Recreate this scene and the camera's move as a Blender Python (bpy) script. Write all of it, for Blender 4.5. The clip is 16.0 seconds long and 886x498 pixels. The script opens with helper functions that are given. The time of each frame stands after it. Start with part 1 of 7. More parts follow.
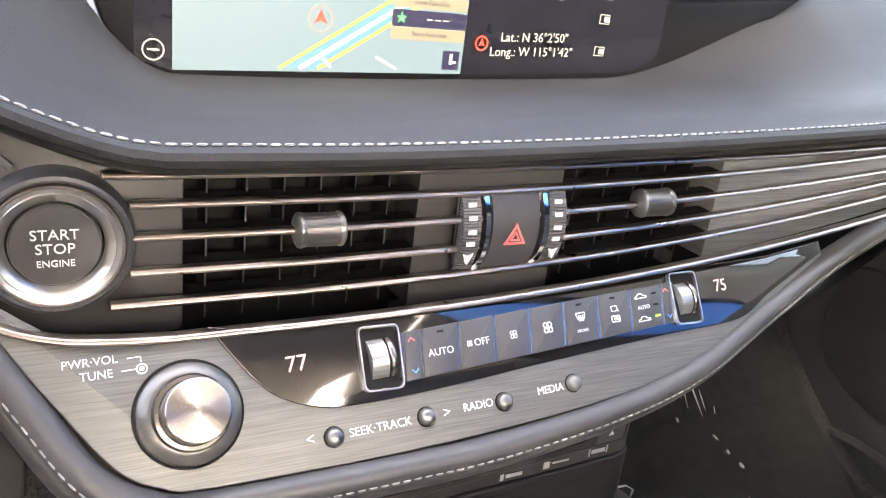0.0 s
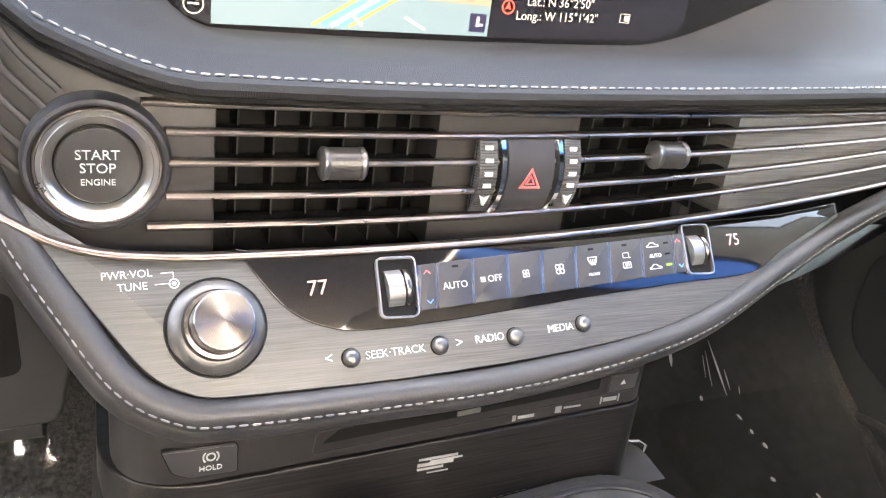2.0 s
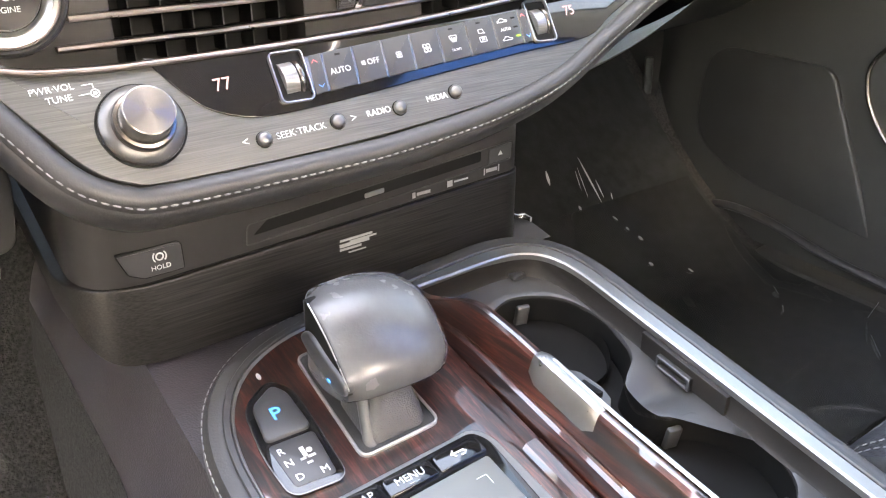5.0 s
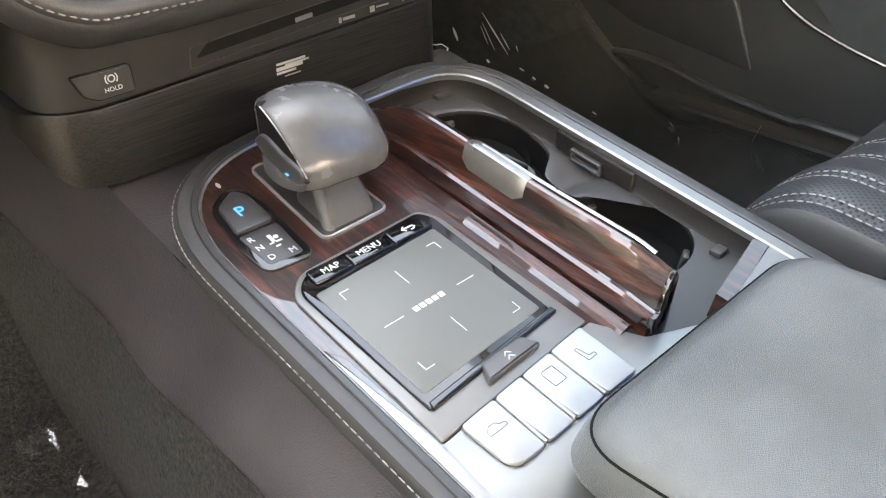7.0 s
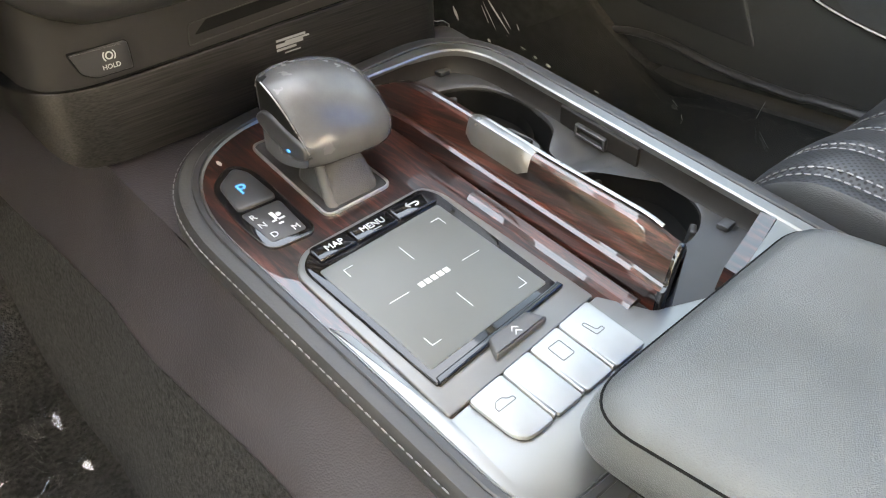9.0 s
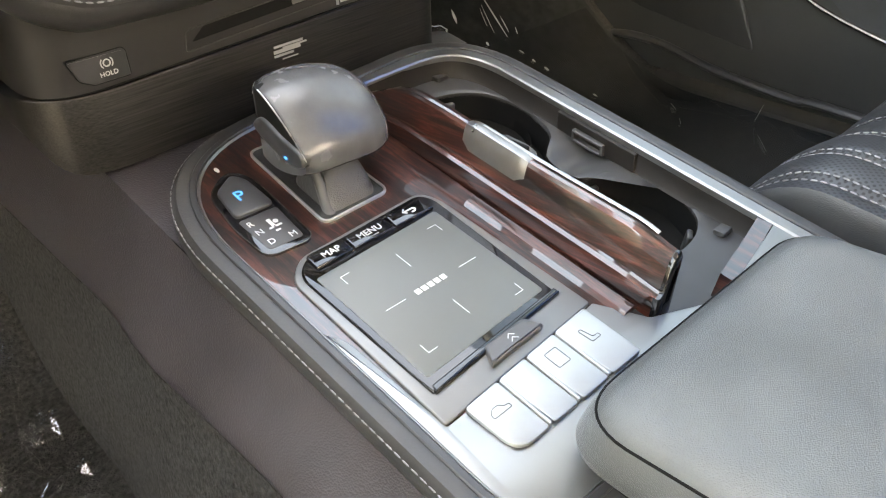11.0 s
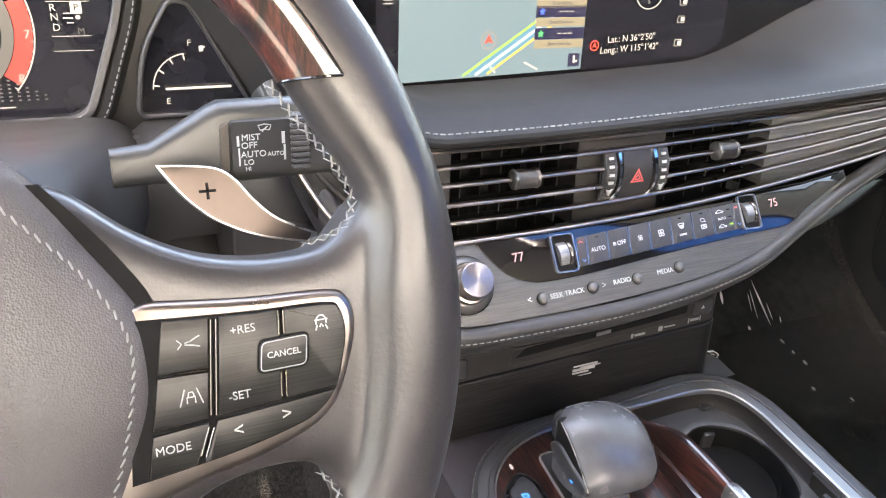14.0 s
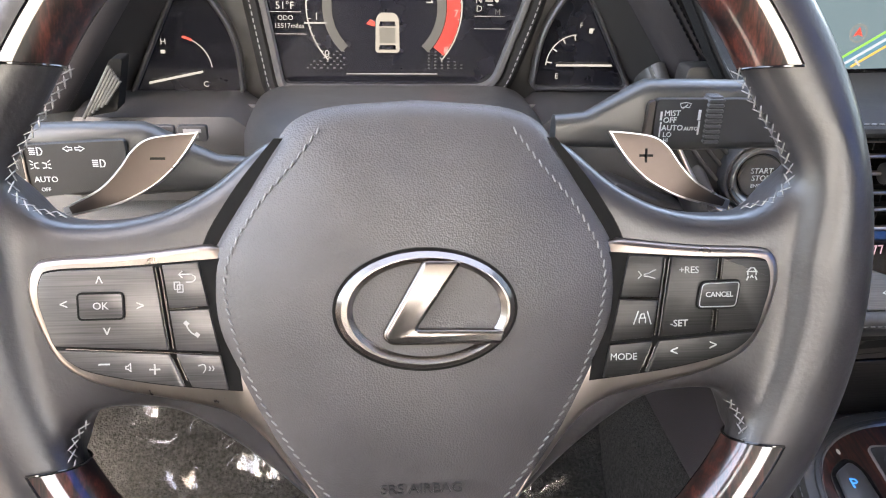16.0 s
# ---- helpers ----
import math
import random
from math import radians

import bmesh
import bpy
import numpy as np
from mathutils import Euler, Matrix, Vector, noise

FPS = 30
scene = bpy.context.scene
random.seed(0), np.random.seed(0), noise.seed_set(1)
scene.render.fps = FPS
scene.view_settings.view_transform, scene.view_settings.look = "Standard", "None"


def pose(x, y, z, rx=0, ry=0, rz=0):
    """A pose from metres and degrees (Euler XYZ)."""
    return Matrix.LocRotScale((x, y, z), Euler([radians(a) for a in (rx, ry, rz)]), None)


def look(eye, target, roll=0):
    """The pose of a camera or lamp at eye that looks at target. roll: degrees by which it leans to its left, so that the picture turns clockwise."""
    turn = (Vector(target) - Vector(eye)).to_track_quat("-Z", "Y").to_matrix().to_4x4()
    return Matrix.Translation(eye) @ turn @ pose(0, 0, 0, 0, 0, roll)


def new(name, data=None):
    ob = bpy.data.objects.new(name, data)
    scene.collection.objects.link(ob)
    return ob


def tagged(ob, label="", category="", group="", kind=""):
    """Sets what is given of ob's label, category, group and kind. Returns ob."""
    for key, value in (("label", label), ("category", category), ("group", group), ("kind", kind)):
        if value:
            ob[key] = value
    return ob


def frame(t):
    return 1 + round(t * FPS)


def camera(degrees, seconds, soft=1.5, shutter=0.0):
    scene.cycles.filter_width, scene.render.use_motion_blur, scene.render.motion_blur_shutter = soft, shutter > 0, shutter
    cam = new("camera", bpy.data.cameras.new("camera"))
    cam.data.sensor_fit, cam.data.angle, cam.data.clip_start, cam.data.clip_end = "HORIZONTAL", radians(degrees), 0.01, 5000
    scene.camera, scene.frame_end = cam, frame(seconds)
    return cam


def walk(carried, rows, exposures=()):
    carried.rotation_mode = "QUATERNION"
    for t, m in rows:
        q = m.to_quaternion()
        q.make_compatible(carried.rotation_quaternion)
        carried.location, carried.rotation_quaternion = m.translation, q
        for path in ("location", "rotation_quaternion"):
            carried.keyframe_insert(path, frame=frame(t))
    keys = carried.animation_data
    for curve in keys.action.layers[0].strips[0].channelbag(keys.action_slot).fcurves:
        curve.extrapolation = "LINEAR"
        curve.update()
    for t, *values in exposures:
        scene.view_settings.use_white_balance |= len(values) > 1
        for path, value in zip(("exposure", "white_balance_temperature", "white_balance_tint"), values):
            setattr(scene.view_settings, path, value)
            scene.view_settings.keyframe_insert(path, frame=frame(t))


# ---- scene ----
cam = camera(58.0, 16.0, soft=1.1)
PATH = [
    (0, (0.0071, -0.0047, 0.7105), (0.1922, 0.3220, 0.5724), 7.26),
    (0.5, (0.0015, -0.0271, 0.7027), (0.1791, 0.3022, 0.5614), 7.90),
    (1, (0.0019, -0.0324, 0.6980), (0.1746, 0.2991, 0.5555), 8.03),
    (1.5, (0.0056, -0.0330, 0.6946), (0.1752, 0.3000, 0.5521), 7.87),
    (2, (0.0063, -0.0345, 0.6927), (0.1746, 0.2992, 0.5503), 7.67),
    (2.5, (0.0085, -0.0383, 0.6892), (0.1761, 0.2965, 0.5484), 7.32),
    (3, (-0.0020, -0.0479, 0.6877), (0.1644, 0.2877, 0.5476), 6.87),
    (3.5, (-0.0066, -0.0552, 0.6809), (0.1600, 0.2807, 0.5415), 5.29),
    (4, (-0.0089, -0.0644, 0.6632), (0.1693, 0.2625, 0.5169), 3.55),
    (4.5, (-0.0231, -0.0890, 0.6557), (0.1732, 0.2201, 0.4948), 1.55),
    (5, (-0.0403, -0.1141, 0.6498), (0.1698, 0.1757, 0.4712), 0.21),
    (7.5, (-0.1074, -0.1642, 0.6173), (0.1213, 0.0749, 0.3926), -1.10),
    (8, (-0.1045, -0.1613, 0.6149), (0.1212, 0.0789, 0.3882), -1.64),
    (8.5, (-0.1041, -0.1603, 0.6163), (0.1208, 0.0797, 0.3886), -1.75),
    (9, (-0.1039, -0.1602, 0.6150), (0.1211, 0.0797, 0.3873), -1.81),
    (11.5, (-0.1007, -0.1615, 0.6213), (0.1245, 0.0788, 0.3942), -1.89),
    (12, (-0.0939, -0.1681, 0.6429), (0.1324, 0.0740, 0.4188), -1.29),
    (12.5, (-0.0769, -0.1683, 0.6795), (0.1508, 0.0824, 0.4667), 0.22),
    (13, (-0.0800, -0.1675, 0.7148), (0.1483, 0.1016, 0.5264), 2.60),
    (13.5, (-0.1183, -0.1675, 0.7535), (0.0877, 0.1314, 0.5856), 3.71),
    (14, (-0.1694, -0.1773, 0.7711), (-0.0132, 0.1563, 0.6151), 2.28),
    (14.5, (-0.2170, -0.1924, 0.7809), (-0.1121, 0.1597, 0.6227), 1.54),
    (15, (-0.2514, -0.2062, 0.7799), (-0.1896, 0.1524, 0.6139), 1.01),
    (15.5, (-0.2644, -0.2237, 0.7839), (-0.2242, 0.1371, 0.6159), 1.11),
    (16, (-0.2664, -0.2226, 0.7841), (-0.2309, 0.1383, 0.6152), 1.43),
]
EXPOSURE = [(0.0, 5.66, 9400, 14), (3.5, 5.82, 9300, 13), (5.0, 5.75, 9700, 13), (8.0, 5.2, 11300, 8), (11.5, 5.22, 11300, 8), (12.5, 5.27, 10800, 7), (13.0, 5.58, 9400, 10), (13.5, 5.5, 9300, 11), (14.5, 4.83, 8600, 16), (16.0, 4.57, 8200, 13)]
walk(cam, [(t, look(eye, target, roll)) for t, eye, target, roll in PATH], EXPOSURE)

# ---- world, sun and exposure ----
world = bpy.data.worlds.new("sky")
scene.world = world
world.use_nodes = True
wt = world.node_tree
sky = wt.nodes.new("ShaderNodeTexSky")
sky.sky_type = "NISHITA"
sky.sun_disc = False
sky.sun_elevation, sky.sun_rotation = radians(49), radians(180)
sky.air_density, sky.dust_density = 1.0, 2.8
wt.links.new(sky.outputs[0], wt.nodes["Background"].inputs[0])
wt.nodes["Background"].inputs[1].default_value = 0.15
sun_data = bpy.data.lights.new("sun", "SUN")
sun_data.energy, sun_data.angle, sun_data.color = 1.3, radians(18), (1.0, 0.96, 0.9)
sun = new("sun", sun_data)
sun.matrix_world = look((0.0, -6.1, 7.0), (0, 0, 0))


# ---- materials ----
def shader(name, color, rough=0.5, metal=0.0, var=0.12, var_scale=40.0, stretch=(1, 1, 1), bump=0.0, bump_scale=900.0,
           cells=False, coat=0.0, color2=None, fine=0.0, fine_scale=1500.0, specular=0.5, rough_var=0.08, depth=0.0006):
    """A painted, moulded, leather or metal surface: colour with two scales of variation, roughness wear and fine relief."""
    m = bpy.data.materials.new(name)
    m.use_nodes = True
    t, b = m.node_tree, m.node_tree.nodes["Principled BSDF"]
    co, mp = t.nodes.new("ShaderNodeTexCoord"), t.nodes.new("ShaderNodeMapping")
    t.links.new(co.outputs["Object"], mp.inputs[0])
    mp.inputs["Scale"].default_value = stretch
    n1 = t.nodes.new("ShaderNodeTexNoise")
    n1.inputs["Scale"].default_value, n1.inputs["Detail"].default_value = var_scale, 6
    t.links.new(mp.outputs[0], n1.inputs["Vector"])
    ramp = t.nodes.new("ShaderNodeValToRGB")
    lo, hi = ramp.color_ramp.elements
    lo.position, hi.position = 0.3, 0.7
    lo.color = (*[c * (1 - var) for c in color], 1)
    hi.color = (*(color2 or [min(1, c * (1 + var)) for c in color]), 1)
    t.links.new(n1.outputs["Fac"], ramp.inputs[0])
    t.links.new(ramp.outputs[0], b.inputs["Base Color"])
    rr = t.nodes.new("ShaderNodeMapRange")
    rr.inputs["To Min"].default_value, rr.inputs["To Max"].default_value = max(0, rough - rough_var), min(1, rough + rough_var)
    t.links.new(n1.outputs["Fac"], rr.inputs["Value"])
    t.links.new(rr.outputs[0], b.inputs["Roughness"])
    b.inputs["Metallic"].default_value = metal
    b.inputs["Specular IOR Level"].default_value = specular
    if coat:
        b.inputs["Coat Weight"].default_value, b.inputs["Coat Roughness"].default_value = coat, 0.02
    if bump:
        tex = t.nodes.new("ShaderNodeTexVoronoi" if cells else "ShaderNodeTexNoise")
        tex.inputs["Scale"].default_value = bump_scale
        t.links.new(mp.outputs[0], tex.inputs["Vector"])
        bp = t.nodes.new("ShaderNodeBump")
        bp.inputs["Strength"].default_value, bp.inputs["Distance"].default_value = bump, depth
        t.links.new(tex.outputs["Distance" if cells else "Fac"], bp.inputs["Height"])
        t.links.new(bp.outputs[0], b.inputs["Normal"])
    return m


def glowing(name, color, strength=1.0):
    m = bpy.data.materials.new(name)
    m.use_nodes = True
    b = m.node_tree.nodes["Principled BSDF"]
    b.inputs["Base Color"].default_value = (0.01, 0.01, 0.01, 1)
    b.inputs["Roughness"].default_value = 0.3
    b.inputs["Emission Color"].default_value = (*color, 1)
    b.inputs["Emission Strength"].default_value = strength * 0.085
    return m


def wood_shader(name):
    """Dark red-brown wood with straight dark figure under thick clear lacquer."""
    m = bpy.data.materials.new(name)
    m.use_nodes = True
    t, b = m.node_tree, m.node_tree.nodes["Principled BSDF"]
    co, mp = t.nodes.new("ShaderNodeTexCoord"), t.nodes.new("ShaderNodeMapping")
    t.links.new(co.outputs["Object"], mp.inputs[0])
    mp.inputs["Rotation"].default_value = (0, 0, radians(7))
    mp.inputs["Scale"].default_value = (230, 6, 150)
    n1, n2 = t.nodes.new("ShaderNodeTexNoise"), t.nodes.new("ShaderNodeTexNoise")
    n1.inputs["Scale"].default_value, n1.inputs["Detail"].default_value, n1.inputs["Distortion"].default_value = 1.0, 5, 0.6
    n2.inputs["Scale"].default_value, n2.inputs["Detail"].default_value = 6.0, 6
    t.links.new(mp.outputs[0], n1.inputs["Vector"])
    t.links.new(mp.outputs[0], n2.inputs["Vector"])
    mix = t.nodes.new("ShaderNodeMix")
    mix.inputs[0].default_value = 0.3
    t.links.new(n1.outputs["Fac"], mix.inputs[2])
    t.links.new(n2.outputs["Fac"], mix.inputs[3])
    ramp = t.nodes.new("ShaderNodeValToRGB")
    e = ramp.color_ramp.elements
    e[0].position, e[0].color = 0.40, (0.004, 0.002, 0.002, 1)
    e[1].position, e[1].color = 0.64, (0.085, 0.022, 0.015, 1)
    mid = e.new(0.5)
    mid.color = (0.022, 0.007, 0.005, 1)
    t.links.new(mix.outputs[0], ramp.inputs[0])
    t.links.new(ramp.outputs[0], b.inputs["Base Color"])
    b.inputs["Roughness"].default_value = 0.4
    b.inputs["Coat Weight"].default_value, b.inputs["Coat Roughness"].default_value = 1.0, 0.015
    b.inputs["Coat IOR"].default_value = 1.62
    b.inputs["Specular IOR Level"].default_value = 0.3
    return m


LEATHER = shader("black leather", (0.035, 0.036, 0.038), 0.42, var=0.2, var_scale=18, bump=0.35, bump_scale=1100, cells=True)
LEATHER_SMOOTH = shader("smooth worn leather", (0.036, 0.0355, 0.036), 0.48, var=0.2, var_scale=14, bump=0.16, bump_scale=700)
VINYL = shader("soft grey-black dash covering", (0.0175, 0.0178, 0.0186), 0.62, var=0.15, var_scale=12, bump=0.3, bump_scale=1400, cells=True, specular=0.14)
PLASTIC = shader("grained black plastic", (0.02, 0.02, 0.02), 0.5, var=0.2, var_scale=25, bump=0.3, bump_scale=2200, cells=True)
PLASTIC_GREY = shader("dark grey satin plastic", (0.06, 0.06, 0.062), 0.45, var=0.12, var_scale=30, bump=0.1, bump_scale=1500)
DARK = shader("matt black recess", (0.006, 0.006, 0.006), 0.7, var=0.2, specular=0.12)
GLOSS = shader("piano black", (0.006, 0.006, 0.007), 0.06, var=0.1, rough_var=0.03, coat=0.25)
CHROME = shader("satin chrome", (0.31, 0.268, 0.243), 0.3, 1.0, var=0.06, var_scale=60)
BRIGHT = shader("bright chrome", (0.75, 0.74, 0.72), 0.1, 1.0, var=0.04, rough_var=0.04)
SILVER = shader("satin silver paint", (0.26, 0.26, 0.256), 0.36, 0.85, var=0.07, var_scale=20)
BRUSHED = shader("dark brushed metal", (0.088, 0.089, 0.085), 0.44, 0.4, var=0.30, var_scale=9, stretch=(4, 190, 190), bump=0.10, bump_scale=9)
BRUSHED_DARK = shader("black brushed metal", (0.018, 0.0168, 0.0164), 0.40, 0.5, var=0.6, var_scale=9, stretch=(2, 130, 130), bump=0.14, bump_scale=9)
BUTTON = shader("dark button plastic", (0.03, 0.03, 0.032), 0.4, var=0.1, bump=0.05)
CARPET = shader("dark grey carpet", (0.031, 0.0305, 0.0305), 0.95, var=0.5, var_scale=260, bump=0.9, bump_scale=420, specular=0.1, depth=0.003)
WHITE = shader("white print", (0.50, 0.51, 0.51), 0.5, var=0.03)
THREAD = shader("pale grey thread", (0.20, 0.20, 0.20), 0.7, var=0.2, var_scale=300)
WOOD = wood_shader("lacquered wood")
HEADLINER = shader("pale grey headliner cloth", (0.48, 0.47, 0.455), 0.9, var=0.06, bump=0.2)


GLOSS_GREY = shader("glossy smoked grey", (0.075, 0.070, 0.066), 0.16, 0.3, var=0.15, rough_var=0.04, coat=0.8)
SATIN = shader("satin dark grey moulding", (0.027, 0.026, 0.026), 0.46, var=0.12, var_scale=20, bump=0.12, bump_scale=1800, specular=0.4)
BOX_BLACK = shader("satin black moulding", (0.019, 0.018, 0.018), 0.48, var=0.12, var_scale=20, bump=0.12, bump_scale=1800, specular=0.3)
SPUN = shader("spun aluminium", (0.36, 0.335, 0.32), 0.26, 1.0, var=0.06, var_scale=30, rough_var=0.05)
SATIN_SILVER = shader("grey satin tray paint", (0.15, 0.15, 0.147), 0.36, 0.5, var=0.05)
SILVER_KEY = shader("satin silver key paint", (0.38, 0.39, 0.385), 0.36, 0.75, var=0.05, var_scale=60)
PADGREY = shader("matt grey touch film", (0.083, 0.087, 0.084), 0.36, var=0.02, bump=0.03, rough_var=0.01)
TRAYGREY = shader("dark grey soft plastic", (0.042, 0.042, 0.043), 0.44, var=0.15, var_scale=40, bump=0.15, bump_scale=1500)
GREY_PRINT = shader("grey print", (0.27, 0.27, 0.27), 0.5, var=0.05)
BLUE_PRINT = shader("blue print", (0.08, 0.30, 0.75), 0.5, var=0.05)
GREEN_LED = glowing("green lamp", (0.35, 1.0, 0.05), 0.7)
PINK_LED = glowing("pale pink digits", (1.0, 0.66, 0.84), 0.4)
BLUE_LED = glowing("blue lit letter", (0.012, 0.24, 1.0), 1.3)
TAN = shader("brown-silver satin metal", (0.062, 0.049, 0.043), 0.34, 0.8, var=0.1, var_scale=25)
STEEL = shader("dark nickel", (0.20, 0.180, 0.168), 0.24, 0.95, var=0.04, var_scale=12, rough_var=0.03)
PERF = shader("perforated black leather", (0.040, 0.041, 0.045), 0.45, var=0.2, var_scale=30, bump=0.15, bump_scale=900)
pt, pb = PERF.node_tree, PERF.node_tree.nodes["Principled BSDF"]
p_co, p_vor, p_map, p_mix = (pt.nodes.new(n) for n in ("ShaderNodeTexCoord", "ShaderNodeTexVoronoi", "ShaderNodeMapRange", "ShaderNodeMix"))
p_flat = pt.nodes.new("ShaderNodeMapping")
p_flat.inputs["Scale"].default_value, p_flat.inputs["Rotation"].default_value = (1, 1, 0), (0, 0, radians(45))
p_vor.inputs["Scale"].default_value, p_vor.inputs["Randomness"].default_value = 260, 0.0
pt.links.new(p_co.outputs["Object"], p_flat.inputs[0])
pt.links.new(p_flat.outputs[0], p_vor.inputs["Vector"])
pt.links.new(p_vor.outputs["Distance"], p_map.inputs["Value"])
p_map.inputs["From Min"].default_value, p_map.inputs["From Max"].default_value = 0.22, 0.34
p_mix.data_type = "RGBA"
pt.links.new(p_map.outputs[0], p_mix.inputs[0])
p_mix.inputs[6].default_value = (0.004, 0.004, 0.004, 1)
pt.links.new(pb.inputs["Base Color"].links[0].from_socket, p_mix.inputs[7])
pt.links.new(p_mix.outputs[2], pb.inputs["Base Color"])
CLEAR = bpy.data.materials.new("clear plastic film")
CLEAR.use_nodes = True
ct = CLEAR.node_tree
ct.nodes.remove(ct.nodes["Principled BSDF"])
c_gloss, c_clear, c_mix, c_fres = (ct.nodes.new(n) for n in ("ShaderNodeBsdfGlossy", "ShaderNodeBsdfTransparent", "ShaderNodeMixShader", "ShaderNodeLayerWeight"))
c_gloss.inputs["Roughness"].default_value = 0.05
c_clear.inputs["Color"].default_value = (0.98, 0.985, 0.98, 1)
c_fres.inputs["Blend"].default_value = 0.3
c_rng = ct.nodes.new("ShaderNodeMapRange")
c_rng.inputs["To Min"].default_value, c_rng.inputs["To Max"].default_value = 0.05, 0.5
ct.links.new(c_fres.outputs["Facing"], c_rng.inputs["Value"])
ct.links.new(c_rng.outputs[0], c_mix.inputs[0])
ct.links.new(c_clear.outputs[0], c_mix.inputs[1])
ct.links.new(c_gloss.outputs[0], c_mix.inputs[2])
ct.links.new(c_mix.outputs[0], ct.nodes["Material Output"].inputs[0])
MAPBLUE = glowing("pale map ground", (0.38, 0.62, 0.80), 0.28)
SCREENDARK = shader("dark lit screen", (0.012, 0.012, 0.016), 0.12, var=0.1, rough_var=0.02)
LEATHER_FLANK = shader("dark plum-black leather", (0.037, 0.0325, 0.0365), 0.42, var=0.25, var_scale=14, bump=0.35, bump_scale=900, cells=True, rough_var=0.12)
LEATHER_KNOB = shader("polished worn leather", (0.066, 0.067, 0.070), 0.25, var=0.25, var_scale=40, bump=0.12, bump_scale=700)
LEATHER_ARM = shader("grey-black creased leather", (0.088, 0.091, 0.089), 0.35, var=0.25, var_scale=14, bump=0.4, bump_scale=1500, cells=True, rough_var=0.12)
CATCH = shader("satin silver catch paint", (0.27, 0.26, 0.25), 0.3, 0.9, var=0.08, var_scale=80)
SILVER_DIM = shader("dim satin silver", (0.42, 0.41, 0.40), 0.3, 0.9, var=0.06, var_scale=60)
LEATHER_GRIP = shader("worn smooth black leather", (0.032, 0.0295, 0.0305), 0.33, var=0.25, var_scale=22, bump=0.25, bump_scale=420, rough_var=0.12)
LEATHER_HUB = shader("grained dark grey leather", (0.062, 0.058, 0.059), 0.36, var=0.15, var_scale=25, bump=0.32, bump_scale=1250, cells=True, rough_var=0.10)
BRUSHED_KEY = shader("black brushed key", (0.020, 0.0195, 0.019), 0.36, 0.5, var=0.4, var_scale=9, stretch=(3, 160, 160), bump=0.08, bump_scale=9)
MATGREY = shader("ribbed black floor mat", (0.016, 0.0175, 0.0185), 0.8, var=0.35, var_scale=60, bump=0.5, bump_scale=500, specular=0.15)
PLUM = shader("dark plum leather covering", (0.034, 0.031, 0.034), 0.5, var=0.15, var_scale=18, bump=0.2, bump_scale=1300, cells=True)
DOORGREY = shader("black door moulding", (0.031, 0.031, 0.030), 0.42, var=0.12, var_scale=8, bump=0.12, bump_scale=1500)
# white for folded plastic edges and for painted glints on the floor sheet
MILKY_GLINT = shader("milky white of plastic folds and glints", (0.46, 0.47, 0.49), 0.25, var=0.1)
spun = SPUN.node_tree
tan_node = spun.nodes.new("ShaderNodeTangent")
tan_node.direction_type, tan_node.axis = "RADIAL", "Z"
spun.links.new(tan_node.outputs[0], spun.nodes["Principled BSDF"].inputs["Tangent"])
spun.nodes["Principled BSDF"].inputs["Anisotropic"].default_value = 0.9
spun.nodes["Principled BSDF"].inputs["Anisotropic Rotation"].default_value = 0.25
VENTGREY = shader("warm grey moulding", (0.032, 0.030, 0.029), 0.44, 0.1, var=0.08, var_scale=12, bump=0.08, bump_scale=1800)
DARK_METAL = shader("dark grey metal", (0.095, 0.092, 0.089), 0.34, 0.6, var=0.08)
WHEEL_PRINT = shader("dim white print", (0.34, 0.34, 0.335), 0.5, var=0.05)
KNOBGREY = shader("grey metal cheek", (0.15, 0.146, 0.142), 0.34, 0.8, var=0.06)
RIBBED = shader("fine-grooved grey metal", (0.30, 0.295, 0.285), 0.36, 0.75, var=0.25, var_scale=9, stretch=(2, 2, 160), bump=0.1, bump_scale=9)
STALK = shader("satin grey stalk plastic", (0.030, 0.030, 0.029), 0.36, var=0.1, var_scale=20, bump=0.06, bump_scale=1500)
BROWN_WALL = shader("dark brown-black moulding", (0.014, 0.012, 0.011), 0.5, var=0.15, var_scale=30, bump=0.06, specular=0.25)
# left wheel keys: the brushed key again, its sheen put into a paler colour
BRUSHED_KEY_SHEEN = shader("brushed key with sheen in its colour", (0.085, 0.081, 0.080), 0.34, 0.6, var=0.3, var_scale=9, stretch=(3, 160, 160), bump=0.08, bump_scale=9)


# ---- mesh helpers ----
def part(name, bm, material, parent=None, label="", sharp=38, flip=True):
    """One mesh object, under a thing or under a part."""
    if flip:
        bmesh.ops.recalc_face_normals(bm, faces=bm.faces)
    me = bpy.data.meshes.new(name)
    for f in bm.faces:
        f.smooth = len(f.verts) <= 4
    bm.to_mesh(me)
    bm.free()
    me.set_sharp_from_angle(angle=radians(sharp))
    me.materials.append(material)
    ob = new(name, me)
    if parent:
        ob.parent = parent
    if label:
        tagged(ob, label)
    return ob


def thing(name, label, category, m=None, group="", kind=""):
    ob = tagged(new(name), label, category, group, kind)
    ob.empty_display_size = 0.02
    if m is not None:
        ob.matrix_world = m
    return ob


def axes(o, u, v):
    """A pose whose x runs along u and y along v (as nearly), z out of the plane."""
    u = Vector(u).normalized()
    n = u.cross(Vector(v)).normalized()
    v = n.cross(u)
    m = Matrix((u, v, n)).transposed().to_4x4()
    m.translation = Vector(o)
    return m


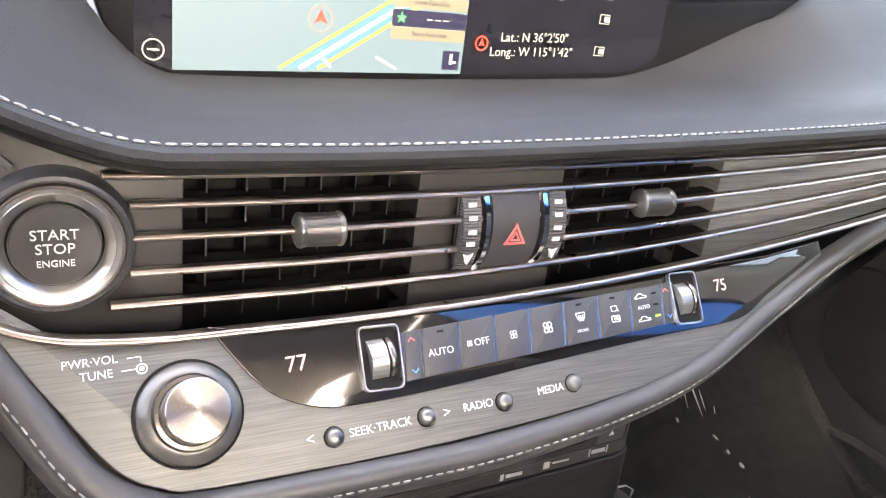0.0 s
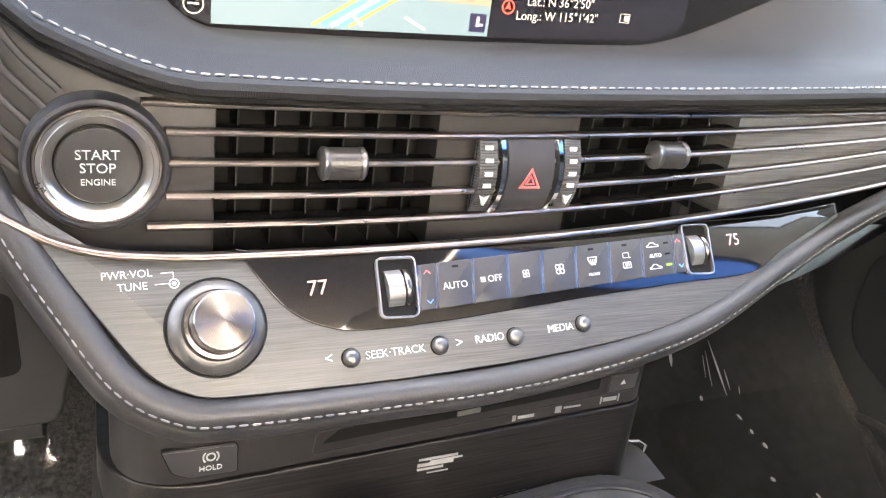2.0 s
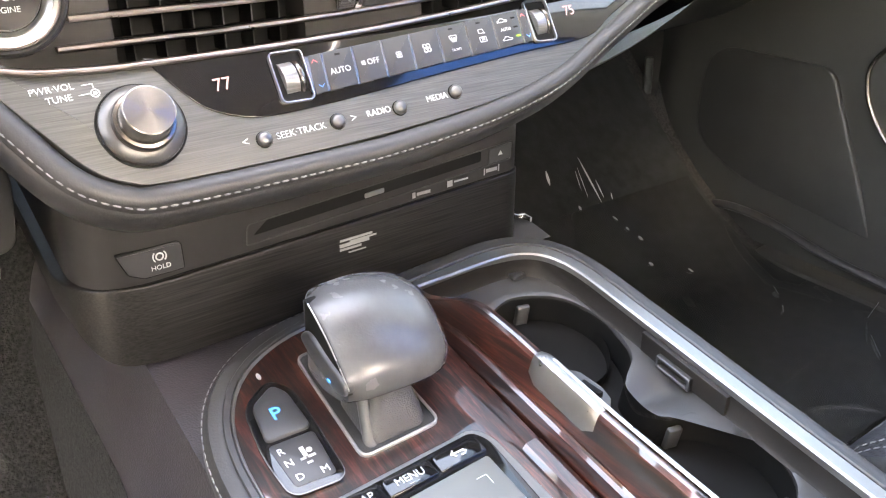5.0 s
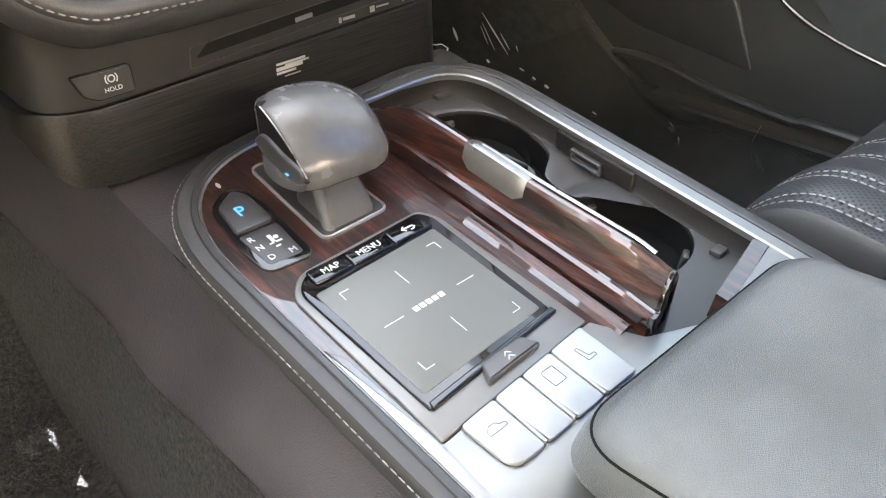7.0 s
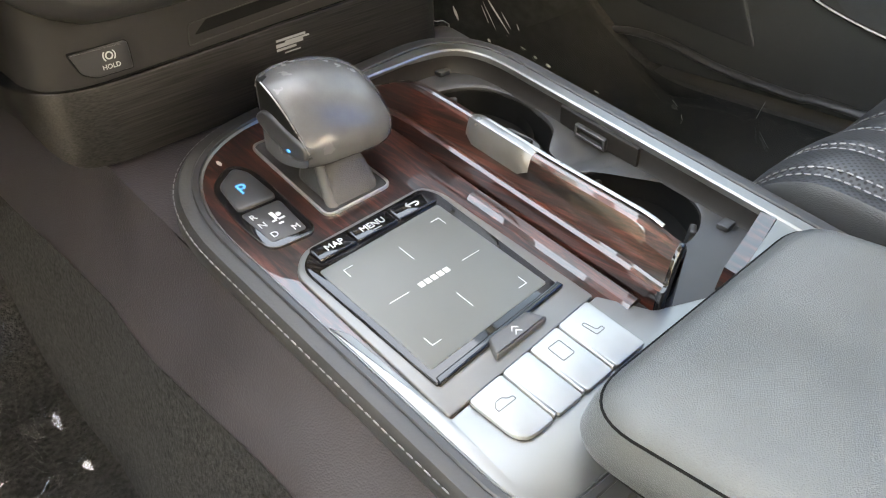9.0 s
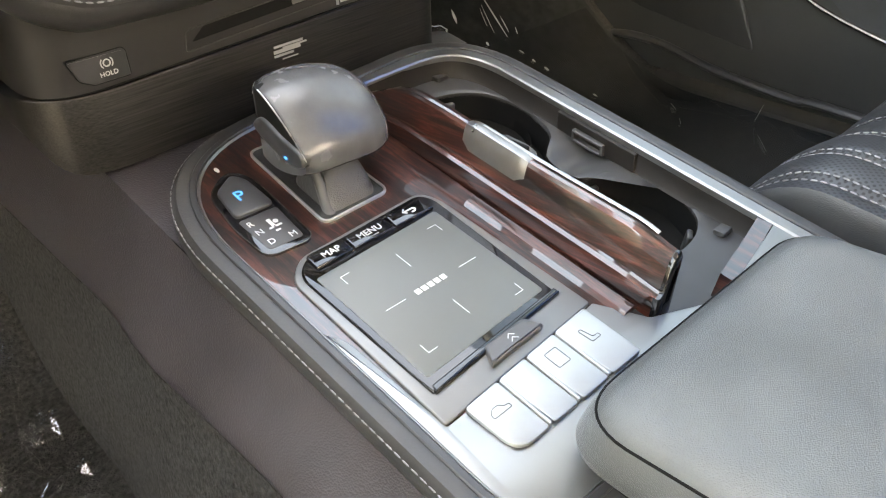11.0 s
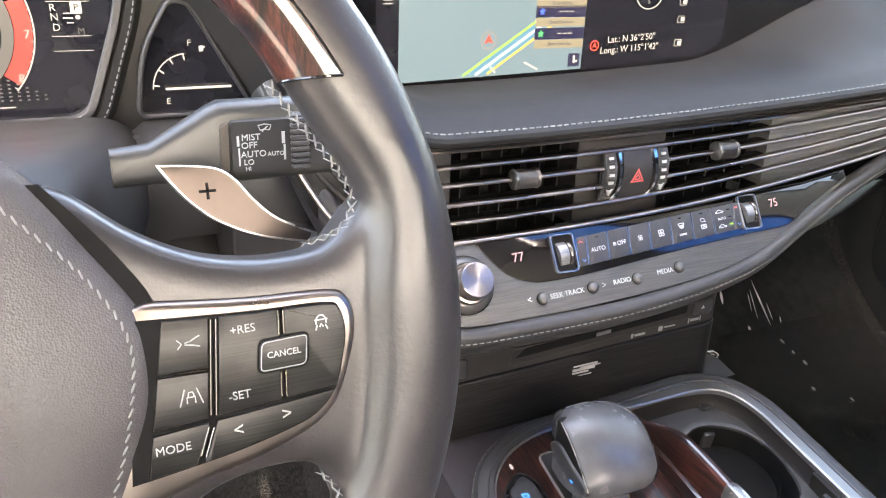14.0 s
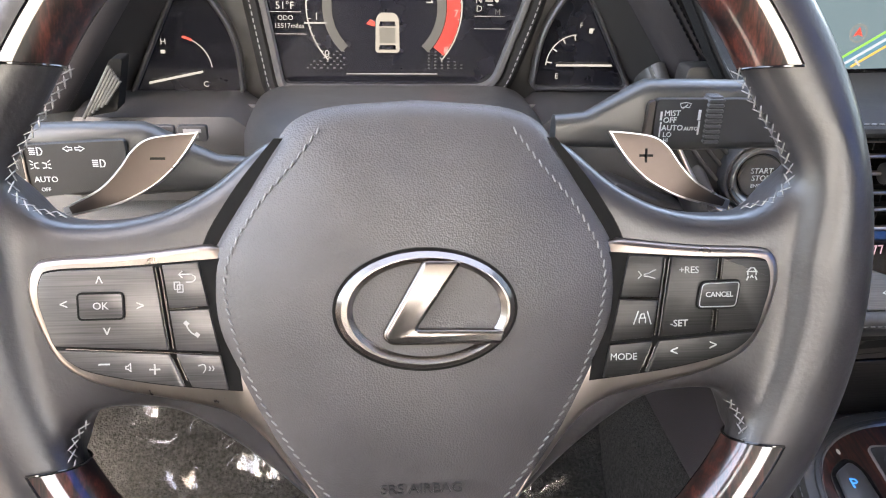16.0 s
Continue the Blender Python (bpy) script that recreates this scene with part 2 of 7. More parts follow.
def cr(pts, n=8, closed=False):
    """A smooth curve through control points."""
    p = [Vector(q) for q in pts]
    out, k = [], len(p)
    for i in range(k if closed else k - 1):
        a, b, c, d = (p[(i + j) % k] if closed else p[min(max(i + j, 0), k - 1)] for j in (-1, 0, 1, 2))
        for s in range(n):
            t = s / n
            out.append(0.5 * (2 * b + (c - a) * t + (2 * a - 5 * b + 4 * c - d) * t * t + (3 * b - a - 3 * c + d) * t ** 3))
    return out if closed else out + [p[-1]]


def rounded(pts, r, n=5):
    """A polygon with its corners rounded; r: one radius or one a corner."""
    out, k = [], len(pts)
    for i in range(k):
        a, b, c = Vector(pts[i - 1]).to_2d(), Vector(pts[i]).to_2d(), Vector(pts[(i + 1) % k]).to_2d()
        ri = r[i] if isinstance(r, (list, tuple)) else r
        da, dc = (a - b), (c - b)
        d = min(ri, da.length * 0.48, dc.length * 0.48)
        if d < 1e-6:
            out.append(b)
            continue
        p, q = b + da.normalized() * d, b + dc.normalized() * d
        for s in range(n + 1):
            t = s / n
            out.append((1 - t) ** 2 * p + 2 * t * (1 - t) * b + t * t * q)
    return out


def rrect(w, h, r, cx=0, cy=0, n=5):
    return rounded([(cx - w / 2, cy - h / 2), (cx + w / 2, cy - h / 2), (cx + w / 2, cy + h / 2), (cx - w / 2, cy + h / 2)], r, n)


def circle(r, n=40, cx=0, cy=0, ry=None):
    return [Vector((cx + r * math.cos(2 * math.pi * i / n), cy + (ry or r) * math.sin(2 * math.pi * i / n))) for i in range(n)]


def loft(rings, closed=True, cap=True, bm=None, m=None):
    """A skin over rings of equally many points."""
    bm = bm or bmesh.new()
    vs = [[bm.verts.new(m @ Vector((*p, 0)[:3]) if m else Vector(p)) for p in ring] for ring in rings]
    k = len(rings[0])
    for a, b in zip(vs, vs[1:]):
        for i in range(k if closed else k - 1):
            j = (i + 1) % k
            bm.faces.new((a[i], a[j], b[j], b[i]))
    if cap and closed:
        bm.faces.new(list(reversed(vs[0])))
        bm.faces.new(vs[-1])
    return bm


def inset(pts, d):
    """The closed polygon moved inwards by d (counter-clockwise points)."""
    out, k = [], len(pts)
    area = sum(pts[i - 1][0] * pts[i][1] - pts[i][0] * pts[i - 1][1] for i in range(k))
    s = 1 if area > 0 else -1
    for i in range(k):
        a, c = Vector(pts[i - 1]).to_2d(), Vector(pts[(i + 1) % k]).to_2d()
        t = c - a
        t = t.normalized() if t.length > 1e-9 else Vector((1, 0))
        out.append(Vector(pts[i]).to_2d() + s * d * Vector((-t.y, t.x)))
    return out


def plate(pts, z0, z1, edge=0.0, m=None, bm=None):
    """A plate between heights z0 and z1 over an outline, with its upper edge rounded over by edge."""
    rings = [[(p[0], p[1], z0) for p in pts]]
    if edge:
        for a in (0, 30, 60, 90):
            c, s = 1 - math.cos(radians(a)), math.sin(radians(a))
            rings.append([(p.x, p.y, z1 - edge + edge * s) for p in inset(pts, edge * c)])
    else:
        rings.append([(p[0], p[1], z1) for p in pts])
    return loft(rings, bm=bm, m=m)


def ring_plate(outer, inner, z0, z1, m=None, bm=None, edge=0.0):
    """A frame between two outlines of equally many points."""
    e = edge
    mid = lambda p, d: inset(p, d)  # noqa: E731
    rings = [[(*p[:2], z0) for p in outer], [(*p[:2], z1 - e) for p in outer]]
    if e:
        rings += [[(p.x, p.y, z1) for p in mid(outer, e)], [(p.x, p.y, z1) for p in mid(inner, -e)]]
    else:
        rings += [[(*p[:2], z1) for p in inner]]
    rings += [[(*p[:2], z1 - e) for p in inner]] if e else []
    rings += [[(*p[:2], z0) for p in inner]]
    return loft(rings + rings[:1], cap=False, bm=bm, m=m)


def lathe(profile, n=48, m=None, bm=None, cap=True):
    """A turned body about z from (radius, height) pairs."""
    return loft([[(r * math.cos(2 * math.pi * i / n), r * math.sin(2 * math.pi * i / n), z) for i in range(n)] for r, z in profile], bm=bm, m=m, cap=cap)


def sweep(path, section, up=(0, 0, 1), closed=False, bm=None, cap=True):
    """A section, of (side, up) pairs or a function of the way along, drawn along a path."""
    path, up = [Vector(p) for p in path], Vector(up)
    rings, k = [], len(path)
    for i, p in enumerate(path):
        a, b = path[i - 1] if (i or closed) else path[0], path[(i + 1) % k] if (i < k - 1 or closed) else path[-1]
        t = (b - a).normalized()
        side = t.cross(up).normalized()
        top = side.cross(t)
        sec = section(i / max(1, k - 1)) if callable(section) else section
        rings.append([p + side * s[0] + top * s[1] for s in sec])
    if closed:
        rings.append(rings[0])
    return loft(rings, bm=bm, cap=cap and not closed)


def oval(a, b, n=10):
    return [(a * math.cos(2 * math.pi * i / n), b * math.sin(2 * math.pi * i / n)) for i in range(n)]


def box(x0, x1, y0, y1, z0, z1, bev=0.0, seg=2, bm=None, m=None):
    bm2 = bmesh.new()
    bmesh.ops.create_cube(bm2, size=1)
    for v in bm2.verts:
        v.co = Vector((x0 + (v.co.x + 0.5) * (x1 - x0), y0 + (v.co.y + 0.5) * (y1 - y0), z0 + (v.co.z + 0.5) * (z1 - z0)))
    if bev:
        bmesh.ops.bevel(bm2, geom=bm2.edges[:], offset=bev, segments=seg, profile=0.5, affect="EDGES", clamp_overlap=True)
    if m:
        bm2.transform(m)
    if bm is None:
        return bm2
    tmp = bpy.data.meshes.new("t")
    bm2.to_mesh(tmp)
    bm2.free()
    bm.from_mesh(tmp)
    bpy.data.meshes.remove(tmp)
    return bm


def sheet(f, nu, nv, bm=None):
    """A surface from a function of two numbers between 0 and 1."""
    bm = bm or bmesh.new()
    vs = [[bm.verts.new(f(i / nu, j / nv)) for j in range(nv + 1)] for i in range(nu + 1)]
    for i in range(nu):
        for j in range(nv):
            bm.faces.new((vs[i][j], vs[i + 1][j], vs[i + 1][j + 1], vs[i][j + 1]))
    return bm


def stitches(path, normal, length=0.0042, gap=0.0016, r=0.0006, lift=0.0004, skew=0.0):
    """Separate short threads along a path; normal: a vector or a function of a place."""
    bm, path = bmesh.new(), [Vector(p) for p in path]
    at, todo, on = 0.0, [], length + gap
    cum = [0.0]
    for a, b in zip(path, path[1:]):
        cum.append(cum[-1] + (b - a).length)

    def place(d):
        for i in range(len(path) - 1):
            if d <= cum[i + 1] or i == len(path) - 2:
                s = (d - cum[i]) / max(1e-9, cum[i + 1] - cum[i])
                return path[i].lerp(path[i + 1], s)

    while at + length < cum[-1]:
        todo.append((place(at), place(at + length)))
        at += on
    for a, b in todo:
        n = Vector(normal(a) if callable(normal) else normal).normalized()
        t = (b - a).normalized()
        s = t.cross(n)
        mid = (a + b) / 2
        rings = []
        for k, (f, w) in enumerate(((-0.5, 0.25), (-0.32, 1.0), (0.32, 1.0), (0.5, 0.25))):
            c = mid + t * f * length + n * lift + s * skew * f * length
            rings.append([c + s * r * w * q[0] + n * r * w * q[1] for q in oval(1, 1, 5)])
        loft(rings, bm=bm)
    return bm


def lettering(text, size, m, material, parent, align="CENTER", name="lettering", depth=0.00025, font_space=1.0):
    """Raised or printed words in Blender's own font; m: the pose of their middle."""
    cu = bpy.data.curves.new(name, "FONT")
    cu.body, cu.size, cu.align_x, cu.align_y, cu.extrude, cu.resolution_u = text, size, align, "CENTER", depth, 3
    cu.space_character = font_space
    tmp = bpy.data.objects.new("t", cu)
    me = bpy.data.meshes.new_from_object(tmp)
    bpy.data.objects.remove(tmp)
    bpy.data.curves.remove(cu)
    me.transform(m)
    me.name = name
    me.materials.clear()
    me.materials.append(material)
    ob = new(name, me)
    ob.parent = parent
    return ob


def bars(spec, m, material, parent, name="printed_bar", h=0.0003):
    """Flat printed bars: (x, y, width, height) in the plane of m."""
    for x, y, w, t in spec:
        part(name, box(x - w / 2, x + w / 2, y - t / 2, y + t / 2, 0, h, m=m), material, parent)


def stroke(pts, w, m, material, parent, name="printed_mark", closed=False):
    """A printed line of even width through points in the plane of m."""
    path = [m @ Vector((p[0], p[1], 0.0)) for p in pts]
    n = m.to_3x3() @ Vector((0, 0, 1))
    return part(name, sweep(path, [(w / 2, 0), (w / 2, 0.0003), (-w / 2, 0.0003), (-w / 2, 0)], up=n, closed=closed), material, parent)


def smooth(a, b, x):
    t = min(1, max(0, (x - a) / (b - a)))
    return t * t * (3 - 2 * t)


# ---- the cabin shell and the yard outside ----
FLOOR_Z = 0.11


def deck_z(y):
    return 0.343 + 0.17 * y


def floor_sheet(u, v):
    x, y = -0.72 + 1.80 * u, -1.3 + 2.6 * v
    z = FLOOR_Z + 0.42 * smooth(0.40, 1.05, y) + 0.004 * noise.noise((x * 9, y * 9, 0))
    return Vector((x, y, z))


bm = sheet(floor_sheet, 70, 70)
ret = bmesh.ops.extrude_face_region(bm, geom=bm.faces[:])
bmesh.ops.translate(bm, verts=[g for g in ret["geom"] if isinstance(g, bmesh.types.BMVert)], vec=(0, 0, -0.03))
tagged(part("floor", bm, CARPET), "dark carpeted car floor rising to the footwell", "floor", kind="structure")
bm = box(-60, 60, -60, 60, -0.34, -0.30)
tagged(part("ground", bm, shader("sunlit concrete yard", (0.22, 0.205, 0.185), 0.9, var=0.2, var_scale=1.5)), "sunlit grey concrete yard round the car", "ground", kind="structure")
bm = box(-0.60, 0.565, -2.3, 0.12, 1.31, 1.35, 0.01)
tagged(part("ceiling", bm, HEADLINER), "pale grey cloth headliner of the roof", "ceiling", kind="structure")
bm = box(-0.98, 1.4, 1.02, 1.08, 0.0, 0.70, 0.01)
tagged(part("wall_front", bm, DARK), "dark bulkhead in front of the footwells", "wall", kind="structure")
bm = box(-0.80, 1.15, -1.32, -1.26, 0.0, 0.86, 0.01)
tagged(part("wall_rear", bm, LEATHER), "dark rear wall of the cabin", "wall", kind="structure")
for foot, top_x in ((-0.72, -0.62), (1.10, 0.585)):
    s = 1 if foot > 0 else -1
    bm = sweep([(foot + 0.06 * s, 1.02, 0.66), ((foot + top_x) / 2 + 0.08 * s, 0.62, 1.02), (top_x, 0.12, 1.32)], oval(0.03, 0.05, 12))
    tagged(part("pillar", bm, HEADLINER), "pale cloth windscreen pillar trim", "pillar", kind="structure")
    # passenger's unseen pillar is widened and set forward to darken the stack's reflections
    y, w = (-0.34, 0.06) if s < 0 else (-0.09, 0.11)
    bm = sweep([(foot, y, 0.0), (foot, y, 0.7), (top_x, y + 0.02, 1.31)], oval(0.03, w, 16), up=(0, 1, 0))
    tagged(part("pillar", bm, HEADLINER), "pale cloth door pillar trim", "pillar", kind="structure")
bm = box(-0.86, -0.60, -0.9, 0.95, 0.02, 0.16, 0.03, 3)
tagged(part("sill", bm, PLASTIC), "black door sill of the open driver's door", "sill", kind="structure")


# the driver's door, standing open, and the footwell's side
odoor = thing("driver_door", "open driver's door with dark leather panel", "door", pose(-0.80, 0.56, 0, 0, 0, -30))
part("panel", loft([[Vector((-0.02 + p[0], -1.02 * t, p[1])) for p in ((0.0, 0.02), (0.035, 0.06), (0.020, 0.28), (0.055, 0.42), (0.030, 0.50), (0.0, 0.74), (-0.10, 0.74), (-0.12, 0.02))] for t in (0, 0.25, 0.5, 0.75, 1.0)]), LEATHER, odoor, "dark moulded door panel")
part("armrest", box(0.02, 0.075, -0.80, -0.25, 0.42, 0.475, 0.02, 3), LEATHER, odoor, "padded armrest")
part("window_frame", sweep([(-0.05, 0.0, 0.72), (-0.05, -0.40, 1.12), (-0.06, -0.98, 1.16), (-0.05, -1.02, 0.72)], oval(0.02, 0.025, 10), up=(1, 0, 0)), PLASTIC, odoor)
kick_d = thing("kick_panel", "dark side panel of the driver's footwell", "panel")
part("panel", box(-0.76, -0.70, 0.42, 1.02, 0.10, 0.72, 0.02, 3), SATIN, kick_d)

# ---- dashboard ----
SL = [(0.6175, 0.069), (0.6055, 0.108), (0.592, 0.125), (0.577, 0.164), (0.563, 0.19), (0.5465, 0.22)]


def slat_z(k, x):
    """Height of the k-th bright line of the vent panel at x; they draw together towards the passenger's door."""
    a, b = SL[k]
    q = max(0.0, x - 0.1)
    return a + (b * q * q if q < 0.45 else b * 0.2025 + 0.9 * b * (q - 0.45))


def slat_y(x):
    return 0.310 + 0.10 * max(0.0, x - 0.55)


def stitch_z(x):
    return 0.6295 + 0.035 * smooth(0.06, -0.06, x) + 0.13 * smooth(0.0, -0.12, x) + 0.065 * max(0.0, x - 0.12) ** 1.5


def pad_z(x, y):
    edge = stitch_z(x)
    s = y - 0.302
    z = edge + 0.006 * smooth(0, 0.03, s) - 0.009 * smooth(0.05, 0.16, s)
    z += 0.16 * smooth(0.09, -0.06, x) * smooth(0.02, 0.17, s)
    z += 0.075 * smooth(0.40, 0.62, x) * smooth(0.06, 0.24, s)
    return z


dash = thing("dashboard", "grey-black stitched dashboard with bright vent lines", "dashboard")


def pad_sheet(u, v):
    x = -0.06 + 1.15 * u
    y = 0.302 + 0.75 * (v * v * 0.7 + 0.3 * v)
    return Vector((x, y + slat_y(x) - 0.310, pad_z(x, min(y, 0.62))))


part("top_pad", sheet(pad_sheet, 110, 40), VINYL, dash, "soft grey-black covered upper dash")
xs = [-0.06 + 0.0115 * i for i in range(101)]
lip = lambda x, d, h: Vector((x, slat_y(x) - 0.310 + 0.302 + d, stitch_z(x) + h))  # noqa: E731
rows = [[lip(x, 0.0, 0.0), lip(x, -0.003, -0.0012), lip(x, -0.0044, -0.004), lip(x, -0.0035, -0.0068), lip(x, 0.0, -0.0082), lip(x, -0.002, -0.0095), lip(x, 0.002, -0.0115), lip(x, 0.014, -0.012)] for x in xs]
part("front_lip", loft(rows, closed=False), VINYL, dash)
part("seam_stitching", stitches([lip(x, 0.0025, 0.0006) for x in xs], (0, -0.5, 0.85), 0.0044, 0.0014, 0.00062, 0.0003), THREAD, dash, "pale grey stitched seam")["kind"] = "stuff"
LINE = [(0.0036, 0.0), (0.0, 0.0014), (-0.0034, 0.0016), (-0.0043, 0.0010), (-0.0047, 0.0), (-0.0043, -0.0010), (-0.0034, -0.0015), (0.0, -0.0014)]
for k in range(6):
    n = 53 if 0 < k < 5 else 55
    dy, dz = (-0.017, 0.0085) if k == 5 else (0, 0)
    x0 = (0.034, 0.0435, 0.0445, 0.0435, 0.036, 0.058)[k]
    path = [(x0 + (1.06 - x0) * i / n, slat_y(x0 + (1.06 - x0) * i / n) + dy, slat_z(k, x0 + (1.06 - x0) * i / n) + dz) for i in range(n + 1)]
    if k == 5:
        path = [tuple(p) for p in cr([(-0.06, 0.318, 0.64), (-0.03, 0.305, 0.585), (-0.008, 0.300, 0.566), (0.014, 0.295, 0.5585), (0.037, 0.2935, 0.556), path[0]], 7)[:-1]] + path
    part("bright_line", sweep(path, [(-a, b) for a, b in LINE]), CHROME, dash, "thin satin chrome line")
# the ends of the lines, fanning up beside the start button
for k in range(5):
    a = Vector((0.004 - 0.004 * k, 0.3135, 0.6195 - 0.0085 * k))
    b = Vector((-0.014 - 0.004 * k, 0.316, 0.639 - 0.0085 * k))
    c = Vector((-0.028 - 0.005 * k, 0.322, 0.668 - 0.009 * k))
    path = cr([a, b, c], 8)
    part("line_end", sweep(path, oval(0.0016, 0.0012, 8), up=(0, -1, 0)), SATIN, dash, "dark rib beside the start button")


def strip(x0, x1, dy, n=24):
    """A panel between the top and the bottom line."""
    def f(u, v):
        x = x0 + (x1 - x0) * u
        a, b = slat_z(5, x) - 0.002, slat_z(0, x) + 0.004
        return Vector((x, slat_y(x) + dy, a + (b - a) * v))
    bm = sheet(f, n, 6)
    ret = bmesh.ops.extrude_face_region(bm, geom=bm.faces[:])
    bmesh.ops.translate(bm, verts=[g for g in ret["geom"] if isinstance(g, bmesh.types.BMVert)], vec=(0, 0.03, 0))
    return bm


side = [(-0.045, 0.668), (-0.052, 0.61), (-0.02, 0.552), (0.0655, 0.545), (0.0655, 0.622), (0.03, 0.625), (0.005, 0.64), (-0.020, 0.668)]
VENT = axes((0, 0.3165, 0), (1, 0, 0), (0, 0, 1))
part("vent_side_panel", plate(rounded(side, 0.004), -0.02, 0, 0.0008, m=VENT), VENTGREY, dash)
part("vent_centre_panel", strip(0.172, 0.254, 0.006), VENTGREY, dash)
part("passenger_panel", strip(0.364, 1.06, 0.004, 50), RIBBED, dash, "grey grooved metal panel between the lines")
bm = box(-0.02, 1.06, 0.346, 0.40, 0.535, 0.61)
part("vent_backing", bm, DARK, dash)


def vent_knob(x, z, parent):
    """A ribbed roller on the middle slat between two chrome cheeks."""
    k = tagged(new("knob"), "ribbed vent knob with grey metal cheeks")
    k.parent = parent
    k.matrix_world = axes((x, 0.3055, z), (0, -1, 0), (0, 0, 1))
    n = 44
    grid = []
    for j in range(13):
        ring = []
        for i in range(n):
            a = 2 * math.pi * i / n
            r = 0.0071 + (0.00045 if (i + j) % 2 else -0.00045)
            ring.append((r * math.cos(a), r * math.sin(a), -0.0076 + 0.0152 * j / 12))
        grid.append(ring)
    part("roller", loft(grid), DARK_METAL, k, "cross-knurled dark roller", sharp=4)
    for s in (-1, 1):
        part("cheek", lathe([(0.0046, s * 0.0108), (0.0066, s * 0.0106), (0.0077, s * 0.0098), (0.0079, s * 0.0086), (0.0073, s * 0.0074)], 32), KNOBGREY, k, "satin metal cheek")


for x0, x1, n, kx, kz in ((0.0655, 0.172, 6, 0.1205, 0.5925), (0.254, 0.364, 5, 0.3085, 0.5985)):
    vent = thing("air_vent", "black air vent with chrome slats and a ribbed knob", "air vent", group="dash vents")
    part("housing", box(x0 - 0.001, x1 + 0.001, 0.340, 0.345, 0.53, 0.628), DARK, vent)
    for i in range(n):
        x = x0 + (i + 0.62) * (x1 - x0) / (n + 0.4)
        # vanes coloured as in shade; a paler bead paints their lit front edge
        part("vane", box(x - 0.0006, x + 0.0006, 0.322, 0.339, slat_z(5, x) + 0.001, slat_z(0, x) - 0.002, 0.0004), DARK, vent)
        part("lit_vane_edge", box(x - 0.0003, x + 0.0003, 0.3212, 0.3222, slat_z(5, x) + 0.001, slat_z(0, x) - 0.002), BUTTON, vent)
    if x0 > 0.2:
        part("side_wall", box(x1 - 0.014, x1 - 0.006, 0.330, 0.339, 0.55, 0.624, 0.001), PLASTIC_GREY, vent)
    for k in range(1, 5):
        mid = (x0 + x1) / 2
        part("blade", sweep([(x0, 0.321, slat_z(k, x0) - 0.0010), (mid, 0.321, slat_z(k, mid) - 0.0010), (x1, 0.321, slat_z(k, x1) - 0.0010)], oval(0.006, 0.0007, 8)), DARK, vent)
    vent_knob(kx, kz, vent)

# start button
START = axes((0.0175, 0.309, 0.5905), (1, 0, 0), (0, 0, 1))
start = thing("start_button", "round engine start button in a silver ring", "button", START)
part("bezel", lathe([(0.0290, -0.014), (0.0292, -0.004), (0.0288, 0.0008), (0.0276, 0.0034), (0.0262, 0.0040), (0.0250, 0.0032), (0.0246, -0.004)]), BUTTON, start, "black outer bezel")
part("ring", lathe([(0.0246, -0.004), (0.0246, 0.0038), (0.0242, 0.0046), (0.0236, 0.0046), (0.0232, 0.0040), (0.0232, -0.003)]), CHROME, start, "thin bright ring")
part("bevel", lathe([(0.0232, -0.003), (0.0232, 0.0042), (0.0214, 0.0036), (0.0210, 0.0040), (0.0190, 0.0018), (0.0172, 0.0004), (0.0170, -0.003)], 64), SILVER_DIM, start, "satin silver bevelled ring")
part("groove", lathe([(0.0172, -0.004), (0.0172, 0.0002), (0.0164, 0.0002), (0.0164, -0.004)]), DARK, start)
part("cap", lathe([(0.0164, -0.004), (0.0163, 0.0018), (0.0156, 0.0028), (0.012, 0.0033), (0.006, 0.0035), (0.0005, 0.0036)]), GLOSS_GREY, start, "glossy grey button cap")
for txt, dz, sz in (("START", 0.0048, 0.0058), ("STOP", -0.0008, 0.0058), ("ENGINE", -0.0066, 0.0038)):
    lettering(txt, sz, pose(-0.0004, dz, 0.0038), WHITE, start)

# hazard switch with its thumb wheels
HAZ = axes((0.2205, 0.308, 0.5865), (1, 0, 0), (0.0, 0, 1))
haz = thing("hazard_switch", "dark hazard switch with a red triangle", "switch", HAZ)


def barrel(x0, x1, h, r, bulge, n=12):
    """An upright curved face between two heights."""
    rows = []
    for i in range(n + 1):
        a = -1 + 2 * i / n
        rows.append([(x0, h * a, r), (x0 + 0.001, h * a, r + bulge * (1 - a * a)), (x1 - 0.001, h * a, r + bulge * (1 - a * a)), (x1, h * a, r)])
    return loft([[Vector((p[0], p[1], p[2])) for p in row] for row in rows], closed=True)


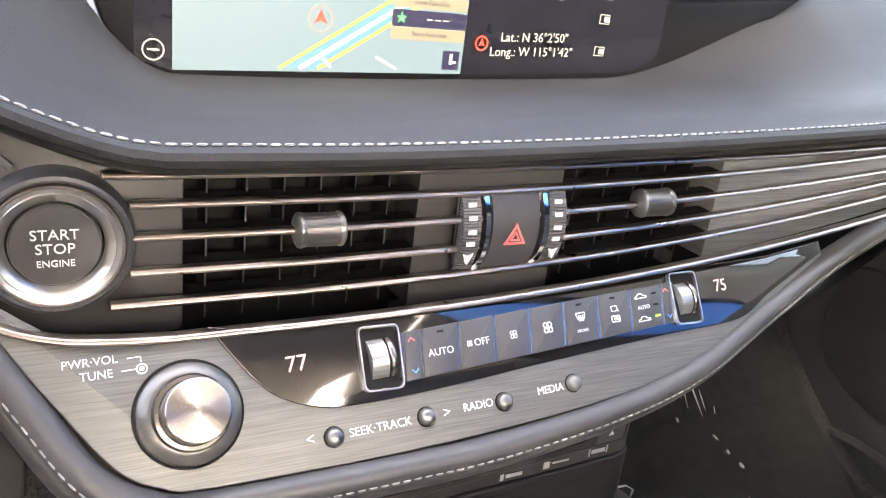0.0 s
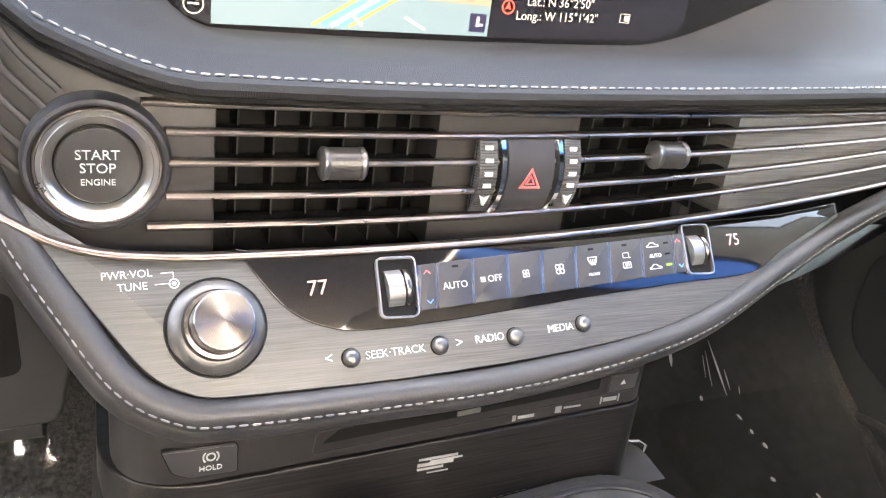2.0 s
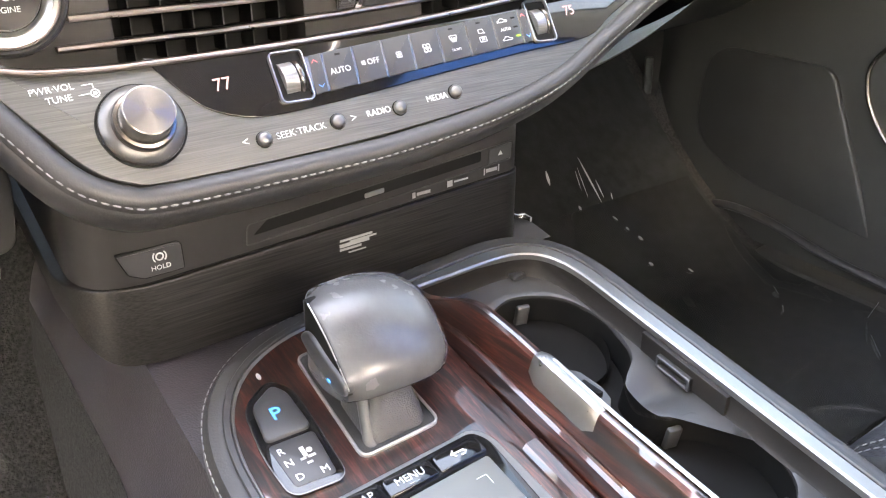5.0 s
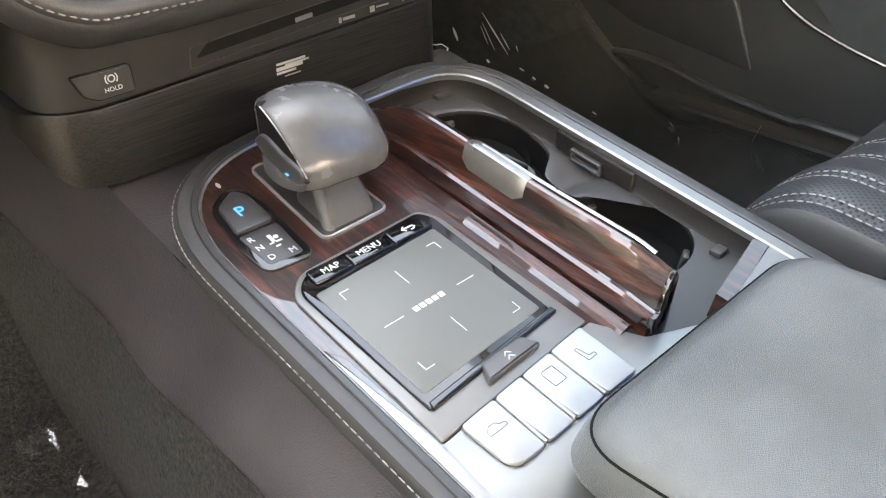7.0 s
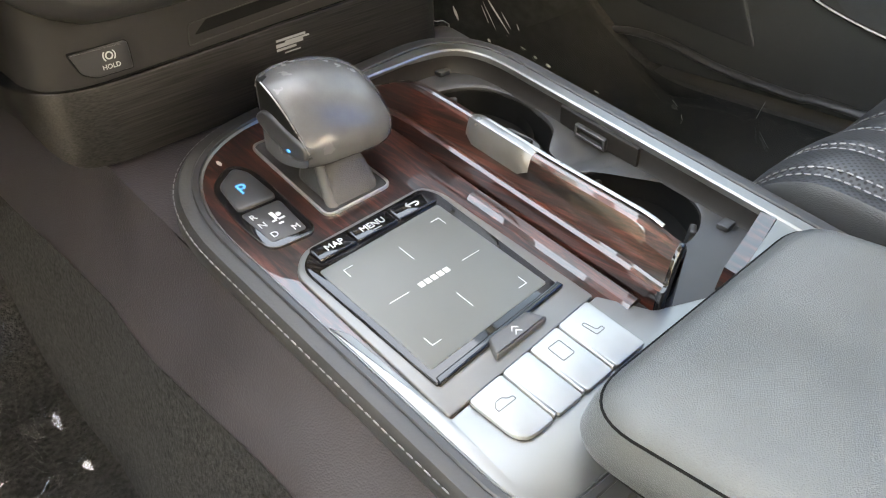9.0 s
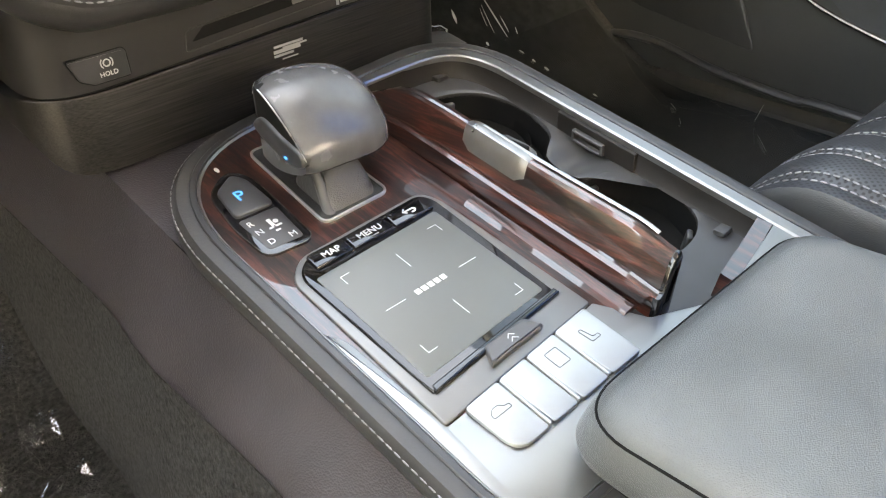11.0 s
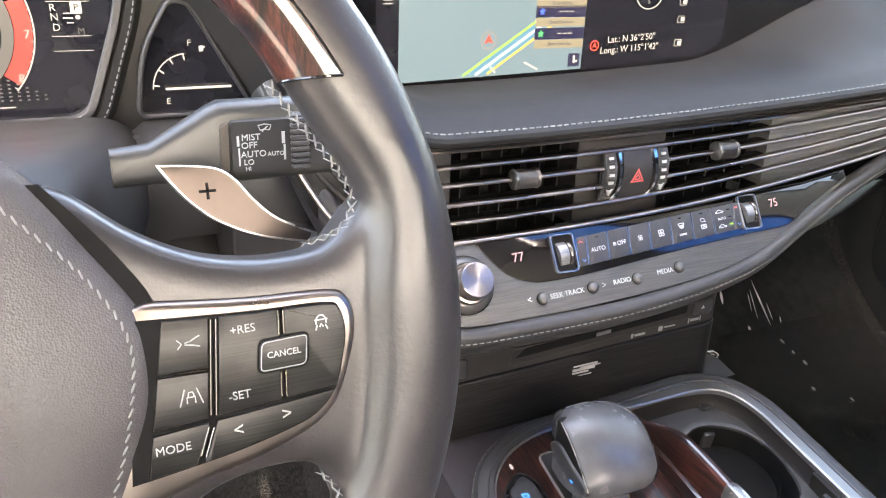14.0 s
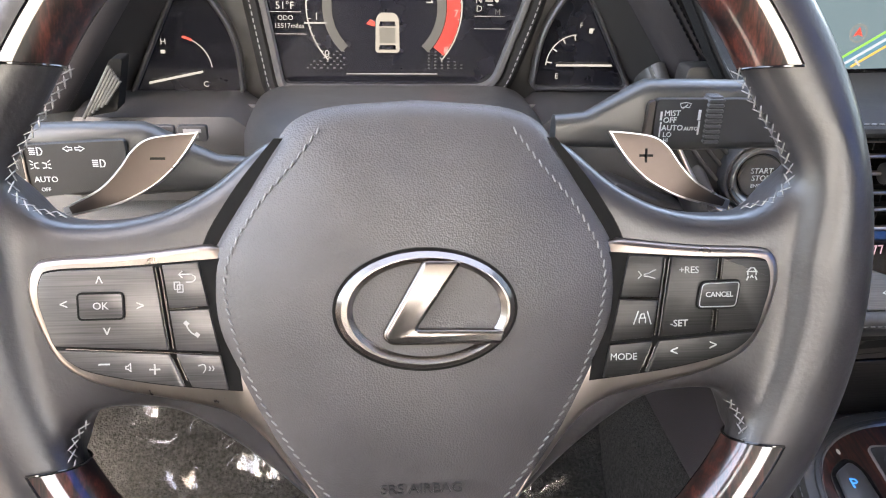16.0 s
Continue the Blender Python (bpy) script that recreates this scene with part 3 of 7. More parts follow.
part("button", barrel(-0.0145, 0.0145, 0.0195, 0.0, 0.006), BUTTON, haz)
for s in (-1, 1):
    part("cheek", barrel(s * 0.0168 - 0.0022, s * 0.0168 + 0.0022, 0.0205, 0.0, 0.0075), BRIGHT, haz, "bright chrome cheek")
    rows = []
    wheel_x = s * 0.0248
    bm = bmesh.new()
    for i in range(26):
        a0, a1 = -1 + 2 * i / 26, -1 + 2 * (i + 0.72) / 26
        h0, h1 = 0.006 * (1 - a0 * a0), 0.006 * (1 - a1 * a1)
        loft([[(wheel_x - 0.005, 0.0195 * a, h) , (wheel_x + 0.005, 0.0195 * a, h), (wheel_x + 0.005, 0.0195 * a, -0.003), (wheel_x - 0.005, 0.0195 * a, -0.003)] for a, h in ((a0, h0), (a1, h1))], bm=bm)
    part("thumb_wheel", bm, PLASTIC_GREY, haz, "ribbed grey thumb wheel")["kind"] = "stuff"
    part("wheel_core", barrel(wheel_x - 0.0052, wheel_x + 0.0052, 0.0192, -0.0008, 0.006), DARK, haz)
    for v in (0.0145, 0.0085, 0.002, -0.0042):
        h = 0.0062 * (1 - (v / 0.0195) ** 2)
        part("wheel_mark", box(wheel_x - 0.0022, wheel_x + 0.0022, v - 0.0011, v + 0.0011, h - 0.001, h + 0.0004), WHITE, haz)
    bm = bmesh.new()
    loft([[(wheel_x - 0.0028, -0.0095, q), (wheel_x, -0.0108, q), (wheel_x + 0.0028, -0.0095, q), (wheel_x, -0.0152, q)] for q in (0.002, 0.0052)], bm=bm)
    part("arrow", bm, WHITE, haz)
RED = shader("red print", (0.75, 0.12, 0.12), 0.5, var=0.03)
for a, b in ((0.0072, 0.0052), (0.0034, 0.0022)):
    tri = lambda r: [Vector((r * math.cos(q), r * math.sin(q) - 0.002)) for q in (radians(90), radians(210), radians(330))]  # noqa: E731
    part("triangle", ring_plate(tri(a), tri(b), 0.0045, 0.0064), RED, haz, "red warning triangle")

# ---- centre stack ----
FN = Vector((0, -0.821, 0.571))
FAS = axes((0.18, 0.269, 0.522), (1, 0, 0), (0, 0.571, 0.821))


def fz(z):
    return (z - 0.522) / 0.821


def fpt(x, z, lift=0.0):
    return FAS @ Vector((x - 0.18, fz(z), lift))


def fpose(x, z, lift=0.0, slope=0.05):
    """A pose on the fascia, whose rows of print climb slightly towards the passenger."""
    return FAS @ pose(x - 0.18, fz(z), lift, 0, 0, math.degrees(math.atan(slope)))


low = cr([(-0.016, 0.580), (-0.002, 0.557), (0.016, 0.534), (0.032, 0.516), (0.047, 0.508), (0.068, 0.505), (0.167, 0.505), (0.268, 0.5105), (0.33, 0.521), (0.385, 0.5395), (0.45, 0.562)], 6)
top = [Vector((x, slat_z(5, x) + 0.009 - 0.013 * smooth(0.24, 0.45, x))) for x in (0.45, 0.4, 0.35, 0.3, 0.25, 0.2, 0.15, 0.1, 0.05, 0.02)]
top.append(Vector((-0.004, 0.570)))
fascia = [(p[0] - 0.18, fz(p[1])) for p in low + top]
stack = thing("centre_stack", "brushed dark metal centre stack with padded stitched edge", "centre stack")
part("fascia", plate(fascia, -0.006, 0, 0.0006, m=FAS), BRUSHED, stack, "dark brushed metal fascia")
glass = cr([(0.071, 0.557), (0.083, 0.542), (0.094, 0.532), (0.109, 0.526), (0.127, 0.5238), (0.171, 0.525), (0.236, 0.529), (0.312, 0.533), (0.366, 0.5355), (0.395, 0.546), (0.447, 0.563)], 5)
gtop = [Vector((x, slat_z(5, x) + 0.0085 - 0.013 * smooth(0.24, 0.45, x))) for x in (0.447, 0.4, 0.35, 0.3, 0.25, 0.2, 0.15, 0.1, 0.085)]
part("glass_panel", plate([(p[0] - 0.18, fz(p[1])) for p in glass + gtop], 0, 0.0012, 0.0005, m=FAS), GLOSS, stack, "glossy black climate panel")
roll = cr([(-0.05, 0.66), (-0.035, 0.615), (-0.022, 0.581), (-0.010, 0.559), (0.006, 0.536), (0.023, 0.514), (0.042, 0.503), (0.065, 0.4995), (0.15, 0.499), (0.2, 0.500), (0.27, 0.5055), (0.33, 0.516), (0.395, 0.538), (0.47, 0.562), (0.6, 0.593), (0.8, 0.630), (1.06, 0.66)], 7)
rpath = [fpt(p[0], p[1], -0.005) for p in roll]
part("padded_edge", sweep(rpath, oval(0.0072, 0.0085, 18), up=FN), LEATHER_SMOOTH, stack, "rolled black leather edge")
apath, spath = [], []
for a, b in zip(rpath, rpath[1:]):
    s = (b - a).normalized().cross(FN)
    apath.append(a + s * 0.0040 - FN * 0.012)
    spath.append(a + s * 0.0052 + FN * 0.0056)
part("edge_underside", sweep(apath, oval(0.0072, 0.016, 16), up=FN), LEATHER_SMOOTH, stack)
part("edge_stitching", stitches(spath, (0, -0.9, -0.1), 0.0038, 0.0015, 0.0006, 0.0002), THREAD, stack, "pale grey stitched seam")["kind"] = "stuff"

# the climate keys
KEY_TOP = 0.0030
climate = thing("climate_controls", "row of dark climate keys between two silver rollers", "control panel")


def key_outline(x0, x1, gap=0.0006):
    b0, b1 = 0.5305 + (x0 - 0.18) * 0.052, 0.5305 + (x1 - 0.18) * 0.052
    x0, x1 = x0 + gap, x1 - gap
    return [(x0 - 0.18 - 0.0012, fz(b0)), (x1 - 0.18 - 0.0012, fz(b1)), (x1 - 0.18 + 0.0015, fz(b1 + 0.0182)), (x0 - 0.18 + 0.0015, fz(b0 + 0.0182))]


keys = ((0.1545, 0.1635), (0.1635, 0.183), (0.183, 0.2028), (0.2028, 0.223), (0.223, 0.2438), (0.2438, 0.2655), (0.2655, 0.2875), (0.2875, 0.3095), (0.3095, 0.3172))
part("key_bed", plate(rounded(key_outline(0.153, 0.3187, 0), 0.001), 0.001, 0.0026, m=FAS), STEEL, climate, "thin bright surround of the keys")
for i, (x0, x1) in enumerate(keys):
    part("key", plate(rounded(key_outline(x0, x1), 0.0008, 3), 0.0012, KEY_TOP, 0.0005, m=FAS), BUTTON, climate)


def key_pose(x, dz=0.0, lift=0.0):
    return fpose(x, 0.5305 + (x - 0.18) * 0.052 + 0.0091 + dz, KEY_TOP + lift, 0.05)


lettering("AUTO", 0.0048, key_pose(0.1732, -0.0008), WHITE, climate)
lettering("OFF", 0.0048, key_pose(0.1952, -0.0002), WHITE, climate)
lettering("FRONT", 0.0022, key_pose(0.2545, -0.0042), WHITE, climate)
lettering("AUTO", 0.0030, key_pose(0.2965, 0.0002), WHITE, climate)


def fan_mark(x, dz, r):
    bm = bmesh.new()
    for a in (45, 135, 225, 315):
        c = Vector((r * math.cos(radians(a)), r * math.sin(radians(a)), 0))
        ring_plate([c.to_2d() + p for p in circle(r * 0.82, 14)], [c.to_2d() + p for p in circle(r * 0.5, 14)], 0, 0.0002, m=key_pose(x, dz), bm=bm)
    part("fan_mark", bm, WHITE, climate)["kind"] = "stuff"


fan_mark(0.2132, 0, 0.0013)
fan_mark(0.2336, 0, 0.0018)
fan_mark(0.1885, 0, 0.0009)
part("screen_mark", ring_plate(rounded([(-0.0032, 0.002), (-0.0022, -0.0016), (0.0022, -0.0016), (0.0032, 0.002)], 0.0007, 3), inset(rounded([(-0.0032, 0.002), (-0.0022, -0.0016), (0.0022, -0.0016), (0.0032, 0.002)], 0.0007, 3), 0.0005), 0, 0.0002, m=key_pose(0.2545, 0.0018)), WHITE, climate)
bars([(-0.0012, -0.0002, 0.0004, 0.0032), (0, -0.0002, 0.0004, 0.0032), (0.0012, -0.0002, 0.0004, 0.0032)], key_pose(0.2545, 0.0012), WHITE, climate)
rr1, rr2 = rrect(0.0056, 0.0036, 0.0008), rrect(0.0046, 0.0026, 0.0005)
part("screen_mark", ring_plate(rr1, rr2, 0, 0.0002, m=key_pose(0.2765, -0.0022)), WHITE, climate)
rr1, rr2 = rrect(0.0042, 0.003, 0.0008), rrect(0.0034, 0.0022, 0.0005)
part("screen_mark", ring_plate(rr1, rr2, 0, 0.0002, m=key_pose(0.2765, 0.0022)), WHITE, climate)
bars([(0, -0.0022, 0.0004, 0.0026), (0.0010, -0.0022, 0.0004, 0.0026), (-0.001, -0.0022, 0.0004, 0.0026), (0.0024, 0.0012, 0.0012, 0.0005)], key_pose(0.2765, 0), WHITE, climate)
for dz in (0.005, -0.005):
    car_out = rounded([(-0.0042, -0.001), (0.0042, -0.001), (0.0042, 0.0004), (0.0022, 0.0006), (0.0008, 0.0018), (-0.0016, 0.0018), (-0.0028, 0.0005), (-0.0042, 0.0003)], 0.0004, 2)
    part("recirculation_mark", ring_plate(car_out, inset(car_out, 0.0005), 0, 0.0002, m=key_pose(0.2955, dz)), WHITE, climate)
for x, dz, lit in ((0.1742, 0.0068, 0), (0.2545, 0.0068, 0), (0.2765, 0.0068, 0), (0.305, 0.0055, 0), (0.305, 0.0005, 0), (0.305, -0.0045, 1)):
    part("indicator", plate(rrect(0.0034, 0.0011, 0.0002), 0, 0.0002, m=key_pose(x, dz)), GREEN_LED if lit else DARK, climate, "lit green indicator" if lit else "")
for x in (0.1590, 0.3134):
    for s, mt in ((1, RED), (-1, BLUE_PRINT)):
        pts = [(-0.0017, -0.0007 * s), (0, 0.0009 * s), (0.0017, -0.0007 * s), (0.0017, -0.0013 * s), (0, 0.0003 * s), (-0.0017, -0.0013 * s)]
        part("temperature_arrow", plate([Vector(p) for p in pts], 0, 0.0002, m=key_pose(x, 0.006 * s)), mt, climate)
for x, z in ((0.1440, 0.5390), (0.3275, 0.5478)):
    m = fpose(x, z, 0.0012, 0.05)
    o = rounded([(-0.0112, -0.0135), (0.0080, -0.0150), (0.0104, 0.0142), (-0.0096, 0.0152)], 0.0035, 4)
    part("roller_frame", ring_plate(o, inset(o, 0.0008), 0, 0.0026, m=m), SILVER_DIM, climate, "bright chrome roller frame")
    part("roller_bed", plate(inset(o, 0.0012), 0, 0.0008, m=m), DARK, climate)
    bm = bmesh.new()
    for i in range(40):
        a = radians(-75 + 150 * i / 39)
        mm = m @ Matrix.Translation((0, 0, -0.0055)) @ Matrix.Rotation(-a, 4, "X")
        box(-0.0062, 0.0018, -0.00035, 0.00035, 0.006, 0.0106, bm=bm, m=mm)
    part("roller", bm, RIBBED, climate, "fine-ribbed dark roller")["kind"] = "stuff"
    band = [(0.0036, 0.0), (0.0022, 0.0009), (0.0036, 0.0016), (0.0052, 0.0009)]
    path = [m @ Vector((0.0040, 0.0106 * math.sin(radians(a)), -0.0052 + 0.0106 * math.cos(radians(a)))) for a in range(-80, 81, 10)]
    part("roller_band", sweep(path, oval(0.0014, 0.0006, 8), up=FN), STEEL, climate, "bright band round the roller")
for txt, x, z in (("77", 0.1056, 0.5408), ("75", 0.3566, 0.5518)):
    lettering(txt, 0.0098, fpose(x, z, 0.0013, 0.03), PINK_LED, climate, name="temperature_digits", depth=0.0001)

# audio knob and push buttons
KN = axes(fpt(0.0605, 0.5295), (1, 0, 0), (0, 0.571, 0.821))
knob = thing("volume_knob", "brushed silver volume knob on a ribbed base", "knob", KN)
n = 160
part("groove", lathe([(0.0215, -0.002), (0.0215, 0.0006), (0.0205, 0.0008), (0.0205, -0.002)]), DARK, knob)
bm = bmesh.new()
rg = []
for r, h in ((0.0203, -0.001), (0.0201, 0.0026), (0.0192, 0.0036), (0.0160, 0.0050)):
    rg.append([((r + (0.00011 if i % 2 else -0.00011)) * math.cos(2 * math.pi * i / n), (r + (0.00011 if i % 2 else -0.00011)) * math.sin(2 * math.pi * i / n), h) for i in range(n)])
rg.append([(0.0150 * math.cos(2 * math.pi * i / n), 0.0150 * math.sin(2 * math.pi * i / n), 0.0053) for i in range(n)])
part("ribbed_base", loft(rg, bm=bm), DARK_METAL, knob, "fine-ribbed dark base", sharp=30)
part("collar", lathe([(0.0150, 0.004), (0.0150, 0.0085), (0.0143, 0.0096), (0.0128, 0.0100), (0.0122, 0.0088)]), STEEL, knob, "satin grey collar")
part("cap", lathe([(0.0124, 0.008), (0.0123, 0.0212), (0.0120, 0.0218), (0.0116, 0.0220), (0.006, 0.0220), (0.0002, 0.0220)], 64), SPUN, knob, "spun silver knob cap", sharp=20)
for nm, x, z in (("seek", 0.1180, 0.5152), ("seek", 0.1620, 0.5166), ("radio", 0.2030, 0.5172), ("media", 0.2440, 0.5198)):
    b = thing("push_button", "small domed silver push button", "button", FAS @ pose(x - 0.18, fz(z) - 0.0012, 0), group="audio buttons")
    part("groove", lathe([(0.0046, -0.001), (0.0046, 0.0004), (0.0040, 0.0005), (0.0040, -0.001)], 28), DARK, b)
    part("dome", lathe([(0.0040, -0.001), (0.0040, 0.0020), (0.0036, 0.0030), (0.0026, 0.0038), (0.0012, 0.0042), (0.0002, 0.0043)], 28), KNOBGREY, b)
for txt, x, z, s in (("PWR\u00b7VOL", 0.0262, 0.5495, 0.0046), ("TUNE", 0.0282, 0.5452, 0.0046), ("<", 0.1078, 0.5146, 0.007), ("SEEK\u00b7TRACK", 0.1398, 0.5148, 0.0053), (">", 0.1725, 0.5158, 0.007), ("RADIO", 0.1892, 0.5165, 0.0053), ("MEDIA", 0.2304, 0.5179, 0.0053)):
    lettering(txt, s, fpose(x, z, 0.0001, 0.03), WHITE, stack, name="printed_word")
bars([(-0.0012, 0.0040, 0.0050, 0.0004), (-0.0034, -0.0006, 0.0060, 0.0004), (0.0012, 0.0029, 0.0004, 0.0022)], fpose(0.0434, 0.5464, 0.0001), WHITE, stack)
part("printed_ring", ring_plate(circle(0.0022, 24), circle(0.0016, 24), 0, 0.0002, m=fpose(0.0446, 0.5458, 0.0001)), WHITE, stack)
part("printed_dot", plate(circle(0.0010, 16), 0, 0.0002, m=fpose(0.0446, 0.5458, 0.0001)), WHITE, stack)


# lower box with its keys and slot
def lift_right(bm, only, heel=False):
    """Lets the joint between the two lower panels climb towards the passenger, and the trim's lower end curve up."""
    for v in bm.verts:
        if heel and v.co.z < 0.40 and v.co.x < 0.06:
            v.co.z += 0.030 * smooth(0.296, 0.335, v.co.y)
        if only(v.co):
            v.co.z += 0.007 * smooth(0.10, 0.33, v.co.x)
    return bm


BOX = rounded([(0.030, 0.62), (0.018, 0.2935), (0.330, 0.2975), (0.335, 0.62)], [0.0, 0.040, 0.018, 0.0], 10)
part("lower_box", lift_right(plate(BOX, 0.4355, 0.515), lambda c: c.z < 0.45), BOX_BLACK, stack, "dark grey lower console face")
part("joint", plate(inset(BOX, 0.002), 0.42, 0.46), DARK, stack)
part("lower_trim", lift_right(plate(rounded([(0.022, 0.62), (0.012, 0.2925), (0.332, 0.2965), (0.338, 0.62)], [0.0, 0.055, 0.020, 0.0], 14), 0.384, 0.434, 0.0015), lambda c: c.z > 0.42, True), BRUSHED_DARK, stack, "black brushed metal lower trim")
B = axes((0, 0.2938, 0), (1, 0.012, 0), (0, 0, 1))
hold = thing("brake_hold_switch", "dark brake hold switch set in the console face", "switch")
o = rounded([(0.0395, 0.4565), (0.0445, 0.4430), (0.0530, 0.4385), (0.0760, 0.4385), (0.0760, 0.4540), (0.0740, 0.4565)], 0.002, 4)
part("groove", plate(o, -0.001, 0.0008, m=B), DARK, hold)
part("key", plate(inset(o, 0.0007), 0, 0.0016, 0.0005, m=B), BUTTON, hold)
lettering("HOLD", 0.0040, B @ pose(0.0628, 0.4436, 0.0017), WHITE, hold)
part("brake_mark", ring_plate(circle(0.0024, 20, 0.0628, 0.4500), circle(0.0016, 20, 0.0628, 0.4500), 0.0015, 0.0019, m=B), WHITE, hold)
for s in (-1, 1):
    arc_o = [Vector((0.0628 + s * 0.0040 * math.cos(radians(a)), 0.4500 + 0.0040 * math.sin(radians(a)))) for a in range(-45, 46, 15)]
    arc_i = [Vector((0.0628 + s * 0.0033 * math.cos(radians(a)), 0.4500 + 0.0033 * math.sin(radians(a)))) for a in range(-45, 46, 15)]
    part("brake_mark", plate(arc_o + arc_i[::-1], 0.0015, 0.0019, m=B), WHITE, hold)
disc = thing("disc_slot", "black disc slot with an eject key", "disc player")
slot = rounded([(0.1130, 0.4405), (0.3185, 0.4515), (0.3195, 0.4655), (0.1150, 0.4545)], 0.003, 4)
part("surround", ring_plate(slot, inset(slot, 0.0008), 0, 0.0008, m=B), PLASTIC, disc)
part("recess", plate(rounded([(0.118, 0.4465), (0.290, 0.4555), (0.290, 0.4635), (0.128, 0.4545)], 0.002, 4), -0.001, 0.0005, m=B), DARK, disc, "black disc slot")
part("flap", plate(rounded([(0.195, 0.4512), (0.2095, 0.4520), (0.2095, 0.4552), (0.195, 0.4544)], 0.0006, 3), 0, 0.0012, 0.0003, m=B), SILVER, disc, "small silver catch")
part("eject_key", plate(rounded([(0.2965, 0.4520), (0.3170, 0.4532), (0.3175, 0.4642), (0.2970, 0.4630)], 0.0008, 3), 0, 0.0012, 0.0004, m=B), BUTTON, disc)
part("eject_mark", plate([Vector((0.3050, 0.4570)), Vector((0.3090, 0.4573)), Vector((0.3070, 0.4604))], 0.0011, 0.0014, m=B), WHITE, disc)
for spec in ([(0.2330, 0.4438, 0.0024, 0.0040), (0.2410, 0.4440, 0.0110, 0.0022)], [(0.2630, 0.4452, 0.0044, 0.0044), (0.2728, 0.4458, 0.0120, 0.0012)], [(0.2935, 0.4468, 0.0010, 0.0050), (0.3000, 0.4472, 0.0100, 0.0026), (0.3065, 0.4474, 0.0010, 0.0050)]):
    bars(spec, B @ Matrix.Translation((0, 0, 0.0003)), GREY_PRINT, stack)
bars([(0.1865, 0.4272, 0.0240, 0.0016), (0.1850, 0.4236, 0.0220, 0.0024), (0.1915, 0.4253, 0.0200, 0.0012), (0.1820, 0.4208, 0.0160, 0.0016), (0.1868, 0.4178, 0.0130, 0.0009)], B @ Matrix.Translation((0, 0, 0.0022)), GREY_PRINT, stack, "audio_badge")

# parking brake pod beside the stack
pod = thing("parking_brake_switch", "dark parking brake pod behind the wheel", "switch")
PB = axes((-0.030, 0.322, 0.510), (1, 0.1, 0), (0, 0, 1))
part("pod", plate(rounded([(-0.06, -0.052), (0.030, -0.052), (0.036, -0.010), (0.012, 0.045), (-0.06, 0.075)], 0.010, 5), -0.05, 0, 0.003, m=PB), SATIN, pod)
o = rounded([(-0.024, -0.024), (0.014, -0.022), (0.012, 0.018), (-0.024, 0.024)], 0.006, 4)
part("recess", plate(o, -0.001, 0.0006, m=PB), DARK, pod)
part("key", plate(rounded([(-0.022, -0.018), (0.004, -0.017), (0.003, 0.014), (-0.022, 0.018)], 0.004, 4), 0, 0.004, 0.0015, m=PB), BUTTON, pod)
part("mark_ring", ring_plate(circle(0.0050, 24, -0.006, 0.002), circle(0.0042, 24, -0.006, 0.002), 0.0038, 0.0042, m=PB), WHITE, pod)
lettering("P", 0.007, PB @ pose(-0.006, 0.002, 0.0041), WHITE, pod)

# ---- centre console ----
console = thing("centre_console", "leather-sided centre console with silver rim", "console")
DECK = axes((0, 0, 0.343), (1, 0, 0), (0, 1, 0.17))
DK = math.sqrt(1 + 0.17 ** 2)


def rim(d):
    """The console's rim in plan, moved inwards by d."""
    return [Vector((p[0], p[1] * DK)) for p in inset(rounded([(0.047, -0.052), (0.200, -0.055), (0.210, -0.340), (0.352, -0.340), (0.352, 0.300), (0.047, 0.276)], [0.045, 0.004, 0.004, 0.010, 0.080, 0.10], 14), d)]


part("deck_base", plate(rim(0.012), -0.05, -0.040, m=DECK), DARK, console)
body = []
for grow, dz in ((-0.010, 0.0008), (-0.005, 0.0024), (0.0, 0.0010), (0.003, -0.004), (0.0035, -0.012), (0.0, -0.020)):
    body.append([DECK @ Vector((p.x, p.y, dz)) for p in rim(-grow)])
part("leather_rim", loft(body, cap=False), LEATHER_SMOOTH, console, "padded black leather rim")
for x0, x1, y0 in ((0.046, 0.205, 0.20), (0.205, 0.358, 0.290)):
    part("front_shelf", sheet(lambda u, v: DECK @ Vector((x0 + (x1 - x0) * u, (y0 + ((0.62 if x0 < 0.1 else 0.36) - y0) * v) * DK, -0.012 - 0.02 * smooth(0.3, 1, v))), 10, 10), LEATHER_FLANK if x0 < 0.1 else PLASTIC_GREY, console, "dark shelf under the stack")
PROFILE = ((0.0, -0.010), (0.0035, -0.016), (0.008, -0.024), (0.016, -0.034), (0.026, -0.046), (0.034, -0.060))


def flank(s, y, k, d):
    """A place on the console's flank: s -1 on the driver's side."""
    x = (0.046 if s < 0 else 0.353) + s * k
    drop = d * (1 + 0.93 * smooth(0.05, 0.36, y))
    return Vector((x - s * 0.012 * smooth(0.20, 0.34, y), y, deck_z(min(y, 0.30)) + drop))


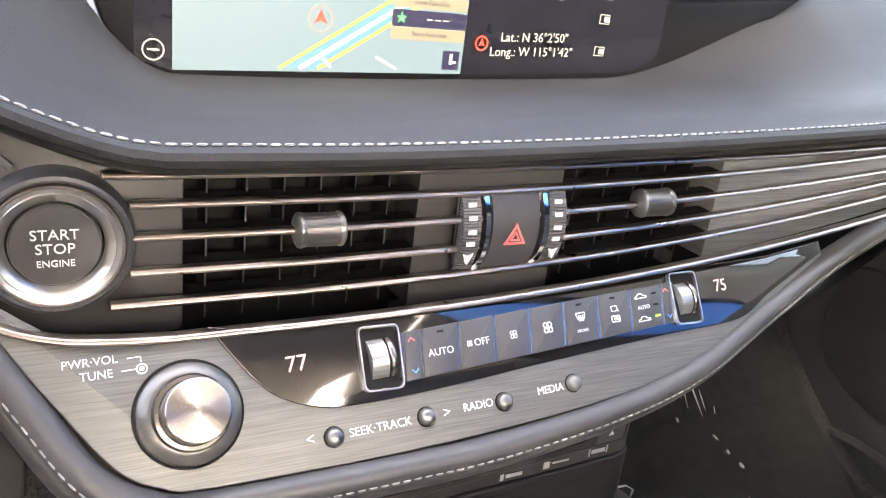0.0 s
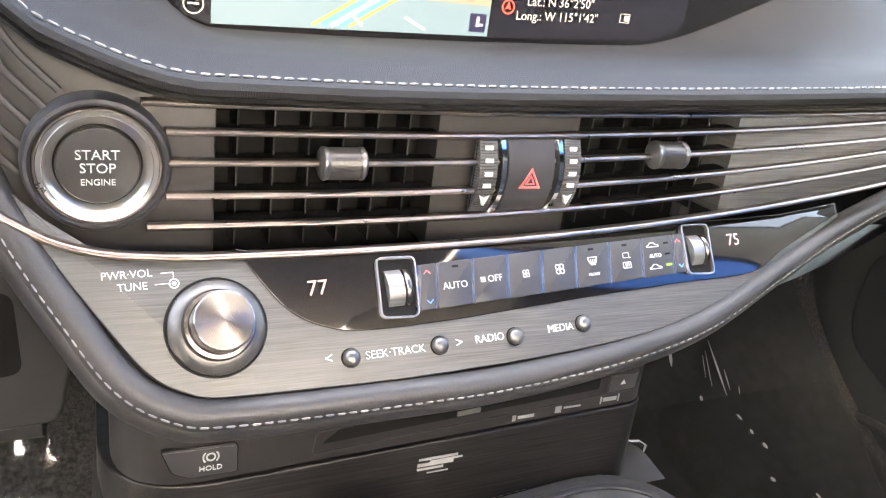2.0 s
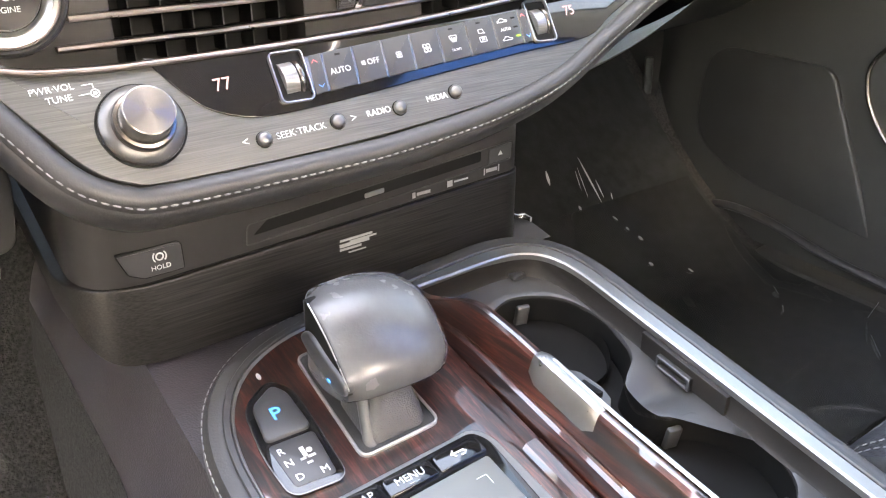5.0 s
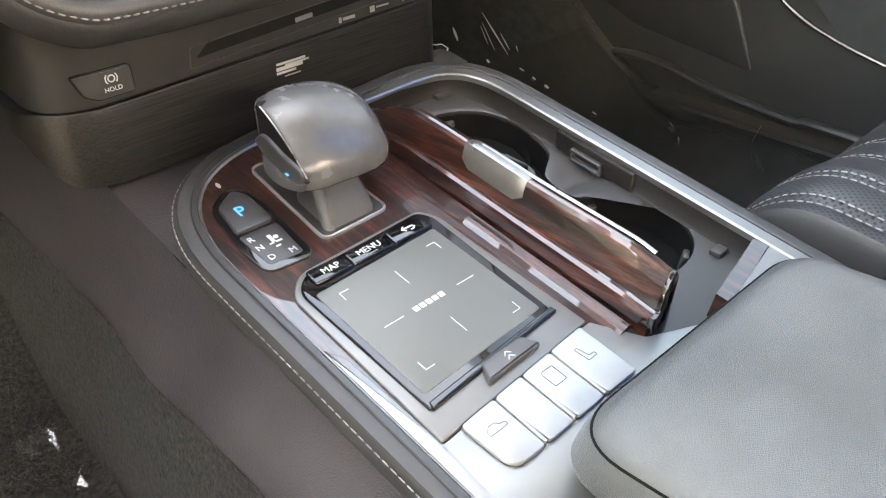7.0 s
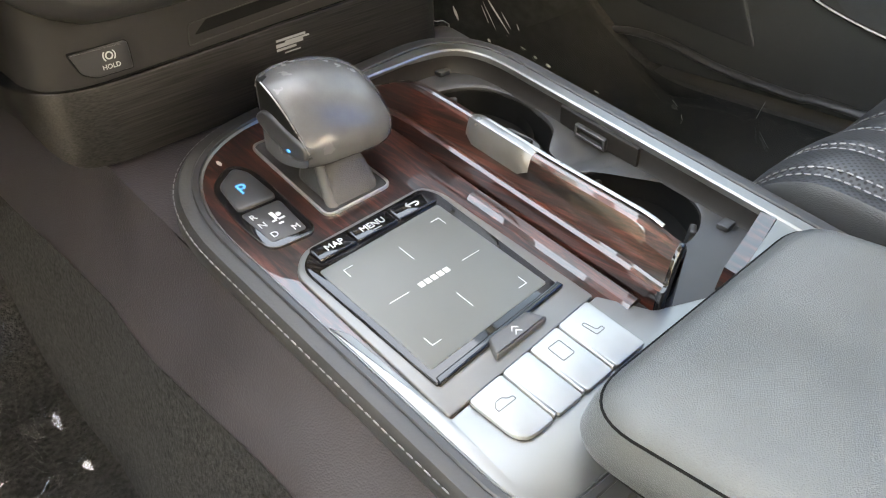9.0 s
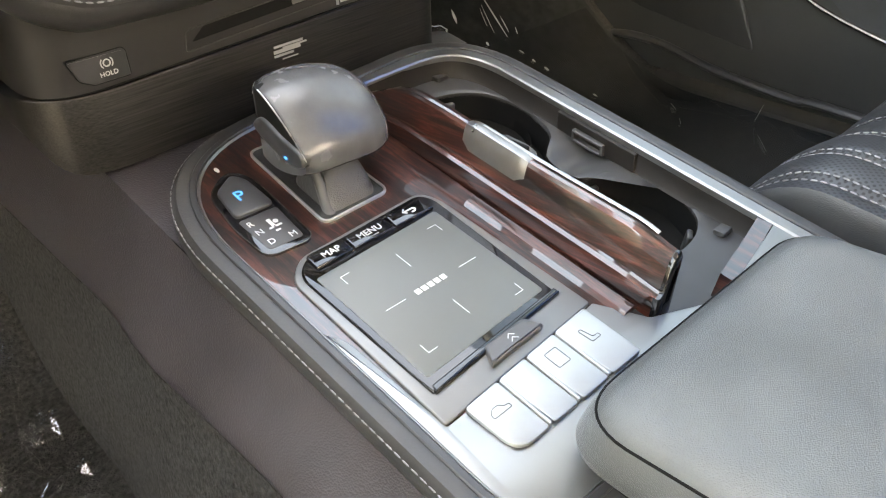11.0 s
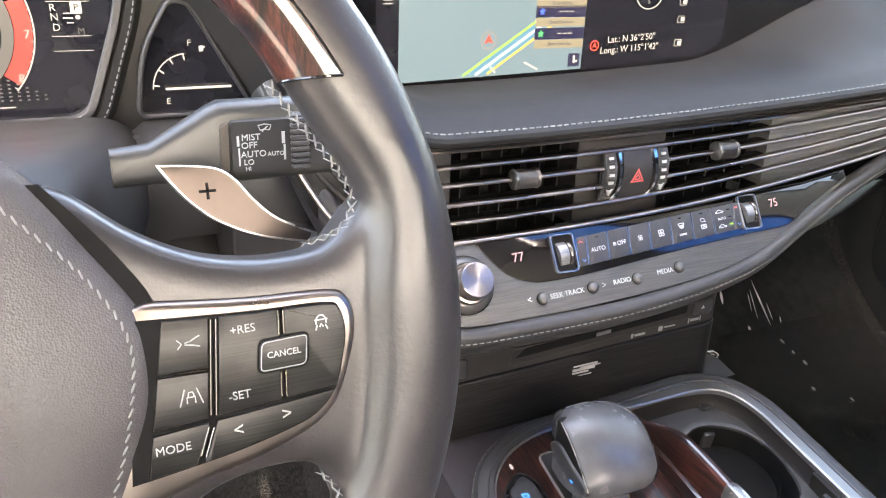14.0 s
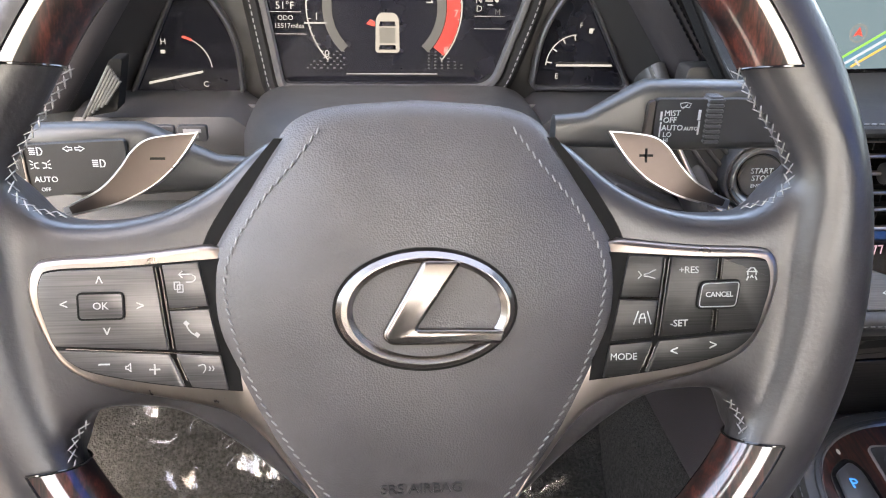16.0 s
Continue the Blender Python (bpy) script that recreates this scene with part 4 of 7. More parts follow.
for s in (-1, 1):
    part("leather_flank", loft([[flank(s, -0.46 + 0.04 * i, k, d) for k, d in PROFILE] for i in range(28)], closed=False), LEATHER_FLANK, console, "smooth black leather flank")
    part("carpet_flank", loft([[flank(s, -0.46 + 0.04 * i, 0.0335, -0.058), flank(s, -0.46 + 0.04 * i, 0.045, -0.10), flank(s, -0.46 + 0.04 * i, 0.060, -0.16), flank(s, -0.46 + 0.04 * i, 0.085, -0.26)] for i in range(28)], closed=False), CARPET, console, "dark carpeted lower flank")
st_path = [DECK @ Vector((p.x, p.y, -0.0022)) for p in rim(-0.0032)]
part("edge_stitching", stitches(st_path + st_path[:1], (-0.9, 0, 0.4), 0.0044, 0.0012, 0.00042, 0.0003), THREAD, console, "pale grey stitched edge")["kind"] = "stuff"


def silver_inner(a, b):
    """The inner edge of the bright rim, broader beside the cup holders."""
    return [p.lerp(q, smooth(0.12, 0.30, q.x)) for p, q in zip(rim(a), rim(b))]


part("bright_rim", ring_plate(rim(0.0115), silver_inner(0.0136, 0.0225), -0.010, 0.0020, m=DECK, edge=0.0012), SILVER, console, "satin silver rim")
part("dark_rim", ring_plate(rim(0.0072), rim(0.0117), -0.006, 0.0030, m=DECK, edge=0.0008), BUTTON, console, "thin black bead")

# wood panel with its openings covered by what sits in them
wood = rounded([(0.0605, -0.02), (0.1995, -0.02), (0.2035, 0.20), (0.2030, 0.2745), (0.0605, 0.2625)], [0.01, 0.002, 0.004, 0.004, 0.085], 12)
part("wood_panel", plate([Vector((p.x, p.y * DK)) for p in wood], -0.008, 0.0006, 0.0006, m=DECK), WOOD, console, "dark lacquered wood panel")
part("rear_plate", plate([Vector((p.x, p.y * DK)) for p in rounded([(0.0605, -0.040), (0.27, -0.040), (0.27, -0.0255), (0.2005, 0.0030), (0.1845, 0.0290), (0.0690, 0.0225), (0.0665, 0.0900), (0.0605, 0.1000)], [0.030, 0.004, 0.004, 0.002, 0.001, 0.001, 0.004, 0.002], 8)], -0.006, 0.0014, 0.0008, m=DECK), SILVER, console, "satin silver rear plate")

# gear position keys
gear = thing("gear_keys", "black gear key panel with a lit blue letter", "control panel")
D2 = DECK @ Matrix.Translation((0, 0, 0.0006))
o = rounded([(0.0735, 0.1640), (0.0985, 0.1620), (0.1010, 0.2050), (0.1010, 0.2255), (0.0950, 0.2360), (0.0770, 0.2240), (0.0720, 0.1900)], [0.005, 0.005, 0.01, 0.006, 0.008, 0.008, 0.01], 5)
o = [Vector((p.x, p.y * DK)) for p in o]
part("surround", plate(inset(o, -0.0024), 0, 0.0014, 0.0006, m=D2), GLOSS, gear)
part("surround_edge", ring_plate(inset(o, -0.0030), inset(o, -0.0024), 0, 0.0017, m=D2), STEEL, gear, "thin metal edge")
up = rounded([(0.0745, 0.1975), (0.1000, 0.1965), (0.0998, 0.2250), (0.0945, 0.2335), (0.0785, 0.2235)], 0.004, 4)
dn = rounded([(0.0752, 0.1660), (0.0972, 0.1642), (0.0998, 0.1945), (0.0742, 0.1955)], 0.003, 4)
part("park_key", plate([Vector((p.x, p.y * DK)) for p in up], 0.001, 0.0034, 0.0012, m=D2), BUTTON, gear)
part("lower_key", plate([Vector((p.x, p.y * DK)) for p in dn], 0.001, 0.0018, 0.0006, m=D2), BUTTON, gear)
lettering("P", 0.0125, D2 @ pose(0.0875, 0.2125 * DK, 0.0035, 0, 0, -2), BLUE_LED, gear, name="lit_letter", depth=0.0001)
for c, x, y in (("R", 0.0785, 0.1890), ("N", 0.0790, 0.1805), ("D", 0.0800, 0.1705), ("M", 0.0930, 0.1690)):
    lettering(c, 0.0062, D2 @ pose(x, y * DK, 0.0019), WHITE, gear)
bars([(0.0885, 0.1840 * DK, 0.0022, 0.0065), (0.0912, 0.1800 * DK, 0.004, 0.0014), (0.0865, 0.1800 * DK, 0.003, 0.0012), (0.0885, 0.1765 * DK, 0.003, 0.0012)], D2 @ Matrix.Translation((0, 0, 0.0018)), WHITE, gear)
part("shift_dot", plate(circle(0.0016, 16, 0.0916, 0.1838 * DK), 0.0018, 0.0021, m=D2), WHITE, gear)
part("lock_cover", plate(circle(0.0012, 12, 0.0925, 0.2450 * DK, ry=0.0026), 0, 0.0006, m=D2), WHITE, console)

# gear lever
lever = thing("gear_lever", "dark leather gear lever with a silver edge", "gear lever")
o = [Vector((p.x, p.y * DK)) for p in rounded([(0.1120, 0.1652), (0.1625, 0.1665), (0.1625, 0.2480), (0.1165, 0.2490)], 0.007, 5)]
part("gate", ring_plate(o, inset(o, 0.0015), 0, 0.0022, m=D2, edge=0.0005), SILVER_KEY, lever, "bright silver gate edge")
part("gate_plate", plate(inset(o, 0.0013), 0, 0.0010, m=D2), PLASTIC, lever)
neck = []
for s in range(15):
    t = s / 14
    c = Vector((0.1375 + 0.009 * t, 0.1885 + 0.014 * t, deck_z(0.1885) + 0.002 + 0.034 * t))
    k = 1 - 0.42 * smooth(0, 0.75, t) + 0.10 * smooth(0.75, 1, t) + (0.012 if s % 2 else 0)
    w, d = 0.0180 * k, 0.0190 * k
    neck.append([c + Vector((p.x, p.y, 0.17 * p.y * (1 - t))) for p in rounded([(-w, -d), (w, -d), (w * 0.9, d), (-w * 0.9, d)], 0.007, 5)])
part("boot", loft(neck), LEATHER, lever, "creased leather boot of the lever")
part("boot_blade", loft([[Vector((0.1215 + 0.0055 * t + a, 0.1735 + 0.018 * t + 0.4 * b, deck_z(0.172) + 0.002 + 0.022 * t + 0.1 * b)) for a, b in oval(0.0035 - 0.001 * t, 0.012, 12)] for t in (0, 0.25, 0.5, 0.75, 1.0)]), PLASTIC_GREY, lever, "smooth grey blade of the boot")
GRIP = cr([(0.1690, 0.3985), (0.1625, 0.4070), (0.1665, 0.4180), (0.1830, 0.4345), (0.2060, 0.4480), (0.2290, 0.4515), (0.2420, 0.4440), (0.2440, 0.4270), (0.2330, 0.4100), (0.2050, 0.3975)], 5, closed=True)


def grip_section(x, k, tilt=0.0):
    c = Vector((0.2040, 0.4235))
    return [Vector((0.1507 + (x - 0.143) * 0.914, 0.2072 + (p[0] - c.x) * k * 0.80, 0.4139 + (p[1] - c.y) * k + tilt - 0.13 * (p[0] - c.x) * k)) for p in GRIP]


def strip_z(y):
    """Height of the bright strip along the grip's flank."""
    return 0.4085 + (y - 0.1752) * 0.76 + 0.0035 * math.sin(math.pi * min(1, max(0, (y - 0.1752) / 0.044)))


def flank_ring(x, k, lift):
    """The grip's end, cut off slantwise along the strip."""
    out = []
    for p in grip_section(0.1085, k, 0.0022):
        y = min(0.2215, max(0.1756, p.y))
        out.append(Vector((x, y, min(p.z, strip_z(y) + lift))))
    return out


sections = [flank_ring(0.1126, 0.90, 0.0), flank_ring(0.1140, 0.92, 0.0022)]
sections += [grip_section(x, k, t) for x, k, t in ((0.1110, 0.975, 0.0023), (0.1145, 0.992, 0.0024), (0.120, 1.01, 0.0026), (0.132, 1.02, 0.0024), (0.145, 1.015, 0.0014), (0.155, 0.985, 0.0), (0.163, 0.93, -0.0012), (0.1695, 0.84, -0.0022), (0.1740, 0.71, -0.003), (0.1768, 0.54, -0.0035), (0.1782, 0.34, -0.0038), (0.1788, 0.12, -0.004))]
part("grip", loft(sections), LEATHER_KNOB, lever, "dark satin leather grip", sharp=60)
part("edge_strip", sweep([(0.1122, y, strip_z(y) + 0.0004) for y in [0.1752 + 0.0021 * i for i in range(20)]], oval(0.0005, 0.0004, 8), up=(-1, 0, 0)), SILVER_DIM, lever, "thin bright strip along the flank")
FLK = axes((0.1126, 0, 0), (0, -1, 0), (0, 0, 1))
fl = [Vector((-y, strip_z(y) - 0.0006)) for y in (0.2190, 0.2085, 0.1945, 0.1830, 0.1765)] + [Vector((-0.1765, 0.4050)), Vector((-0.1880, 0.4030)), Vector((-0.2080, 0.4080)), Vector((-0.2200, 0.4150))]
part("flank_panel", plate(fl, -0.006, 0.0004, m=FLK), DARK, lever, "dark flank panel")
bt = cr([(-0.2235, 0.4180), (-0.2130, 0.4238), (-0.1955, 0.4178), (-0.1800, 0.4135), (-0.1762, 0.4090), (-0.1785, 0.4040), (-0.1890, 0.4020), (-0.2080, 0.4072), (-0.2200, 0.4128)], 4, closed=True)
part("release_button", plate(bt, -0.008, 0.0026, 0.0020, m=FLK), BUTTON, lever, "dark release button")
part("park_lamp", plate(circle(0.0018, 12, -0.1925, 0.4062, ry=0.0009), 0.002, 0.0029, m=FLK), BLUE_LED, lever, "tiny lit blue lamp")

# touch pad
pad = thing("touch_pad", "grey touch pad with glossy black surround", "touch pad")
q = lambda pts: [Vector((p[0], p[1] * DK)) for p in pts]  # noqa: E731
base = rounded([(0.0683, 0.0229), (0.1824, 0.0295), (0.1800, 0.1420), (0.1735, 0.1540), (0.0820, 0.1505), (0.0695, 0.1370)], [0.002, 0.002, 0.01, 0.012, 0.012, 0.006], 6)
part("tray", plate(q(base), 0, 0.0022, 0.0010, m=D2), SATIN_SILVER, pad, "grey satin tray")
part("surround", plate(q(rounded([(0.0755, 0.0385), (0.1725, 0.0445), (0.1755, 0.1420), (0.1700, 0.1510), (0.0850, 0.1475), (0.0740, 0.1380)], [0.001, 0.001, 0.008, 0.014, 0.014, 0.008], 6)), 0.002, 0.0040, 0.0012, m=D2), GLOSS, pad, "glossy black surround")
part("pad_surface", plate(q(rounded([(0.0790, 0.0465), (0.1680, 0.0505), (0.1675, 0.1335), (0.0790, 0.1305)], 0.002, 3)), 0.0036, 0.0044, 0.0003, m=D2), PADGREY, pad, "matt grey touch surface")
for x0, x1 in ((0.0840, 0.1090), (0.1100, 0.1390), (0.1400, 0.1690)):
    part("pad_key", plate(q(rounded([(x0, 0.1355), (x1, 0.1355), (x1, 0.1470), (x0, 0.1470)], [0.001, 0.001, 0.003, 0.003], 3)), 0.0036, 0.0056, 0.0010, m=D2), GLOSS, pad, "glossy black key")
lettering("MAP", 0.0062, D2 @ pose(0.0975, 0.1410 * DK, 0.0057), WHITE, pad)
lettering("MENU", 0.0062, D2 @ pose(0.1245, 0.1412 * DK, 0.0057), WHITE, pad)
bars([(0.1250, 0.1375 * DK, 0.0060, 0.0004)], D2 @ Matrix.Translation((0, 0, 0.0056)), GREY_PRINT, pad)
BACK = D2 @ Matrix.Translation((0.1545, 0.1412 * DK, 0.0057))
stroke([(-0.0040, 0.0008), (0.0030, 0.0008), (0.0042, -0.0004), (0.0030, -0.0018), (0.0006, -0.0018)], 0.0009, BACK, WHITE, pad, "back_mark")
stroke([(-0.0022, 0.0028), (-0.0044, 0.0008), (-0.0022, -0.0012)], 0.0009, BACK, WHITE, pad, "back_mark")
marks = []
for x, y, sx, sy in ((0.0895, 0.1235, 1, -1), (0.1590, 0.1240, -1, -1), (0.0900, 0.0570, 1, 1), (0.1590, 0.0570, -1, 1)):
    marks += [(x + sx * 0.003, y * DK, 0.006, 0.0004), (x, y * DK + sy * 0.003, 0.0004, 0.006)]
marks += [(0.1245, 0.1130 * DK, 0.0004, 0.012), (0.1245, 0.0690 * DK, 0.0004, 0.012), (0.0990, 0.0905 * DK, 0.013, 0.0004), (0.1510, 0.0905 * DK, 0.013, 0.0004)]
for mk in marks:
    bars([mk], D2 @ Matrix.Translation((0, 0, 0.0043)), WHITE, pad, "guide_mark")
bars([(0.1145 + 0.0045 * k, 0.0905 * DK, 0.0034, 0.0034) for k in range(5)], D2 @ Matrix.Translation((0, 0, 0.0043)), WHITE, pad, "maker_mark")
part("foot_strip", plate(q(rounded([(0.0765, 0.0375), (0.1740, 0.0438), (0.1735, 0.0480), (0.0775, 0.0420)], 0.0008, 2)), 0.002, 0.0047, 0.0010, m=D2), GLOSS, pad, "glossy black lower edge")
pk = thing("scroll_key", "grey tapered key behind the touch pad", "key")
part("key", plate(q(rounded([(0.1080, 0.0315), (0.1480, 0.0330), (0.1425, 0.0430), (0.1135, 0.0425)], 0.002, 4)), 0.002, 0.0062, 0.0015, m=D2), PLASTIC_GREY, pk)
for d in (-0.0018, 0.0010):
    part("chevron", plate([Vector((0.1280 + a, 0.0372 * DK + d + b)) for a, b in ((-0.0024, 0), (0, 0.0022), (0.0024, 0), (0.0024, -0.0006), (0, 0.0014), (-0.0024, -0.0006))], 0.006, 0.0064, m=D2), WHITE, pk)

# four silver keys
for k, (x0, x1) in enumerate(((0.0815, 0.1035), (0.1060, 0.1245), (0.1270, 0.1480), (0.1505, 0.1750))):
    y0, y1 = 0.0226 + (x0 - 0.0683) * 0.058, 0.0226 + (x1 - 0.0683) * 0.058
    ky = thing("console_key", ("satin silver key with an engraved car", "plain satin silver console key", "satin silver key with an engraved frame", "satin silver key with an engraved seat")[k], "key", group="console keys")
    part("key", plate(q(rounded([(x0 + 0.001, -0.0085), (x1, -0.0085), (x1, y1), (x0 - 0.001, y0)], [0.012 if k == 0 else 0.0022, 0.0022, 0.0022, 0.0022], 5)), 0.0012, 0.0036, 0.0007, m=D2), SILVER_KEY, ky)
    if k < 3:
        part("ridge", plate(q(rounded([(x1 + 0.0003, -0.0080), (x1 + 0.0021, -0.0080), (x1 + 0.0021, y1 - 0.001), (x1 + 0.0003, y1 - 0.001)], 0.00085, 3)), 0.0012, 0.0048, 0.0006, m=D2), SILVER_KEY, ky, "raised silver rib")
    c = (x0 + x1) / 2
    if k == 0:
        co = rounded([(c - 0.006, 0.0100), (c + 0.006, 0.0100), (c + 0.006, 0.0125), (c + 0.003, 0.0128), (c + 0.001, 0.0150), (c - 0.003, 0.0150), (c - 0.006, 0.0125)], 0.0008, 3)
    elif k == 2:
        co = rrect(0.0090, 0.0105, 0.0012, c, 0.0155)
    elif k == 3:
        co = rounded([(c - 0.004, 0.0200), (c - 0.0015, 0.0200), (c, 0.0130), (c + 0.004, 0.0130), (c + 0.004, 0.0105), (c - 0.003, 0.0105)], 0.001, 3)
    else:
        co = None
    if co:
        part("engraving", ring_plate(q(co), inset(q(co), 0.0004), 0.0035, 0.0038, m=D2), DARK_METAL, ky)

# the wooden flap standing beside the cup holders
flap = thing("wooden_flap", "raised lacquered wooden flap with a silver catch", "flap")


def flap_section(t, off=0.0):
    """The flap's section: a stepped, nearly upright face with a rounded top."""
    y = 0.004 + 0.262 * t
    h = 0.0365 * (1 - 0.80 * smooth(0.72, 1.0, t)) - 0.0035 * smooth(0.10, 0.0, t)
    z0, xb = deck_z(y), 0.2040
    xr = 0.2125 - 0.006 * smooth(0.6, 1.0, t) + 0.004 * smooth(0.4, 0, t)
    lean = lambda f: xb + (xr - xb) * f - off  # noqa: E731
    return [Vector((xb - off, y, z0 - 0.006)), Vector((lean(0.02), y, z0 + 0.001)), Vector((lean(0.12), y, z0 + 0.30 * h)), Vector((lean(0.20) + 0.0012, y, z0 + 0.345 * h)), Vector((lean(0.30) + 0.0012, y, z0 + 0.385 * h)), Vector((lean(0.42), y, z0 + 0.43 * h)), Vector((lean(0.72), y, z0 + 0.78 * h)), Vector((lean(0.95), y, z0 + 0.93 * h)), Vector((lean(1.12), y, z0 + 0.985 * h + off)), Vector((xr + 0.003, y, z0 + h + off)), Vector((xr + 0.0062, y, z0 + 0.985 * h + off)), Vector((xr + 0.0078 + off, y, z0 + 0.90 * h)), Vector((xb + 0.014, y, z0 - 0.006))]


part("panel", loft([flap_section(s / 40) for s in range(41)]), WOOD, flap, sharp=12)
end_sec = flap_section(0)
end_mid = sum(end_sec, Vector()) / len(end_sec)
part("end_cap", loft([[v.lerp(end_mid, k) + Vector((0, d, 0)) for v in end_sec] for d, k in ((0.0014, -0.01), (-0.0010, -0.01), (-0.0020, 0.04), (-0.0024, 0.12), (-0.0025, 0.5), (-0.0025, 0.9))]), GLOSS, flap, "glossy dark end of the flap")
part("top_strip", sweep([flap_section(q / 40)[10] + Vector((0.0006, 0, 0.0010)) for q in range(2, 22)], oval(0.0014, 0.0008, 8)), SILVER_DIM, flap, "thin chrome strip along the top edge")
cat = []
for s in range(17):
    f = s / 16
    t = 0.370 + 0.190 * f
    bulge = smooth(0, 0.10, f) * smooth(1, 0.90, f)
    sec = flap_section(t, 0.0001 + 0.0009 * bulge)
    foot = 0.84 - 0.30 * smooth(0.0, 0.14, f) * smooth(1, 0.86, f)
    cat.append([sec[5].lerp(sec[6], foot), sec[5].lerp(sec[6], foot + 0.05), sec[6], sec[7], sec[8], sec[9] + Vector((0.001 * bulge, 0, 0.0004 * bulge)), sec[10] + Vector((0.002 * bulge, 0, 0)), sec[11] + Vector((0.002 * bulge, 0, 0)), sec[11] + Vector((-0.001, 0, -0.008)), sec[7] + Vector((0.004, 0, -0.010))])
part("catch", loft(cat), CATCH, flap, "satin silver catch", sharp=30)
lipz = lambda y: deck_z(y) + 0.0330  # noqa: E731
part("catch_lip", loft([[Vector((0.2175 + w, y, lipz(y) + h)) for w, h in ((0, -0.005), (0.014 * k, -0.005), (0.0158 * k, -0.0035), (0.0150 * k, -0.0016), (0, 0.0))] for y, k in ((0.103, 0.05), (0.105, 0.55), (0.110, 0.9), (0.118, 1.0), (0.132, 0.85), (0.140, 0.35), (0.143, 0.05))]), TRAYGREY, flap, "grey finger lip")
part("catch_slot", box(0.2240, 0.2275, 0.112, 0.126, lipz(0.119) - 0.004, lipz(0.119) + 0.0010, 0.0006), DARK, flap)
part("lower_lip", loft([[Vector((0.1890, y, deck_z(y) + 0.0006)), Vector((0.1915, y, deck_z(y) + 0.0030)), Vector((0.1985, y, deck_z(y) + 0.0036)), Vector((0.2030, y, deck_z(y) + 0.0006))] for y in (0.012, 0.03, 0.08, 0.10, 0.13)]), WOOD, flap)

# cup holders
CUPS = ((0.2855, 0.2070, 0.0415), (0.2915, 0.0725, 0.0415))
TRAY_H = -0.0165
tray = thing("cup_tray", "dark grey moulded cup holder tray", "cup holder")
OPENING = cr([(0.2915, 0.031), (0.320, 0.042), (0.3335, 0.072), (0.3265, 0.097), (0.311, 0.111), (0.297, 0.1145), (0.2915, 0.124), (0.2910, 0.1346), (0.2935, 0.146), (0.299, 0.1525), (0.311, 0.159), (0.321, 0.173), (0.327, 0.203), (0.3165, 0.233), (0.2855, 0.249), (0.258, 0.240), (0.240, 0.22), (0.234, 0.14), (0.240, 0.06), (0.263, 0.037)], 6, closed=True)


def tray_mesh():
    """The tray's face round the joined opening of the two cups, dipping to a saddle between them."""
    c = Vector((0.277, 0.140))
    outer = []
    for p in OPENING:
        d = (p.to_2d() - c).normalized()
        k = min((0.3365 - c.x) / d.x if d.x > 1e-6 else 9, (0.2080 - c.x) / d.x if d.x < -1e-6 else 9, (0.2800 - c.y) / d.y if d.y > 1e-6 else 9, (-0.012 - c.y) / d.y if d.y < -1e-6 else 9)
        q = c + d * k
        e = q - Vector((0.272, 0.212))
        if e.x > 0 and e.y > 0 and e.length > 0.066:
            q = Vector((0.272, 0.212)) + e.normalized() * 0.066
        outer.append(q)
    rings = [[(p.x, p.y, TRAY_H - 0.004) for p in OPENING], [(p.x, p.y, TRAY_H - 0.0008) for p in OPENING]]
    for f in (0.06, 0.2, 0.4, 0.6, 0.8, 1.0):
        rings.append([(*p.to_2d().lerp(q, f), TRAY_H) for p, q in zip(OPENING, outer)])
    out = []
    for r in rings:
        row = []
        for x, y, h in r:
            dip = 0.008 * math.exp(-((y - 0.135) / 0.013) ** 2) * smooth(0.335, 0.320, x) * smooth(0.26, 0.285, x)
            row.append(DECK @ Vector((x, y * DK, h - dip)))
        out.append(row)
    return loft(out, cap=False)


part("tray_face", tray_mesh(), TRAYGREY, tray)
# the hollow's shade is put into this near-black colour
part("shaft", loft([[DECK @ Vector((p.x, p.y * DK, h)) for p in OPENING] for h in (-0.0195, -0.03, -0.078)], cap=False), DARK, tray, "hollow under the cups with its shade put into the black")
part("tray_wall", loft([[DECK @ Vector((p.x, p.y, z)) for p in silver_inner(a, b)] for a, b, z in ((0.0165, 0.0222, -0.0010), (0.0168, 0.0226, -0.0040), (0.0178, 0.0242, -0.0150), (0.0190, 0.0262, -0.0170))], cap=False), BROWN_WALL, tray, "dark brown-black inner wall")
WL = axes((0.3266, 0, 0), (0, -1, 0), (0, 0, 1))
part("wall_panel", plate(rounded([(-0.168, deck_z(0.168) - 0.0165), (-0.100, deck_z(0.100) - 0.0165), (-0.100, deck_z(0.100) - 0.0025), (-0.168, deck_z(0.168) - 0.0025)], 0.001, 2), -0.002, 0.0016, 0.0005, m=WL), BROWN_WALL, tray)
fr = rounded([(-0.152, deck_z(0.152) - 0.0165), (-0.125, deck_z(0.125) - 0.0165), (-0.125, deck_z(0.125) - 0.0075), (-0.152, deck_z(0.152) - 0.0075)], 0.0012, 3)
part("clip", ring_plate(fr, inset(fr, 0.0022), 0.0012, 0.0052, m=WL, edge=0.0006), TRAYGREY, tray, "grey spring clip")
